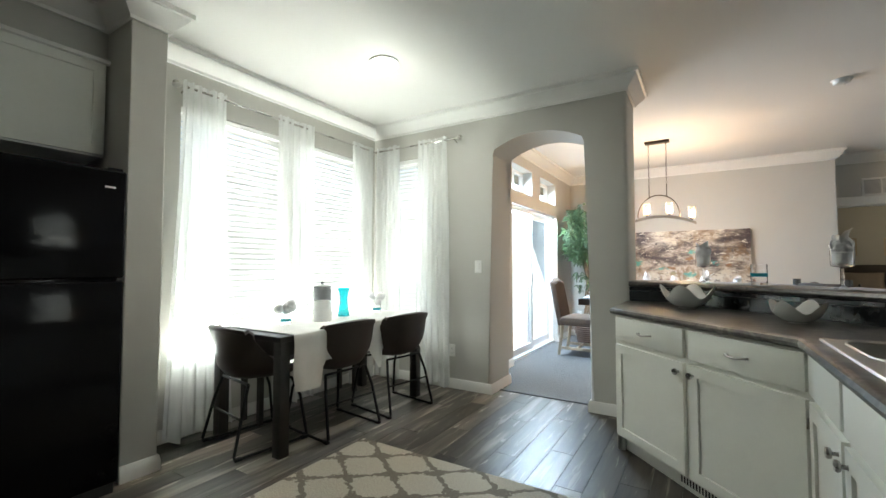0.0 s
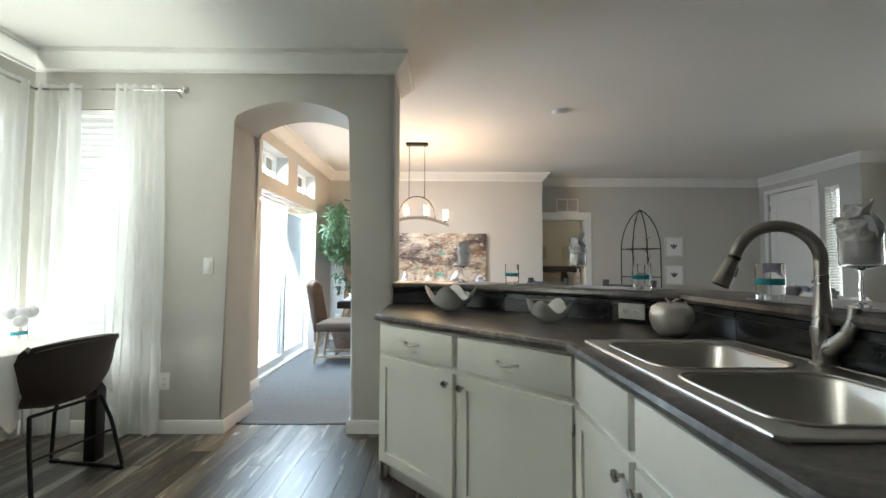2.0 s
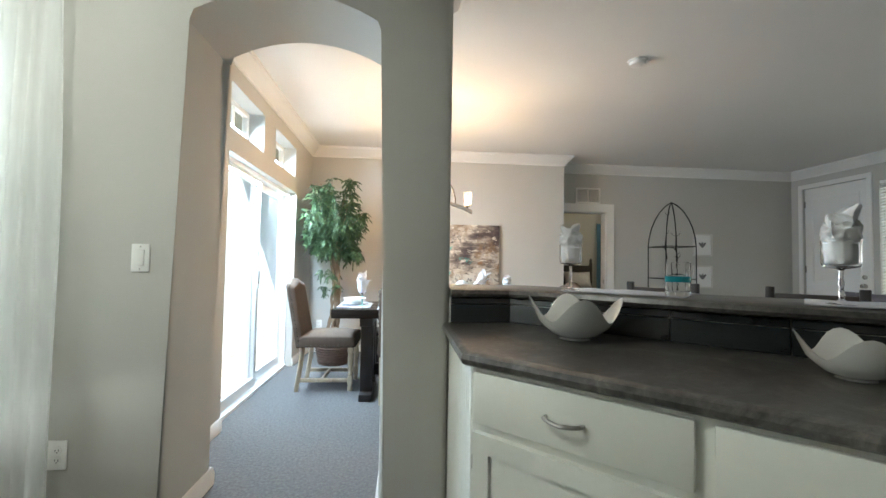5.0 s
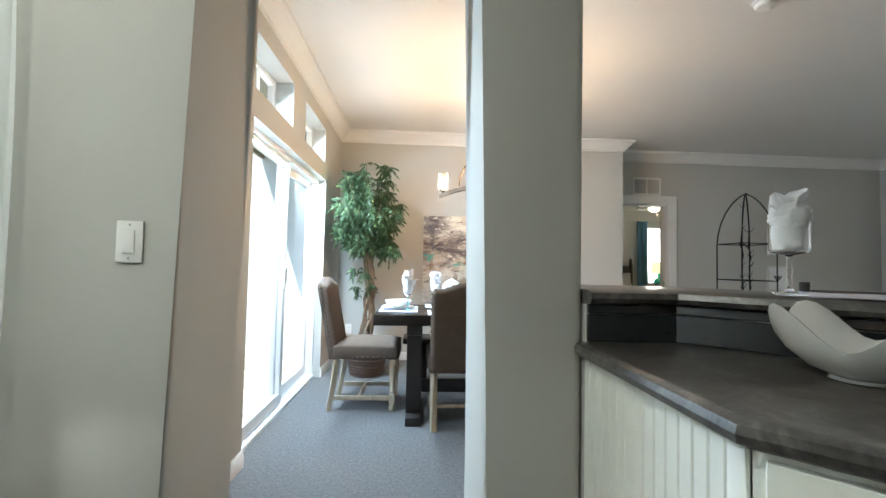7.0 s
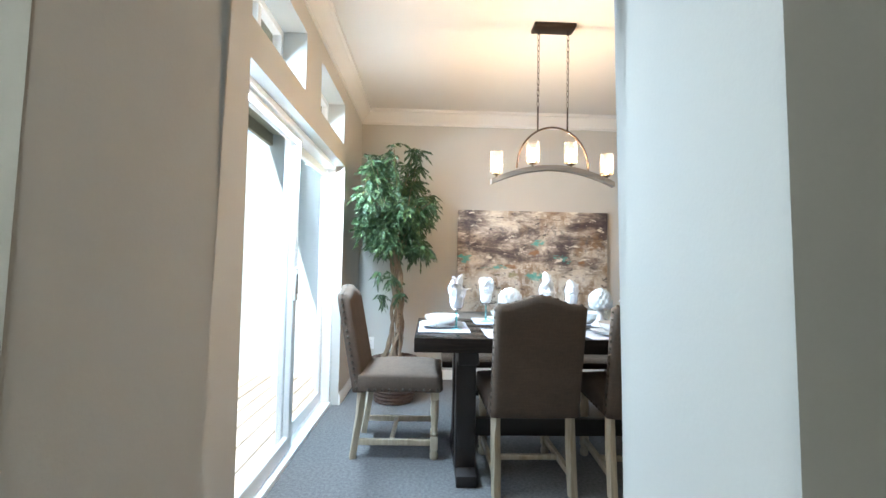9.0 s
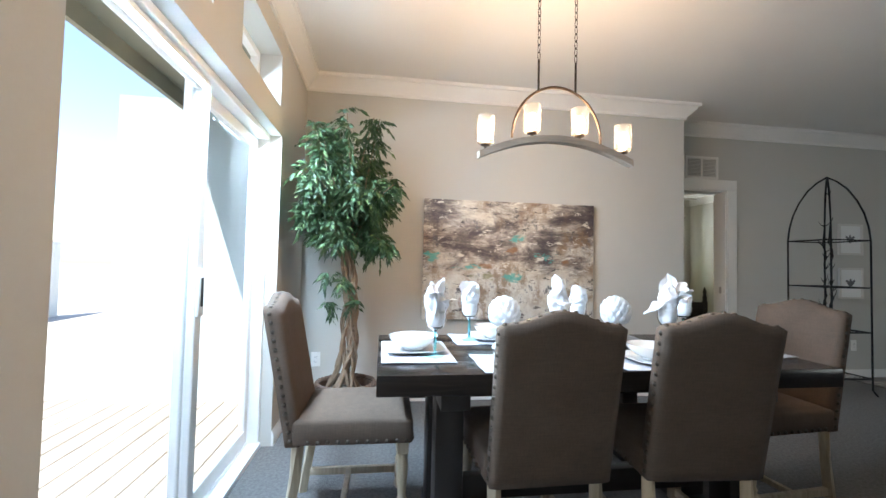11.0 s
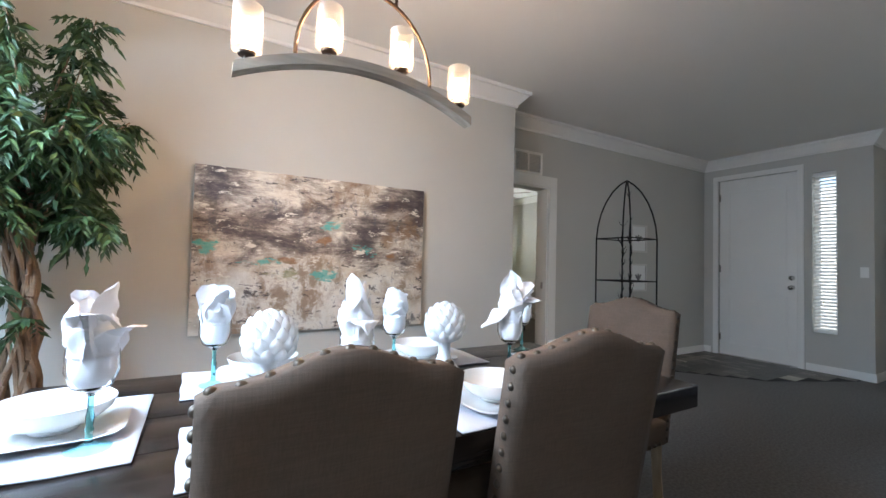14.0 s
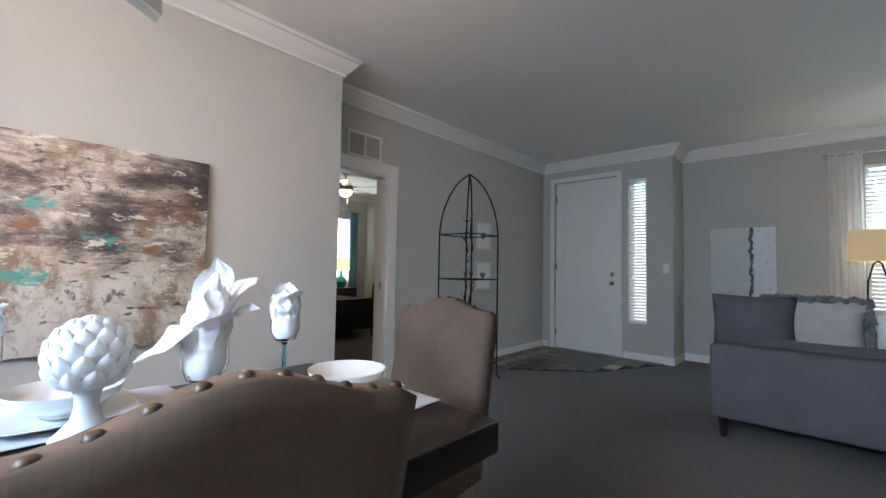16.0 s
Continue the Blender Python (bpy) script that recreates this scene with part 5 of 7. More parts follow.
ch = dining_chair(pose(-0.658, 6.30, 0, 0, 0, 1), "taupe linen dining chair with nailhead trim, tucked at the table")
copy_thing(ch, pose(-0.044, 6.278, 0, 0, 0, -4))
copy_thing(ch, pose(-1.378, 6.65, 0, 0, 0, -91))
copy_thing(ch, pose(0.68, 6.58, 0, 0, 0, 95))

# chandelier
CX, CY = -0.42, 6.57
cl = thing("chandelier", "arched wood and bronze linear chandelier with four lit glass shades", "chandelier")


def beam_z(x):
    return 1.802 - 0.100 * ((x - CX) / 0.40) ** 2


b = bmesh.new()
rows = []
for i in range(25):
    x = CX - 0.40 + 0.80 * i / 24
    rows.append([b.verts.new((x, CY + y, beam_z(x) + z)) for y, z in ((-0.024, -0.016), (0.024, -0.016), (0.024, 0.016), (-0.024, 0.016))])
for p, q in zip(rows, rows[1:]):
    for k in range(4):
        b.faces.new((p[k], p[(k + 1) % 4], q[(k + 1) % 4], q[k]))
b.faces.new(rows[0][::-1]), b.faces.new(rows[-1])
part("beam", b, BEAM_WOOD, cl, "weathered grey wood bow", sharp=40)
ring = [(CX + 0.232 * math.cos(radians(a)), CY, 1.806 + 0.262 * math.sin(radians(a))) for a in range(-4, 185, 6)]
part("arch", tube(ring, 0.0065, 8), BROWN_METAL, cl)
for x in (-0.52, -0.325):
    part("rod", tube([(x, CY, 2.043), (x, CY, 2.20)], 0.0055, 8), BROWN_METAL, cl)
    link_b = tube([(0.008 * math.cos(t * math.pi / 6), 0, 0.0225 * math.sin(t * math.pi / 6)) for t in range(12)], 0.0021, 5, closed=True)
    first = None
    for k in range(14):
        m2 = pose(x, CY, 2.22 + k * 0.0372, 0, 0, 90 * (k % 2) + 20)
        if first is None:
            first = part("chain_link", link_b, BROWN_METAL, cl)
            first.matrix_basis = m2
        else:
            again("chain_link", first, cl, m2)
part("canopy", box(-0.56, -0.285, CY - 0.055, CY + 0.055, 2.715, CZ, 0.006), BROWN_METAL, cl)
for x in (-0.785, -0.55, -0.30, -0.065):
    z = beam_z(x) + 0.016
    part("cup", lathe([(0.008, 0), (0.008, 0.012), (0.024, 0.016), (0.026, 0.024), (0.0, 0.025)], 20, (x, CY, z)), BROWN_METAL, cl)
    part("shade", lathe([(0.034, 0.026), (0.040, 0.030), (0.042, 0.05), (0.042, 0.158), (0.0405, 0.16), (0.0395, 0.158), (0.0395, 0.05), (0.037, 0.034), (0.030, 0.032)], 28, (x, CY, z)), SEEDED, cl, "seeded clear glass cylinder").visible_shadow = False
    part("bulb", lathe([(0.010, 0.026), (0.012, 0.05), (0.021, 0.075), (0.023, 0.092), (0.015, 0.113), (0, 0.12)], 18, (x, CY, z)), BULB, cl, "glowing warm bulb").visible_shadow = False

# painting
pt = tagged(link("canvas_painting", box(-0.775, 0.775, -0.02, 0.02, -0.518, 0.518, 0.003), abstract_canvas(), m=pose(-0.148, 8.188, 1.213)), "large unframed abstract canvas in cream, umber and turquoise", "painting")


# potted tree
def ficus():
    rnd = random.Random(11)
    px, py = -1.49, 7.55
    pl = thing("potted_tree", "tall artificial ficus with twisted vine trunk in a wicker basket", "potted plant", pose(px, py, 0))
    pot = part("basket", lathe([(0.15, 0.0), (0.175, 0.10), (0.19, 0.2), (0.195, 0.33), (0.18, 0.33), (0.17, 0.28)], 40), WICKER, pl, "brown wicker basket")
    for k in range(11):
        z, r = 0.015 + k * 0.030, 0.155 + 0.042 * min(1, k / 6)
        pts = [((r + 0.006 * (1 if (i + k) % 2 else -0.4)) * math.cos(2 * math.pi * i / 36), (r + 0.006 * (1 if (i + k) % 2 else -0.4)) * math.sin(2 * math.pi * i / 36), z) for i in range(36)]
        part("woven_strand", tube(pts, 0.0125, 6, closed=True), WICKER, pot)
    for k in range(3):
        pts = [((0.19 + 0.010 * math.cos(i * 1.7 + k * 2.1)) * math.cos(2 * math.pi * i / 40), (0.19 + 0.010 * math.cos(i * 1.7 + k * 2.1)) * math.sin(2 * math.pi * i / 40), 0.345 + 0.012 * math.sin(i * 1.7 + k * 2.1)) for i in range(40)]
        part("rim_braid", tube(pts, 0.010, 6, closed=True), WICKER, pot)
    part("moss", lathe([(0.178, 0.285), (0.12, 0.30), (0.05, 0.295), (0, 0.30)], 24), SOIL, pl)
    tips = []
    for k in range(13):
        a0, spin, r0 = rnd.uniform(0, 6.28), rnd.choice((-1, 1)) * rnd.uniform(2.5, 5.5), rnd.uniform(0.03, 0.055)
        pts = []
        for i in range(26):
            t = i / 25
            z = 0.28 + 1.05 * t
            r = r0 * (1.35 - 0.7 * t) + 0.012 * math.sin(t * 20 + k) + (0.05 * (0.12 - t) / 0.12 if t < 0.12 else 0)
            a = a0 + spin * t
            pts.append((r * math.cos(a) - 0.02 + 0.03 * math.sin(t * 3), r * math.sin(a), z))
        part("vine_stem", tube(pts, rnd.uniform(0.009, 0.016), 7, taper=0.7), BARK, pl)
        tips.append(Vector(pts[-1]))
    limbs = []
    for k in range(38):
        base = rnd.choice(tips) + Vector((0, 0, rnd.uniform(-0.15, 0)))
        a = rnd.uniform(0, 6.28)
        h = rnd.uniform(1.26, 2.23)
        reach = 0.43 * math.sqrt(max(0.05, 1 - ((h - 1.70) / 0.64) ** 2)) * rnd.uniform(0.55, 1.05)
        tip = Vector((reach * math.cos(a), max(-0.42, min(0.46, reach * math.sin(a))), h))
        mid = (base + tip) / 2 + Vector((0, 0, 0.08))
        part("limb", tube([base, mid, tip], 0.007, 6, taper=0.4), BARK, pl)
        limbs.append((base, mid, tip))
    for k in range(5):
        z = rnd.uniform(0.75, 1.1)
        a = rnd.uniform(0, 6.28)
        p0 = Vector((0.05 * math.cos(a), 0.05 * math.sin(a), z))
        limbs.append((p0, p0 + Vector((0.06 * math.cos(a), 0.06 * math.sin(a), 0.06)), p0 + Vector((0.14 * math.cos(a), 0.14 * math.sin(a), 0.05))))
    verts, faces = [], []

    def leaf(at, d, size):
        d = d.normalized()
        s = d.cross(Vector((rnd.uniform(-1, 1), rnd.uniform(-1, 1), rnd.uniform(-1, 1)))).normalized()
        nrm = s.cross(d)
        w = size * 0.17
        i0 = len(verts)
        droop = Vector((0, 0, -size * rnd.uniform(0.1, 0.3)))
        verts.extend([at, at + d * size * 0.4 + s * w + nrm * w * 0.3, at + d * size * 0.45 + droop * 0.2, at + d * size * 0.4 - s * w + nrm * w * 0.3, at + d * size + droop])
        faces.extend([(i0, i0 + 1, i0 + 2), (i0, i0 + 2, i0 + 3), (i0 + 1, i0 + 4, i0 + 2), (i0 + 3, i0 + 2, i0 + 4)])

    def ok(v):
        return v.x > -0.41 and v.y < 0.52

    for base, mid, tip in limbs:
        big = tip.z > 1.15
        for s in range(40 if big else 6):
            t = rnd.uniform(0.35, 1.0)
            at = (mid.lerp(tip, (t - 0.5) * 2) if t > 0.5 else base.lerp(mid, t * 2))
            spray = Vector((rnd.gauss(0, 1), rnd.gauss(0, 1), rnd.gauss(-0.15, 0.7))).normalized()
            ln = rnd.uniform(0.06, 0.14) if big else 0.07
            for q in range(11):
                f = (q + 1) / 11
                pos = at + spray * ln * f + Vector((0, 0, -0.05 * f * f))
                side = spray.cross(Vector((0, 0, 1)))
                d = spray * 0.7 + side * (0.9 if q % 2 else -0.9) + Vector((0, 0, -0.5))
                if ok(pos + d.normalized() * 0.06):
                    leaf(pos, d, rnd.uniform(0.034, 0.062))
    me = bpy.data.meshes.new("foliage")
    me.from_pydata([tuple(v) for v in verts], [], faces)
    me.materials.append(leaf_green())
    ob = new("foliage", me)
    ob.parent = pl
    tagged(ob, "dense drooping narrow green leaves", kind="stuff")
    return pl


ficus()

# ---- living room ----
so = thing("sofa", "grey fabric sofa with loose back cushions on dark tapered legs", "sofa")
part("back_frame", box(3.23, 3.40, 3.90, 6.08, 0.14, 0.645, 0.025, 3), SOFA, so)
part("seat_base", box(3.40, 4.12, 3.90, 6.08, 0.14, 0.30, 0.02, 2), SOFA, so)
for y0, y1 in ((5.92, 6.08), (3.90, 4.06)):
    part("arm", box(3.40, 4.12, y0, y1, 0.30, 0.60, 0.03, 3), SOFA, so)
for i in range(2):
    y0 = 4.07 + i * 0.925
    part("seat_cushion", box(3.58, 4.14, y0, y0 + 0.915, 0.30, 0.45, 0.04, 3), SOFA, so)


def pillow(w, h, t, puff=1.0):
    b = bmesh.new()
    n = 12
    gs = []
    for s in (-1, 1):
        rows = []
        for j in range(n + 1):
            row = []
            for i in range(n + 1):
                u, v = -1 + 2 * i / n, -1 + 2 * j / n
                k = (1 - u ** 4) * (1 - v ** 4)
                pinch = 1 - 0.06 * (1 - abs(u * v))
                row.append(b.verts.new((u * w / 2 * pinch, s * t / 2 * k ** 0.6 * puff, v * h / 2 * pinch)))
            rows.append(row)
        for p, q in zip(rows, rows[1:]):
            for i in range(n):
                b.faces.new((p[i], p[i + 1], q[i + 1], q[i]))
        gs.append(rows)
    bmesh.ops.remove_doubles(b, verts=b.verts, dist=0.0005)
    return b


for i in range(2):
    part("back_cushion", pillow(0.92, 0.36, 0.26), SOFA, so, m=pose(3.53, 4.54 + i * 0.92, 0.52, -12, 0, 90))
for lx in (3.29, 4.06):
    for ly in (3.97, 6.01):
        part("leg", lathe([(0.018, 0), (0.032, 0.14)], 4, (lx, ly, 0)), BLACK_WOOD, so, "dark tapered wooden leg", smooth=False)
FUR = mat("white_fur_cushion", (0.52, 0.51, 0.51), 1, vary=0.15, scale=12, grain=150, bump=1, bdist=0.01)
GREYFUR = mat("mottled_fur", (0.20, 0.20, 0.21), 1, vary=0.6, scale=25, grain=120, bump=1, bdist=0.01)
tagged(link("throw_pillow", pillow(0.50, 0.46, 0.24), SOFA, m=pose(3.56, 5.86, 0.76, -8, 0, 96), sharp=80), "plump grey cushion in the corner of the sofa", "pillow", "sofa pillows")
p1 = tagged(link("throw_pillow", pillow(0.52, 0.40, 0.16), FUR, m=pose(3.64, 5.52, 0.78, -14, 0, 84), sharp=80), "pale square cushion with grey fur border on the sofa", "pillow")
bm = bmesh.new()
rnd = random.Random(3)
for k in range(60):
    s = k / 60 * 4
    e, f = int(s), s % 1
    x, z = ((-0.27 + 0.54 * f, 0.2), (0.27, 0.2 - 0.4 * f), (0.27 - 0.54 * f, -0.2), (-0.27, -0.2 + 0.4 * f))[e]
    bmesh.ops.create_icosphere(bm, subdivisions=1, radius=rnd.uniform(0.022, 0.036), matrix=Matrix.Translation((x, rnd.uniform(-0.02, 0.02), z)))
part("fur_border", bm, GREYFUR, p1, "mottled grey fur border")
tagged(link("throw_pillow", pillow(0.48, 0.42, 0.16), CLOTH_W, m=pose(3.74, 5.21, 0.73, -18, 0, 78), sharp=80), "cream knitted cushion on the sofa", "pillow")

et = thing("end_table", "dark square end table under the lamp", "table")
part("tabletop", box(5.33, 5.87, 4.78, 5.36, 0.63, 0.66, 0.004), BLACK_WOOD, et)
for lx in (5.36, 5.84):
    for ly in (4.81, 5.33):
        part("leg", box(lx - 0.02, lx + 0.02, ly - 0.02, ly + 0.02, 0, 0.63), BLACK_WOOD, et)
part("shelf", box(5.36, 5.84, 4.81, 5.33, 0.18, 0.20), BLACK_WOOD, et)
tl = thing("table_lamp", "bronze open-frame table lamp with lit tan rectangular shade", "lamp", pose(5.6, 5.08, 0.66))
part("base", box(-0.09, 0.09, -0.12, 0.12, 0, 0.025, 0.005), BLACK_METAL, tl)
for s in (-1, 1):
    part("upright", tube([(0, s * 0.045, 0.02), (0, s * 0.075, 0.2), (0, s * 0.07, 0.42), (0, s * 0.03, 0.60), (0, 0, 0.63)], 0.009, 8), BLACK_METAL, tl)
part("neck", tube([(0, 0, 0.62), (0, 0, 0.70)], 0.012, 8), BLACK_METAL, tl)
b = bmesh.new()
lo = [b.verts.new((x, y, 0.63)) for x, y in ((-0.13, -0.22), (0.13, -0.22), (0.13, 0.22), (-0.13, 0.22))]
hi = [b.verts.new((x * 0.95, y * 0.96, 0.93)) for x, y in ((-0.13, -0.22), (0.13, -0.22), (0.13, 0.22), (-0.13, 0.22))]
for i in range(4):
    b.faces.new((lo[i], lo[(i + 1) % 4], hi[(i + 1) % 4], hi[i]))
thick(b, 0.003)
part("shade", b, SHADE_Y, tl, "tan linen shade, lit from inside", smooth=False)
curtain("white sheer curtain at the living room window", (5.92, 5.42), (5.92, 5.15), 0.03, 2.46, 5, 0.03, 1.1, seed=7)
rod("brushed metal curtain rod over the living room window", (5.92, 3.4), (5.92, 5.42), 2.44, (0.08, 0), (((5.92, 5.42), 1),))
ar = tagged(link("bark_canvas", box(-0.016, 0.016, -0.325, 0.325, -0.43, 0.43, 0.003), birch_art(), m=pose(5.982, 6.205, 1.27)), "white peeling-bark style unframed wall canvas", "painting")

# entry floor of dark planks
tile = thing("entry_floor", "dark plank floor patch inside the entry door", "floor", kind="structure")
poly = [(3.85, 8.62), (3.85, 8.12), (4.42, 7.4), (5.38, 6.95), (5.49, 6.95), (5.49, 8.62)]
b = bmesh.new()
b.faces.new([b.verts.new((x, y, 0.003)) for x, y in poly])
part("plank_bed", b, GROUT, tile, smooth=False)
prev = None
y = 6.97
k = 0
while y < 8.6:
    y2 = min(8.62, y + 0.15)
    ym = y + 0.001
    xl = max(3.86, 4.42 - (ym - 7.4) * 0.79 if ym > 7.4 else 5.38 - (ym - 6.95) * 2.13) if ym < 8.12 else 3.86
    x = xl
    while x < 5.48:
        ln = min((0.45, 0.9, 0.7)[k % 3], 5.488 - x)
        part("plank", box(x + 0.001, x + ln - 0.001, y + 0.001, y2 - 0.001, 0.0, 0.007, 0.001, 1), PLANK, tile, smooth=False)
        x += ln
        k += 1
    y = y2

# ---- fittings ----
def wall_plate(name, label, m, kind):
    """A switch or outlet plate; local -y is out of the wall."""
    c = thing(name, label, "outlet" if kind == "outlet" else "switch", m)
    w, h = (0.062, 0.037) if kind == "wide" else (0.037, 0.06)
    part("plate", box(-w, w, -0.006, 0, -h, h, 0.003, 2), PLATE, c)
    if kind == "switch":
        part("rocker", box(-0.017, 0.017, -0.010, -0.004, -0.034, 0.034, 0.003, 2), PLATE, c)
        for z in (-0.048, 0.048):
            part("screw", lathe([(0.0035, 0), (0.003, 0.0012), (0, 0.0015)], 10), NICKEL, c, m=pose(0, -0.006, z, 90, 0, 0))
    else:
        for s in (-1, 1):
            u, v = (s * 0.028, 0) if kind == "wide" else (0, s * 0.02)
            o = part("receptacle", lathe([(0.017, 0), (0.0165, 0.002), (0, 0.0021)], 20), PLATE, c, m=pose(u, -0.006, v, 90, 0, 0))
            for q in (-1, 1):
                part("slot", box(q * 0.0065 - 0.0012, q * 0.0065 + 0.0012, -0.0045, 0.0045, 0.0018, 0.0026), DARK_SLOT, o)
            part("ground_hole", lathe([(0.0025, 0.0018), (0.0025, 0.0026), (0, 0.0027)], 8, (0, -0.009, 0)), DARK_SLOT, o)
    return c


wall_plate("light_switch", "white rocker light switch on the arch wall", pose(-1.80, 4.374, 1.186), "switch")
wall_plate("wall_outlet", "white duplex outlet low on the arch wall", pose(-2.09, 4.374, 0.365), "outlet")
wall_plate("wall_outlet", "white duplex outlet low on the dining wall", pose(-1.79, 8.209, 0.36), "outlet")
wall_plate("wall_outlet", "white duplex outlet low beside the shelf", pose(4.0, 8.639, 0.36), "outlet")
wall_plate("light_switch", "white rocker light switch near the entry", pose(5.499, 6.93, 1.19, 0, 0, 90), "switch")
tq = Vector((0.95 + 0.19, 3.17 - 4.36, 0)).normalized()
tn = Vector((-tq.y, tq.x, 0))
ta = math.degrees(math.atan2(tq.y, tq.x))


def on_bar(s, w, z=1.074, turn=0):
    """A pose on the slanting part of the bar: s along it, w in from its front."""
    p = Vector((-0.19, 4.36, 0)) + tq * s + tn * w
    return pose(p.x, p.y, z, 0, 0, ta + turn)


wall_plate("wall_outlet", "white duplex outlet set sideways in the backsplash", on_bar(1.415, -0.011, 0.977), "wide")

FILTER = mat("grey_air_filter", (0.36, 0.36, 0.35), 0.9)
vent = thing("air_vent", "white return-air grille above the bedroom door", "vent", pose(2.105, 8.64, 2.27))
part("frame", holed("y", -0.012, 0.0, -0.195, 0.195, -0.12, 0.12, [(-0.172, -0.008, -0.097, 0.097), (0.008, 0.172, -0.097, 0.097)]), TRIM, vent, smooth=False)
part("backing", box(-0.172, 0.172, -0.002, -0.0005, -0.097, 0.097), FILTER, vent)
lv = None
for i in range(13):
    for s in (-1, 1):
        m2 = pose(s * 0.09, -0.006, -0.09 + i * 0.015, 35, 0, 0)
        if lv is None:
            lv = part("louvre", box(-0.082, 0.082, -0.0065, 0.0065, -0.0006, 0.0006), TRIM, vent, smooth=False)
            lv.matrix_basis = m2
        else:
            again("louvre", lv, vent, m2)
sm = thing("smoke_detector", "round white ceiling smoke detector", "smoke detector", pose(1.045, 5.435, CZ))
part("base", lathe([(0, -0.012), (0.068, -0.012), (0.07, 0)], 32), PLATE, sm)
part("cover", lathe([(0, -0.042), (0.03, -0.042), (0.05, -0.036), (0.058, -0.022), (0.06, -0.012)], 32), PLATE, sm)
part("test_button", lathe([(0, -0.046), (0.010, -0.045), (0.012, -0.04)], 16, (0.02, 0, 0)), PLATE, sm)


# ---- things on the counter and the bar ----
def peaked_bowl(m, label):
    """A square porcelain bowl whose rim rises to four points."""
    c = thing("serving_bowl", label, "bowl", m, "peaked bowls on the counter")

    def wave(a, z):
        k = max(0, z) / 0.10
        return 1.07 + 0.09 * k * math.cos(4 * a), 0.036 * k * k * math.cos(4 * a)

    part("bowl", lathe([(0.045, 0.008), (0.075, 0.022), (0.105, 0.052), (0.127, 0.098), (0.128, 0.102), (0.123, 0.10), (0.10, 0.056), (0.07, 0.028), (0.04, 0.016), (0, 0.014)], 48, wave=wave), PORCELAIN, c, sharp=70)
    part("foot", lathe([(0.046, 0.0), (0.05, 0.002), (0.046, 0.010), (0.03, 0.012)], 32), PORCELAIN, c)
    return c


pb = peaked_bowl(pose(-0.064, 3.935, TOP, 0, 0, -12) @ Matrix.Scale(1.1, 4), "white porcelain bowl with four-pointed rim on the counter")
copy_thing(pb, pose(0.406, 3.39, TOP, 0, 0, 54) @ Matrix.Scale(0.72, 4))

SILVER = mat("brushed_silver", (0.72, 0.71, 0.69), 0.42, 0.85, vary=0.05, grain=220, bump=0.2)
apple = thing("metal_apple", "brushed silver decorative apple by the sink", "ornament", pose(0.77, 2.965, TOP) @ Matrix.Scale(0.88, 4))
part("fruit", lathe([(0.03, 0.0), (0.05, 0.004), (0.075, 0.03), (0.088, 0.07), (0.09, 0.10), (0.08, 0.13), (0.055, 0.146), (0.03, 0.144), (0.012, 0.13), (0, 0.125)], 40, wave=lambda a, z: (1 + 0.02 * math.cos(5 * a), 0)), SILVER, apple, sharp=80)
part("stem", tube([(0, 0, 0.125), (-0.006, 0.004, 0.15), (-0.022, 0.012, 0.168)], 0.005, 8), CHROME, apple)
b = bmesh.new()
vs = [[b.verts.new((0.075 * t, w * 0.02 * math.sin(math.pi * t) * (1 if t < 1 else 0), 0.150 + 0.022 * math.sin(math.pi * t) - 0.01 * t)) for w in (-1, 0, 1)] for t in [i / 8 for i in range(9)]]
for p, q in zip(vs, vs[1:]):
    for i in range(2):
        b.faces.new((p[i], p[i + 1], q[i + 1], q[i]))
thick(b, 0.002)
part("leaf", b, CHROME, apple)


def tumbler(m, label):
    c = thing("tumbler", label, "glass", m, "tumblers with a teal band")
    part("glass", lathe([(0.039, 0), (0.041, 0.003), (0.042, 0.122), (0.0405, 0.123), (0.0395, 0.121), (0.038, 0.02), (0.035, 0.016), (0, 0.015)], 32), GLASS, c).visible_shadow = False
    part("teal_band", lathe([(0.0420, 0.050), (0.0426, 0.052), (0.0428, 0.069), (0.0423, 0.071)], 32), TEAL_BAND, c, "teal painted band")
    return c


def petal(rnd, az, r0, length, width, out, curl, cup=0.5, roll=0.0):
    """One pointed fold of a linen napkin that rises from the glass and leans outward."""
    b = bmesh.new()
    at = Vector((rnd.uniform(0, 40), rnd.uniform(0, 40), 0))
    rows = []
    for j in range(15):
        t = j / 14
        w = width * (0.75 + 1.45 * t) * (1 - t) ** 0.52 + 0.002
        row = []
        for i in range(11):
            u = -1 + i / 5
            rad = r0 + out * t ** 1.7 - cup * w * u * u + 0.10 * width * math.sin(4 * u + 5 * t)
            v = Vector((rad, u * w + roll * t * t * length, length * (t - curl * t ** 3) - 0.10 * length * t * abs(u) * (1 - t)))
            row.append(b.verts.new(Matrix.Rotation(az, 3, "Z") @ (v + (noise.noise_vector(v * 17 + at) * 0.020 + noise.noise_vector(v * 48 + at) * 0.005) * (0.25 + t))))
        rows.append(row)
    for p, q in zip(rows, rows[1:]):
        for i in range(10):
            b.faces.new((p[i], p[i + 1], q[i + 1], q[i]))
    return b


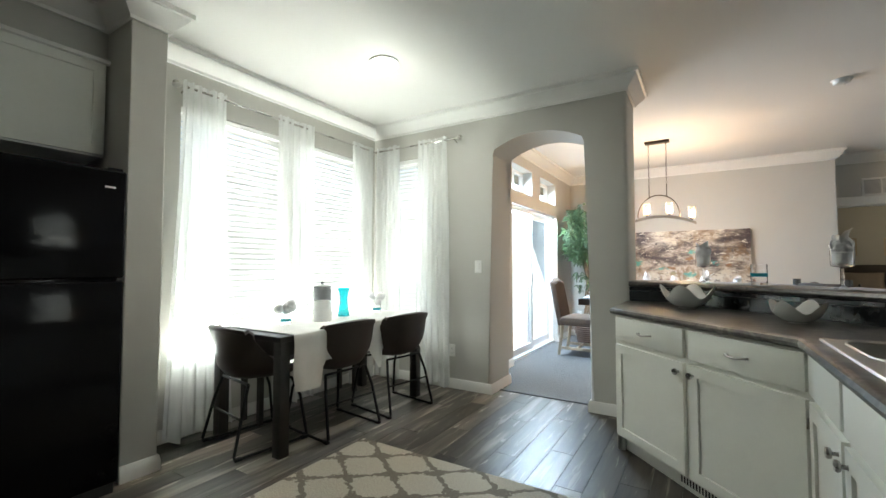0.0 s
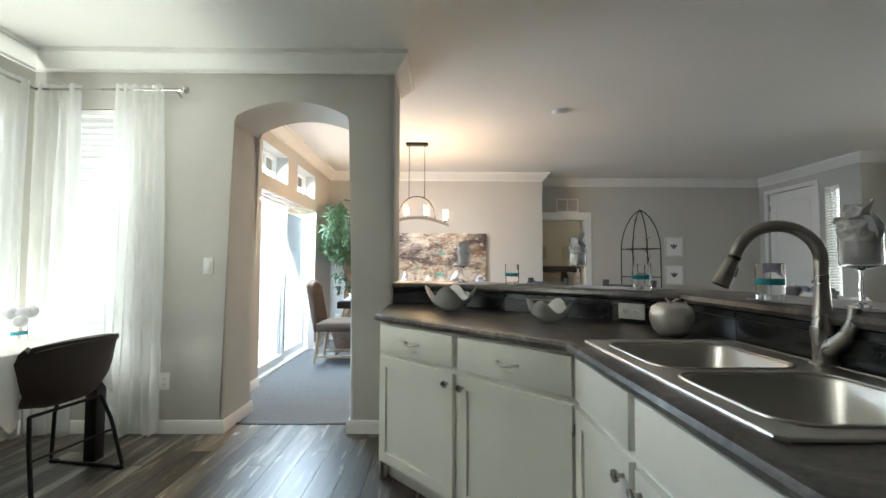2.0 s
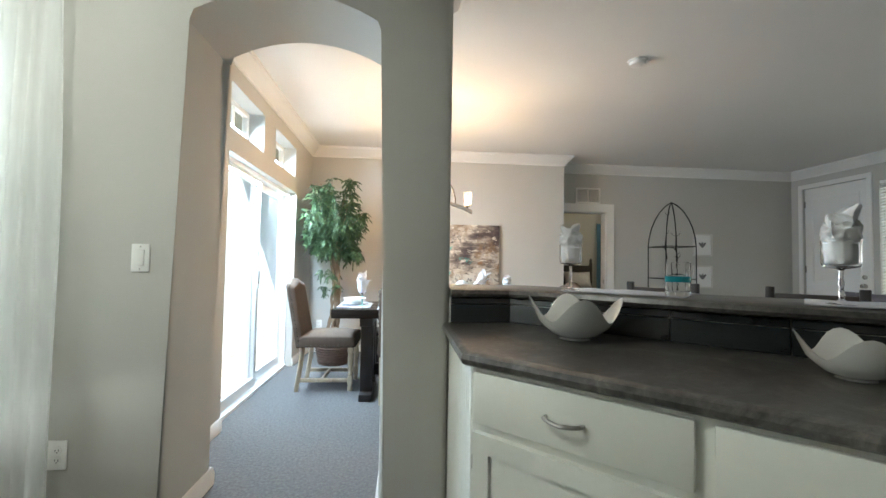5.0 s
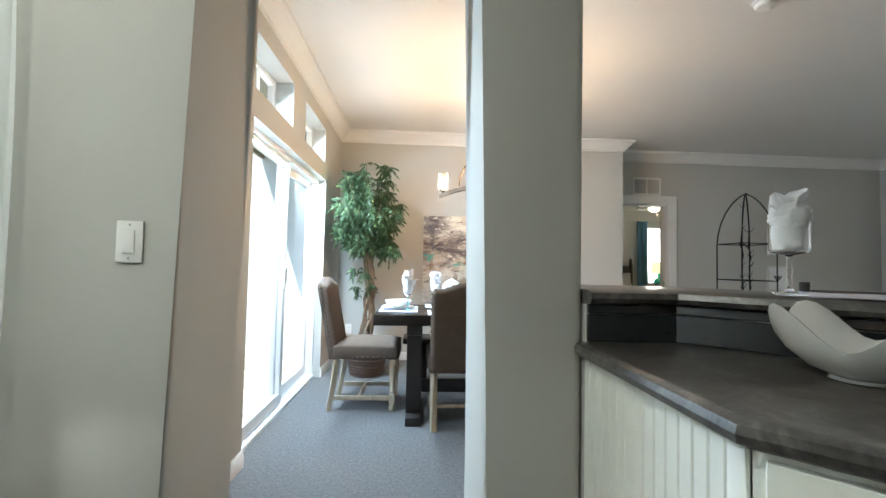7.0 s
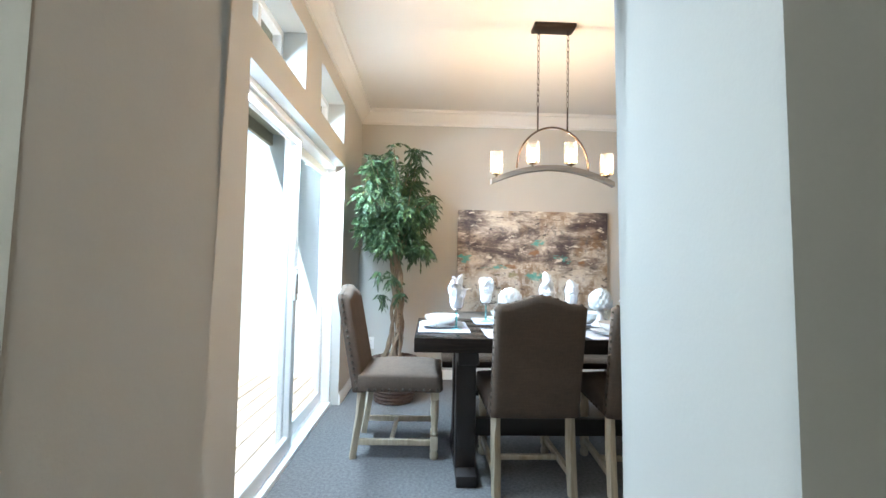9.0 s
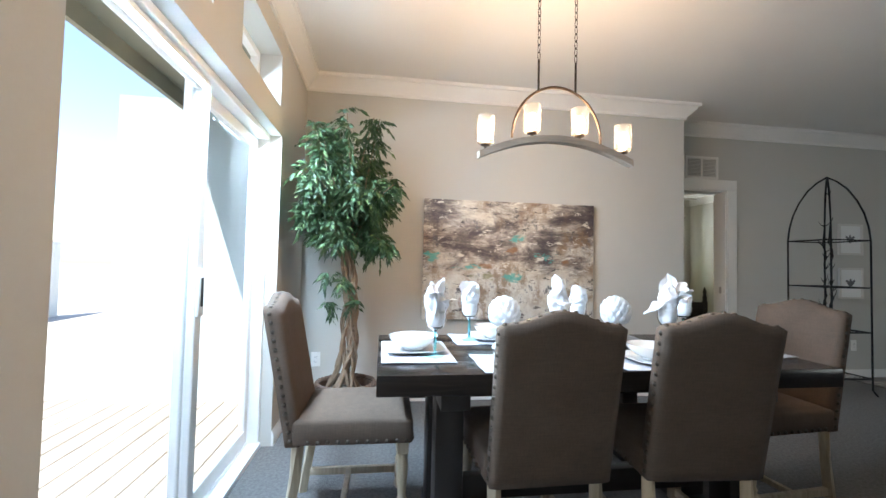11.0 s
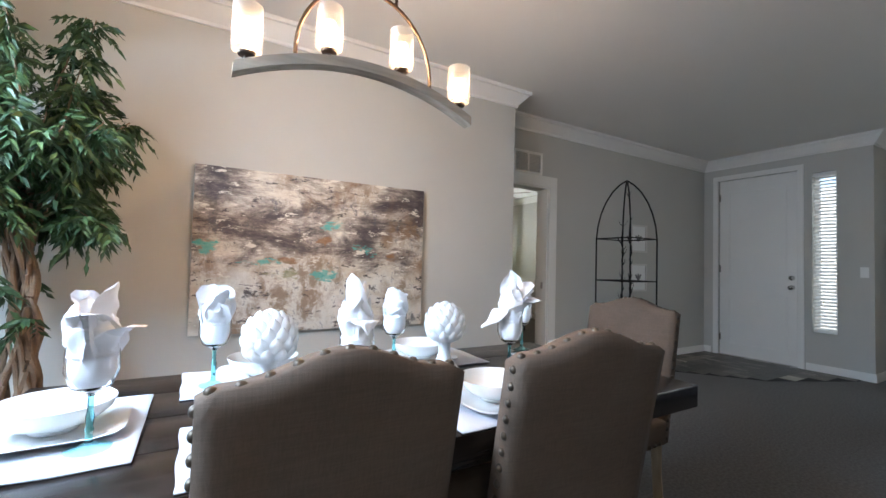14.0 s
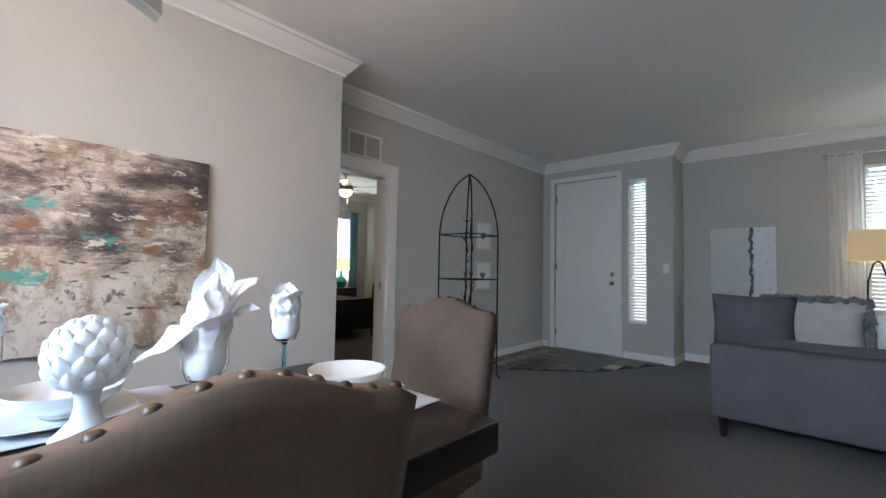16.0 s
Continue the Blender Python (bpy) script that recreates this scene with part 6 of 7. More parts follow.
def column(rnd, height, width):
    """The bunched cloth between the folds: a creased pillar that narrows to a soft tip."""
    b = bmesh.new()
    at, lean = rnd.uniform(0, 50), rnd.uniform(-0.15, 0.15)
    rows = []
    for j in range(22):
        t = j / 21
        r = width * (0.85 + 0.40 * math.sin(math.pi * (0.1 + 0.75 * t))) * (1 - 0.93 * t ** 3.2)
        row = []
        for i in range(44):
            a = 2 * math.pi * i / 44
            v = Vector((r * math.cos(a) + lean * height * t * t, r * math.sin(a), height * t))
            q = v * 30 + Vector((at, 0, at))
            row.append(b.verts.new(v * (1 - 0.35 * abs(noise.noise(q)) - 0.15 * abs(noise.noise(q * 2.2))) if 0 < t else v))
        rows.append(row)
    for p, q in zip(rows, rows[1:]):
        for i in range(44):
            b.faces.new((p[i], p[(i + 1) % 44], q[(i + 1) % 44], q[i]))
    b.faces.new(rows[-1])
    return b


def crumple(rnd, r, z0, z1, low=0.7):
    """The part of the napkin pushed down into the glass."""
    at = rnd.uniform(0, 30)
    b = lathe([(0.012, z0), (r * low, z0 + (z1 - z0) * 0.06), (r * 0.95, z0 + (z1 - z0) * 0.28), (r, z0 + (z1 - z0) * 0.5), (r * 0.97, z0 + (z1 - z0) * 0.75), (r * 0.9, z1), (r * 0.4, z1 + 0.005), (0, z1)], 36)
    for v in b.verts:
        k = 1 - 0.22 * abs(noise.noise(v.co * 45 + Vector((at, 0, 0))))
        v.co.x, v.co.y = v.co.x * k, v.co.y * k
    return b


# pointed folds of each way of folding: turn, length, half width, lean, curl
FOLDS = {
    "flame": ((20, 0.150, 0.050, 0.014, 0.05), (170, 0.145, 0.050, 0.004, 0.04), (270, 0.110, 0.048, 0.030, 0.22), (345, 0.090, 0.040, 0.075, 0.30)),
    "fan": ((205, 0.135, 0.034, 0.090, 1.15), (75, 0.185, 0.036, 0.030, 0.05), (15, 0.165, 0.050, 0.080, 0.15), (330, 0.130, 0.050, 0.085, 0.35)),
    "mitre": ((200, 0.160, 0.040, 0.004, 0.02), (325, 0.150, 0.038, 0.008, 0.02), (80, 0.145, 0.038, 0.010, 0.05), (275, 0.100, 0.036, 0.060, 0.75)),
    "crown": ((165, 0.105, 0.048, 0.050, 0.30), (40, 0.125, 0.034, 0.030, 0.05), (315, 0.130, 0.038, 0.022, 0.05)),
    "tuft": ((30, 0.120, 0.044, 0.010, 0.05), (150, 0.085, 0.044, 0.016, 0.10), (265, 0.100, 0.044, 0.012, 0.08)),
}


def goblet(m, label, group, seed, stem, h_stem, r, h_bowl, fold, straight=False):
    """A stemmed glass that holds a folded napkin."""
    rnd = random.Random(seed)
    c = thing("wine_glass", label, "glass", m, group)
    foot = lathe([(0.036, 0), (0.037, 0.002), (0.02, 0.006), (0.007, 0.014), (0.0055, h_stem * 0.3), (0.0075, h_stem * 0.36), (0.0055, h_stem * 0.42), (0.0075, h_stem * 0.6), (0.005, h_stem * 0.7), (0.0055, h_stem - 0.004), (0.010, h_stem)], 24)
    part("stem", foot, stem, c, "stem and foot of the glass").visible_shadow = False
    z = h_stem
    side = ((0.92, 0.06), (1.0, 0.16), (1.0, 0.6), (1.0, 1.0)) if straight else ((0.75, 0.14), (1.0, 0.42), (0.97, 0.8), (0.9, 1.0))
    outer = [(0.010, z)] + [(r * k, z + h_bowl * q) for k, q in side]
    inner = [(r * k - 0.0016, z + h_bowl * q + (0.003 if q < 0.5 else 0)) for k, q in side[::-1]] + [(0, z + 0.006)]
    part("bowl", lathe(outer + inner, 32), GLASS, c).visible_shadow = False
    top = z + h_bowl * 0.9
    n = part("napkin", crumple(rnd, r * 0.90, z + 0.010, top, 0.92 if straight else 0.6), NAPKIN, c, "white linen napkin stuffed in the glass", sharp=80)
    tall = max(f[1] for f in FOLDS[fold])
    part("napkin_core", column(rnd, tall * 0.80, r * 0.95), NAPKIN, n, m=pose(0, 0, top - 0.02), sharp=80)
    for turn, length, width, out, curl in FOLDS[fold]:
        part("napkin_fold", petal(rnd, radians(turn + rnd.uniform(-12, 12)), r * 0.42, length, width, out, curl), NAPKIN, n, m=pose(0, 0, top - 0.025), sharp=80)
    return c


def placemat(m, label, group, w=0.44, d=0.29):
    b = box(-w / 2, w / 2, -d / 2, d / 2, 0, 0.004, 0.0015, 1)
    bmesh.ops.subdivide_edges(b, edges=[e for e in b.edges if e.calc_length() > 0.1], cuts=10, use_grid_fill=True)
    for v in b.verts:
        v.co.z += 0.0012 * (1 + math.sin(v.co.x * 31 + v.co.y * 17))
        v.co.x += 0.002 * math.sin(v.co.y * 43)
    return tagged(link("placemat", b, MAT_W, m=m, sharp=60), label, "placemat", group)


CL = "clear stemmed glass with a white napkin on the bar"
for s, w in ((0.42, 0.14), (1.20, 0.14)):
    placemat(on_bar(s + 0.05, w, 1.0735), "pale woven placemat on the bar", "placemats on the bar", 0.46, 0.30)
placemat(pose(1.10, 2.58, 1.0735, 0, 0, 90), "pale woven placemat on the bar", "placemats on the bar", 0.46, 0.30)
tu = tumbler(on_bar(0.672, 0.05, 1.0785), "clear glass tumbler with teal band on the bar")
copy_thing(tu, on_bar(1.437, 0.06, 1.0785))
copy_thing(tu, pose(0.985, 2.745, 1.0785))
for i, (m, fold) in enumerate(((on_bar(0.265, 0.05, 1.0785), "tuft"), (on_bar(1.104, 0.06, 1.0785), "tuft"), (pose(1.01, 2.46, 1.0785), "crown"))):
    goblet(m, CL, "napkin glasses on the bar", 20 + i, GLASS, 0.105, 0.046, 0.105, fold, True)


# ---- bar stools ----
def stool(m):
    c = thing("bar_stool", "dark wooden bar stool with low back behind the bar", "stool", m, "bar stools")
    part("seat", box(-0.19, 0.19, -0.18, 0.18, 0.70, 0.76, 0.02, 3), LEATHER, c)
    for x in (-0.16, 0.16):
        part("back_post", box(x - 0.018, x + 0.018, -0.20, -0.165, 0.0, 1.10, 0.004), BLACK_WOOD, c)
        part("front_leg", box(x - 0.018, x + 0.018, 0.13, 0.165, 0.0, 0.70, 0.004), BLACK_WOOD, c)
        part("side_rung", box(x - 0.01, x + 0.01, -0.165, 0.13, 0.28, 0.31), BLACK_WOOD, c)
    part("back_rail", box(-0.142, 0.142, -0.197, -0.168, 0.98, 1.07, 0.006), LEATHER, c)
    part("foot_rung", box(-0.142, 0.142, 0.138, 0.158, 0.22, 0.25), BLACK_WOOD, c)
    return c


st = stool(pose(0.60, 4.52, 0, 0, 0, 136))
copy_thing(st, pose(1.03, 4.07, 0, 0, 0, 134))

# ---- dining table settings ----
TT = 0.79


def square_plate():
    b = bmesh.new()
    rings = []
    for r, z, k in ((0.08, 0.0, 0.5), (0.095, 0.004, 0.6), (0.126, 0.016, 0.75), (0.1275, 0.0175, 0.75), (0.124, 0.018, 0.75), (0.094, 0.0065, 0.6), (0.055, 0.005, 0.4)):
        ring = []
        for i in range(40):
            a = 2 * math.pi * i / 40
            s = (abs(math.cos(a)) ** 5 + abs(math.sin(a)) ** 5) ** -0.2
            ring.append(b.verts.new((r * (1 + (s - 1) * k * 1.3) * math.cos(a), r * (1 + (s - 1) * k * 1.3) * math.sin(a), z)))
        rings.append(ring)
    for p, q in zip(rings, rings[1:]):
        for i in range(40):
            b.faces.new((p[i], p[(i + 1) % 40], q[(i + 1) % 40], q[i]))
    b.faces.new(rings[0][::-1]), b.faces.new(rings[-1])
    return b


plate0 = tagged(link("dinner_plate", square_plate(), PORCELAIN, m=pose(-1.125, 6.41, TT + 0.0065, 0, 0, 3)), "square white porcelain plate on a placemat", "plate", "square dinner plates")
bowl0 = tagged(link("soup_bowl", lathe([(0.04, 0), (0.042, 0.002), (0.045, 0.008), (0.074, 0.02), (0.098, 0.042), (0.104, 0.058), (0.1035, 0.0595), (0.101, 0.058), (0.094, 0.043), (0.066, 0.022), (0, 0.014)], 44), PORCELAIN, m=pose(-1.125, 6.41, TT + 0.0125)), "round white porcelain bowl on a plate", "bowl", "soup bowls")
for x, y, a in ((-0.69, 6.17, 0), (-0.165, 6.175, 2), (-0.69, 6.69, 1), (-0.125, 6.71, -2), (0.42, 6.435, 4)):
    copy_thing(plate0, pose(x, y, TT + 0.0065, 0, 0, a))
    copy_thing(bowl0, pose(x, y, TT + 0.0125))
for x, y, a in ((-1.115, 6.41, 90), (-0.68, 6.182, 0), (-0.145, 6.182, 1), (-0.69, 6.685, 0), (-0.115, 6.71, -1), (0.415, 6.435, 91)):
    placemat(pose(x, y, TT + 0.0005, 0, 0, a), "pale blue-white woven placemat on the dining table", "placemats on the dining table")
AQ = "aqua-stemmed goblet holding a white folded napkin"
for i, (x, y, turn, fold) in enumerate(((-1.047, 6.285, 0, "flame"), (-0.83, 6.65, 70, "tuft"), (-0.27, 6.63, 200, "tuft"), (0.37, 6.69, 30, "tuft"), (0.04, 6.37, -15, "fan"), (-0.53, 6.27, 10, "mitre"))):
    goblet(pose(x, y, TT + 0.0055, 0, 0, turn), AQ, "napkin goblets on the dining table", 40 + i, AQUA_STEM, 0.105, 0.043, 0.105, fold)


def artichoke(m, label):
    c = thing("artichoke_ornament", label, "ornament", m, "artichoke ornaments")
    part("pedestal", lathe([(0.055, 0), (0.056, 0.006), (0.045, 0.018), (0.026, 0.04), (0.020, 0.065), (0.022, 0.09), (0.032, 0.106)], 32), MATTE_WHITE, c)
    part("core", lathe([(0.028, 0.103), (0.053, 0.122), (0.060, 0.158), (0.053, 0.195), (0.028, 0.218), (0, 0.223)], 24), MATTE_WHITE, c)
    b = bmesh.new()
    rows = []
    for j in range(7):
        t = j / 6
        w = 0.019 * math.sin(math.pi * (0.18 + 0.80 * t)) ** 0.8
        rows.append([b.verts.new((u * w, -0.004 - 0.011 * math.sin(math.pi * t * 0.8) * (1 - 0.75 * u * u), 0.046 * t - 0.012)) for u in (-1, -0.5, 0, 0.5, 1)])
    for p, q in zip(rows, rows[1:]):
        for i in range(4):
            b.faces.new((p[i], p[i + 1], q[i + 1], q[i]))
    thick(b, 0.004)
    first = None
    for k, (z, r, n, tilt) in enumerate(((0.117, 0.047, 11, 28), (0.142, 0.056, 12, 14), (0.166, 0.057, 12, 0), (0.186, 0.051, 10, -16), (0.203, 0.039, 8, -34), (0.214, 0.022, 5, -52))):
        for i in range(n):
            a = 360 / n * (i + 0.5 * (k % 2))
            m2 = pose(0, 0, z, 0, 0, a) @ pose(0, -r, 0, tilt, 0, 0)
            if first is None:
                first = part("petal", b, MATTE_WHITE, c, sharp=60)
                first.matrix_basis = m2
            else:
                again("petal", first, c, m2)
    return c


at = artichoke(pose(-0.11, 6.55, TT), "white ceramic artichoke on a pedestal on the dining table")
copy_thing(at, pose(-0.705, 6.47, TT + 0.0, 0, 0, 20))

# ---- breakfast table settings ----
NT = 0.7555
for x, y in ((-2.60, 2.82), (-2.56, 3.79)):
    c = thing("flower_glass", "glass with teal band holding white blossoms", "vase", pose(x, y, NT), "flower glasses")
    part("glass", lathe([(0.035, 0), (0.037, 0.003), (0.036, 0.085), (0.034, 0.085), (0.033, 0.012), (0, 0.01)], 28), GLASS, c).visible_shadow = False
    part("teal_band", lathe([(0.0372, 0.03), (0.0378, 0.032), (0.0376, 0.048), (0.037, 0.05)], 28), TEAL_BAND, c, "teal band")
    rnd = random.Random(int(y * 100))
    for k in range(6):
        fb = bmesh.new()
        bmesh.ops.create_icosphere(fb, subdivisions=3, radius=0.034)
        for v in fb.verts:
            v.co *= 1 + 0.16 * noise.noise(v.co * 70 + Vector((k, 0, 0)))
        part("blossom", fb, NAPKIN, c, "white blossom", pose(rnd.uniform(-0.045, 0.045), rnd.uniform(-0.045, 0.045), 0.10 + rnd.uniform(0, 0.06)), sharp=80)
jug = thing("water_jug", "white ceramic jug with a handle on the breakfast table", "jug", pose(-2.55, 3.12, NT))
part("body", lathe([(0.06, 0), (0.072, 0.006), (0.078, 0.06), (0.076, 0.12), (0.066, 0.15), (0.064, 0.165), (0.06, 0.165), (0.06, 0.15), (0.07, 0.11), (0.06, 0.02), (0, 0.015)], 36), PORCELAIN, jug)
part("handle", tube([(-0.03, -0.055, 0.15), (-0.05, -0.10, 0.145), (-0.055, -0.115, 0.10), (-0.045, -0.095, 0.06), (-0.03, -0.06, 0.055)], 0.008, 10), PORCELAIN, jug)
can = thing("ribbed_canister", "grey ribbed ceramic canister with a knob lid behind the jug", "canister", pose(-2.66, 3.22, NT))
RIB = mat("grey_ribbed_glaze", (0.30, 0.31, 0.31), 0.4, vary=0.1)
ribs = [(0.07, 0.0)]
for k in range(14):
    ribs += [(0.074, 0.006 + k * 0.018), (0.069, 0.015 + k * 0.018)]
part("body", lathe(ribs + [(0.07, 0.262), (0, 0.262)], 36), RIB, can, sharp=80)
part("lid", lathe([(0.072, 0.262), (0.073, 0.27), (0.05, 0.28), (0.012, 0.284), (0.011, 0.298), (0.016, 0.306), (0, 0.311)], 30), RIB, can)
vase = tagged(link("glass_vase", lathe([(0.045, 0), (0.05, 0.004), (0.047, 0.03), (0.036, 0.12), (0.034, 0.16), (0.038, 0.20), (0.052, 0.245), (0.049, 0.246), (0.035, 0.20), (0.031, 0.16), (0.033, 0.12), (0.043, 0.03), (0.04, 0.01), (0, 0.008)], 10), TEAL_GLASS, m=pose(-2.625, 3.43, NT), smooth=False), "turquoise faceted glass vase on the breakfast table", "vase")
vase.visible_shadow = False

# ---- shelf and pictures by the bedroom door ----
eg = thing("garden_etagere", "black iron gothic-arched étagère with wire shelves", "shelf", pose(3.19, 8.24, 0))
legs = (Vector((-0.225, 0.215, 0)), Vector((0.225, -0.215, 0)), Vector((-0.225, -0.215, 0)), Vector((0.225, 0.215, 0)))
for p in legs:
    pts = [(p.x * 1.08, p.y * 1.15, 0.0), (p.x * 1.01, p.y, 0.05), (p.x, p.y, 0.2), (p.x, p.y, 1.49)]
    pts += [(p.x * k, p.y * k, z) for k, z in ((0.96, 1.62), (0.86, 1.76), (0.70, 1.89), (0.48, 2.01), (0.24, 2.09), (0, 2.14))]
    part("post", tube(pts, 0.0085, 8), BLACK_METAL, eg)
for z in (0.16, 0.60, 1.03, 1.49):
    ring = [legs[0], legs[2], legs[1], legs[3]]
    part("shelf_ring", tube([(v.x, v.y, z) for v in ring], 0.007, 6, closed=True), BLACK_METAL, eg)
    if z < 1.2:
        for k in range(1, 8):
            x = -0.225 + 0.45 * k / 8
            part("shelf_wire", tube([(x, -0.215, z), (x, 0.215, z)], 0.0025, 5), BLACK_METAL, eg)
rnd = random.Random(8)
for p in (legs[2], legs[3]):
    pts = [(p.x + 0.012 * math.sin(k * 1.3), p.y + 0.012 * math.cos(k * 1.9), 0.6 + k * 0.066) for k in range(14)]
    pts += [(p.x * q, p.y * q, z) for q, z in ((0.92, 1.66), (0.80, 1.80), (0.62, 1.93))]
    tw = part("vine_twig", tube(pts, 0.010, 7, taper=0.6), BLACK_METAL, eg, "cast iron vine")
    for k in range(22):
        q = Vector(pts[rnd.randrange(17)])
        d = Vector((rnd.choice((-1, 1)) * rnd.uniform(0.5, 1), rnd.uniform(-0.2, 0.2), rnd.uniform(0.3, 1))).normalized() * rnd.uniform(0.04, 0.09)
        part("thorn", tube([q, q + d * 0.6, q + d + Vector((0, 0, 0.02))], 0.0055, 5, taper=0.3), BLACK_METAL, tw)
FRAME_W = mat("pale_picture_frame", (0.62, 0.60, 0.57), 0.5, vary=0.05)
PAPER = mat("white_picture_mount", (0.78, 0.78, 0.77), 0.6, vary=0.02)
INK = mat("grey_print", (0.16, 0.16, 0.17), 0.7, vary=0.4, scale=20)
for z in (1.55, 1.055):
    c = thing("framed_picture", "small pale framed print of a grey sprig", "picture", pose(3.965, 8.64, z), "framed prints by the shelf")
    part("frame", holed("y", -0.022, 0, -0.16, 0.16, -0.175, 0.175, [(-0.138, 0.138, -0.153, 0.153)]), FRAME_W, c, smooth=False)
    part("mount", box(-0.138, 0.138, -0.008, -0.002, -0.153, 0.153), PAPER, c)
    for k in range(7):
        part("print_mark", box(-0.012, 0.012, -0.0092, -0.0078, -0.03, 0.03, 0.0005, 1), INK, c, m=pose(0.018 * (k - 3) * 0.6, 0, 0.02 * math.cos(k * 2.1), 0, 22 * (k - 3), 0))

# ---- bedroom ----
bed = thing("bed", "dark four-poster style bed with dark brown cover", "bed")
COVER = mat("dark_brown_bedcover", (0.07, 0.06, 0.06), 0.9, vary=0.2, grain=120, bump=0.4)
part("mattress", box(2.50, 4.16, 11.15, 13.05, 0.30, 0.62, 0.06, 3), COVER, bed)
for lx in (2.42, 4.21):
    part("side_rail", box(lx - 0.02, lx + 0.02, 11.15, 13.08, 0.14, 0.42), BLACK_WOOD, bed)
part("footboard", box(2.47, 4.17, 11.06, 11.12, 0.12, 0.62, 0.01), BLACK_WOOD, bed)
part("headboard", box(2.47, 4.17, 13.09, 13.15, 0.12, 1.22, 0.02), BLACK_WOOD, bed)
for lx in (2.42, 4.21):
    for ly in (11.09, 13.12):
        part("post", lathe([(0.04, 0), (0.045, 0.1), (0.045, 0.62), (0.03, 0.66), (0.038, 0.70), (0.022, 0.74), (0.032, 0.79), (0.012, 0.86), (0, 0.88)] if ly < 12 else [(0.04, 0), (0.045, 1.25), (0.03, 1.3), (0.035, 1.36), (0, 1.42)], 16, (lx, ly, 0)), BLACK_WOOD, bed)
TAN = mat("tan_pillow_fabric", (0.28, 0.24, 0.20), 0.95, vary=0.1)
for x, mt in ((2.88, TAN), (3.75, FUR)):
    tagged(link("bed_pillow", pillow(0.7, 0.46, 0.2), mt, m=pose(x, 12.86, 0.84, -20, 0, 0), sharp=80), "pillow propped against the headboard", "pillow", "bed pillows")
for x in (2.75, 3.45):
    c = thing("framed_picture", "small framed picture above the bed", "picture", pose(x, 13.2, 1.60), "framed pictures over the bed")
    part("frame", holed("y", -0.02, 0, -0.14, 0.14, -0.19, 0.19, [(-0.115, 0.115, -0.165, 0.165)]), LEG_WOOD, c, smooth=False)
    part("mount", box(-0.115, 0.115, -0.008, -0.002, -0.165, 0.165), FILTER, c)
ns = thing("nightstand", "dark nightstand beside the bed", "nightstand")
part("body", box(4.55, 5.05, 12.70, 13.05, 0.10, 0.70, 0.006), BLACK_WOOD, ns)
for z in (0.18, 0.43):
    d = part("drawer", box(4.57, 5.03, 12.685, 12.70, z, z + 0.19, 0.003), BLACK_WOOD, ns)
    part("knob", lathe([(0.012, 0), (0.014, 0.012), (0, 0.016)], 12), NICKEL, d, m=pose(4.80, 12.685, z + 0.095, 90, 0, 0))
part("foot", box(4.57, 5.03, 12.72, 13.03, 0.0, 0.10), BLACK_WOOD, ns)
bl = thing("bedside_lamp", "turquoise glass bedside lamp with pale yellow shade", "lamp", pose(4.80, 12.92, 0.70))
part("base", lathe([(0.06, 0), (0.10, 0.05), (0.12, 0.12), (0.09, 0.2), (0.03, 0.25), (0.02, 0.40)], 24), TEAL_BAND, bl, "turquoise rounded lamp base")
part("shade", lathe([(0.17, 0.36), (0.15, 0.62), (0.147, 0.62), (0.167, 0.36)], 32), glow("pale_yellow_shade", (0.70, 0.62, 0.28), 0.45), bl)
curtain("blue curtain at the bedroom window", (4.36, 13.10), (4.63, 13.10), 0.02, 2.32, 4, 0.03, 1.0, "bedroom curtains", BLUE_CURTAIN, "blue_curtain", 10)
curtain("blue curtain at the bedroom window", (5.12, 13.10), (5.33, 13.10), 0.02, 2.32, 5, 0.03, 1.0, "bedroom curtains", BLUE_CURTAIN, "blue_curtain", 9)
rod("thin metal curtain rod over the bedroom window", (4.34, 13.10), (5.38, 13.10), 2.32, (0, 0.09), (((5.38, 13.10), 1),))
fan = thing("ceiling_fan", "brown bladed ceiling fan with lit glass bowl", "ceiling fan", pose(3.87, 11.5, CZ + 0.06))
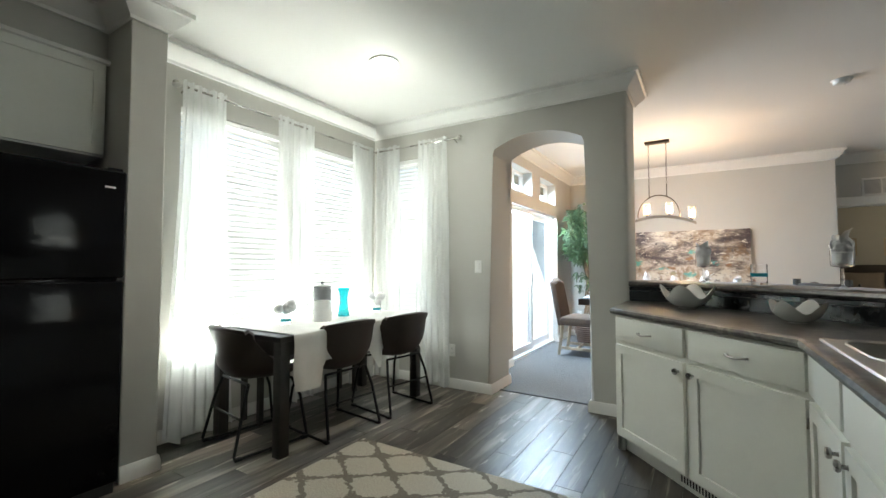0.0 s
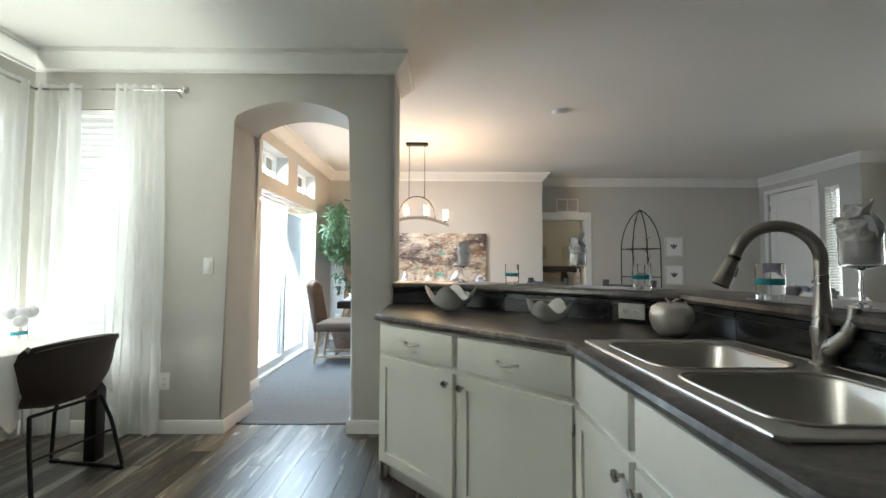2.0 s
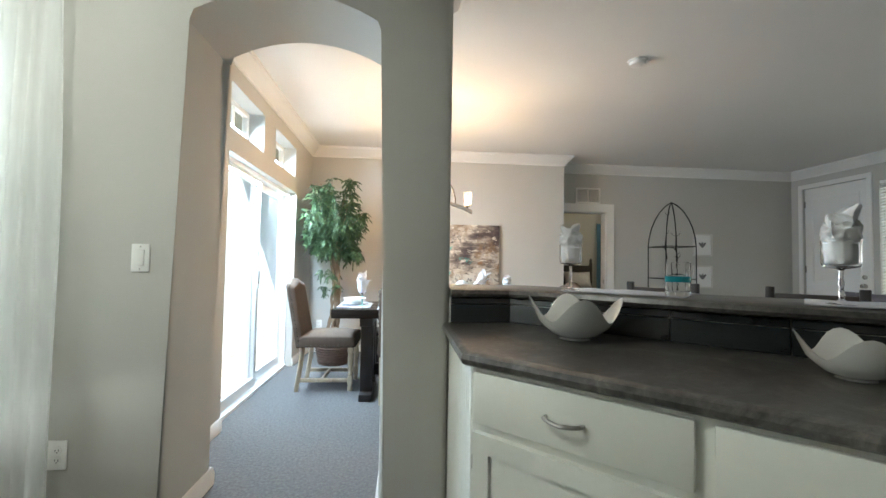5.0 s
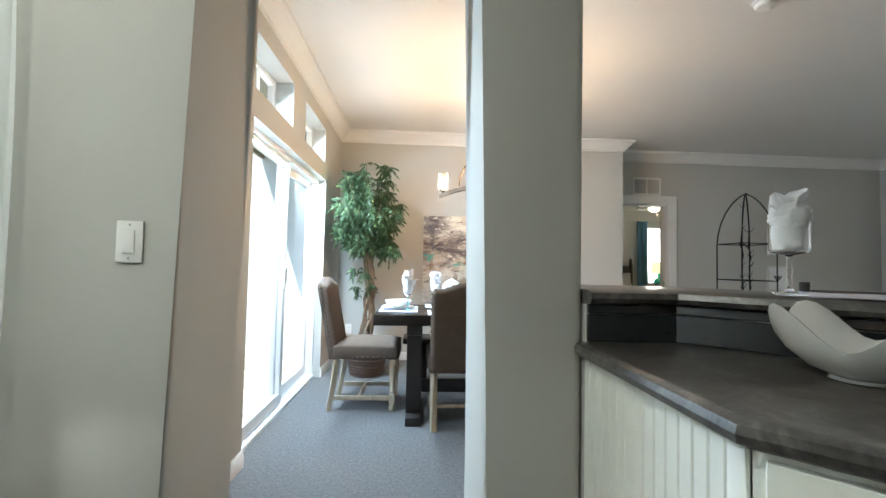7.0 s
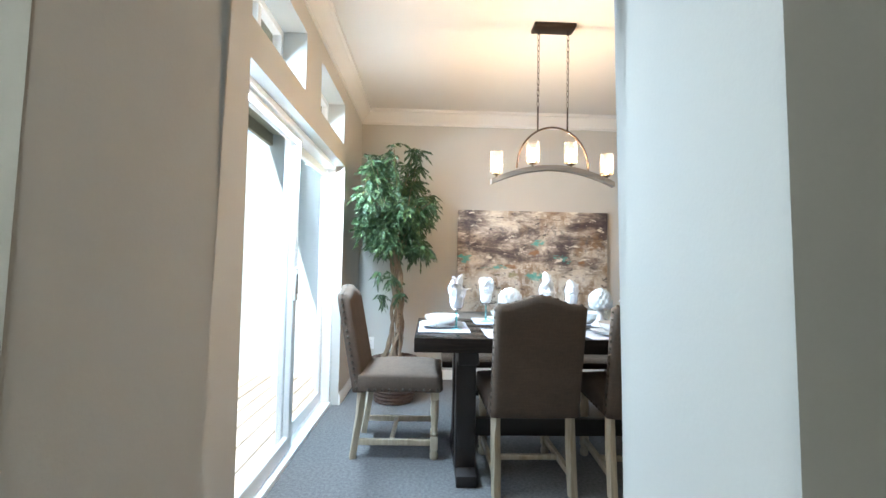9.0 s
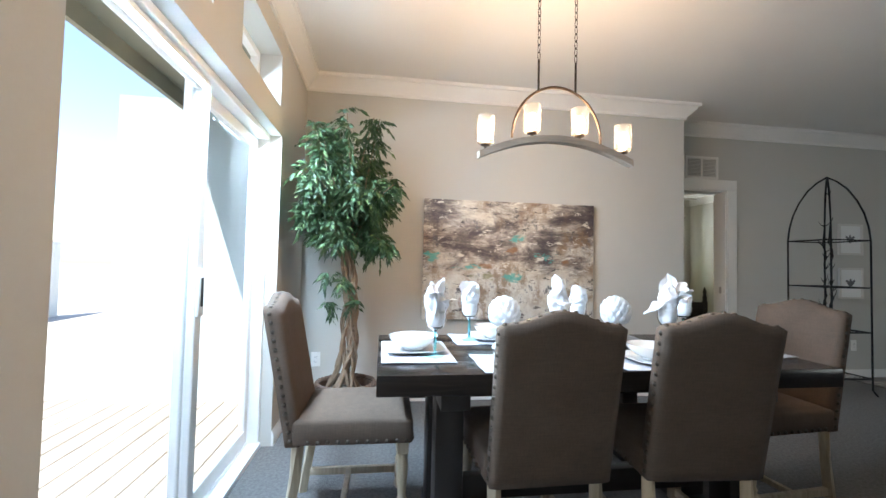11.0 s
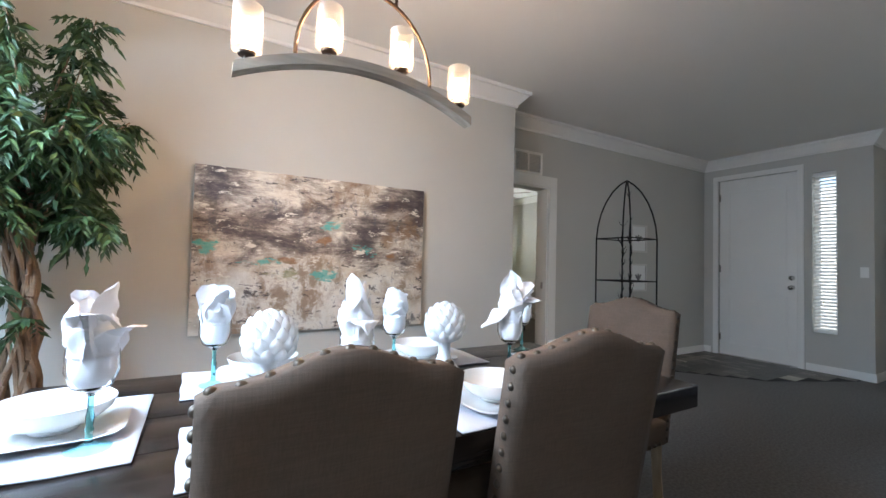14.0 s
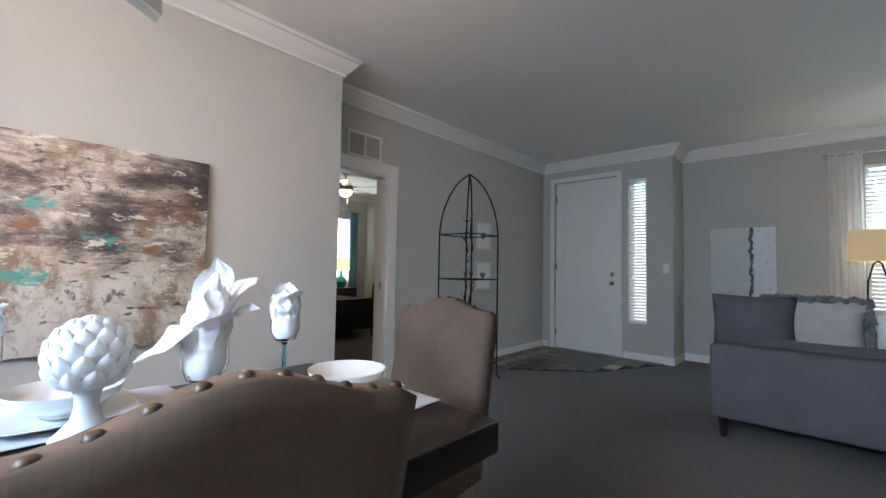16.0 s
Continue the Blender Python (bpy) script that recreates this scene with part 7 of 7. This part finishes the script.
part("canopy", lathe([(0.03, -0.12), (0.07, -0.09), (0.075, -0.06)], 24), NICKEL, fan)
part("downrod", tube([(0, 0, -0.10), (0, 0, -0.25)], 0.012, 8), NICKEL, fan)
part("motor", lathe([(0.05, -0.38), (0.11, -0.36), (0.13, -0.30), (0.10, -0.25), (0.03, -0.24)], 28), NICKEL, fan)
part("light_bowl", lathe([(0, -0.47), (0.06, -0.46), (0.11, -0.42), (0.12, -0.38)], 28), FAN_DOME, fan, "lit frosted bowl")
BLADE = wood("fan_blade_wood", (0.12, 0.07, 0.04), (0.20, 0.13, 0.08), (0.3, 0.2, 0.13), axis=0, rough=0.4, rand=0.05)
for k in range(5):
    part("blade", box(0.16, 0.64, -0.065, 0.065, -0.315, -0.307, 0.003, 1), BLADE, fan, m=pose(0, 0, 0, 0, 0, 72 * k + 12) @ pose(0, 0, 0, 8, 0, 0))
    part("blade_arm", box(0.10, 0.20, -0.02, 0.02, -0.306, -0.298), NICKEL, fan, m=pose(0, 0, 0, 0, 0, 72 * k + 12))
for s in (-1, 1):
    part("pull_chain", tube([(s * 0.05, 0, -0.42), (s * 0.05, 0, -0.68)], 0.003, 5), NICKEL, fan)

# ---- plank floor of the kitchen ----
floor = thing("floor_planks", "weathered grey wood-look vinyl planks", "floor", kind="structure")
rnd = random.Random(5)
meshes = {}
col = 0
x = -3.09
while x < 1.0:
    y = -2.6 - (0.0, 0.42, 0.83, 0.21, 0.64)[col % 5]
    while y < 4.54:
        y0, y1 = max(-2.6, y), min(4.54, y + 1.22)
        ln = round(y1 - y0, 3)
        if ln > 0.02 and not (x < -2.85 and y1 < 1.0):
            if ln not in meshes:
                ob = part("plank", box(-0.0745, 0.0745, -ln / 2 + 0.0007, ln / 2 - 0.0007, -0.03, 0.0, 0.0012, 1), PLANK, floor, smooth=False)
                meshes[ln] = ob
                ob.matrix_basis = pose(x + 0.075, (y0 + y1) / 2, 0)
            else:
                again("plank", meshes[ln], floor, pose(x + 0.075, (y0 + y1) / 2, 0))
        y += 1.22
    x += 0.15
    col += 1
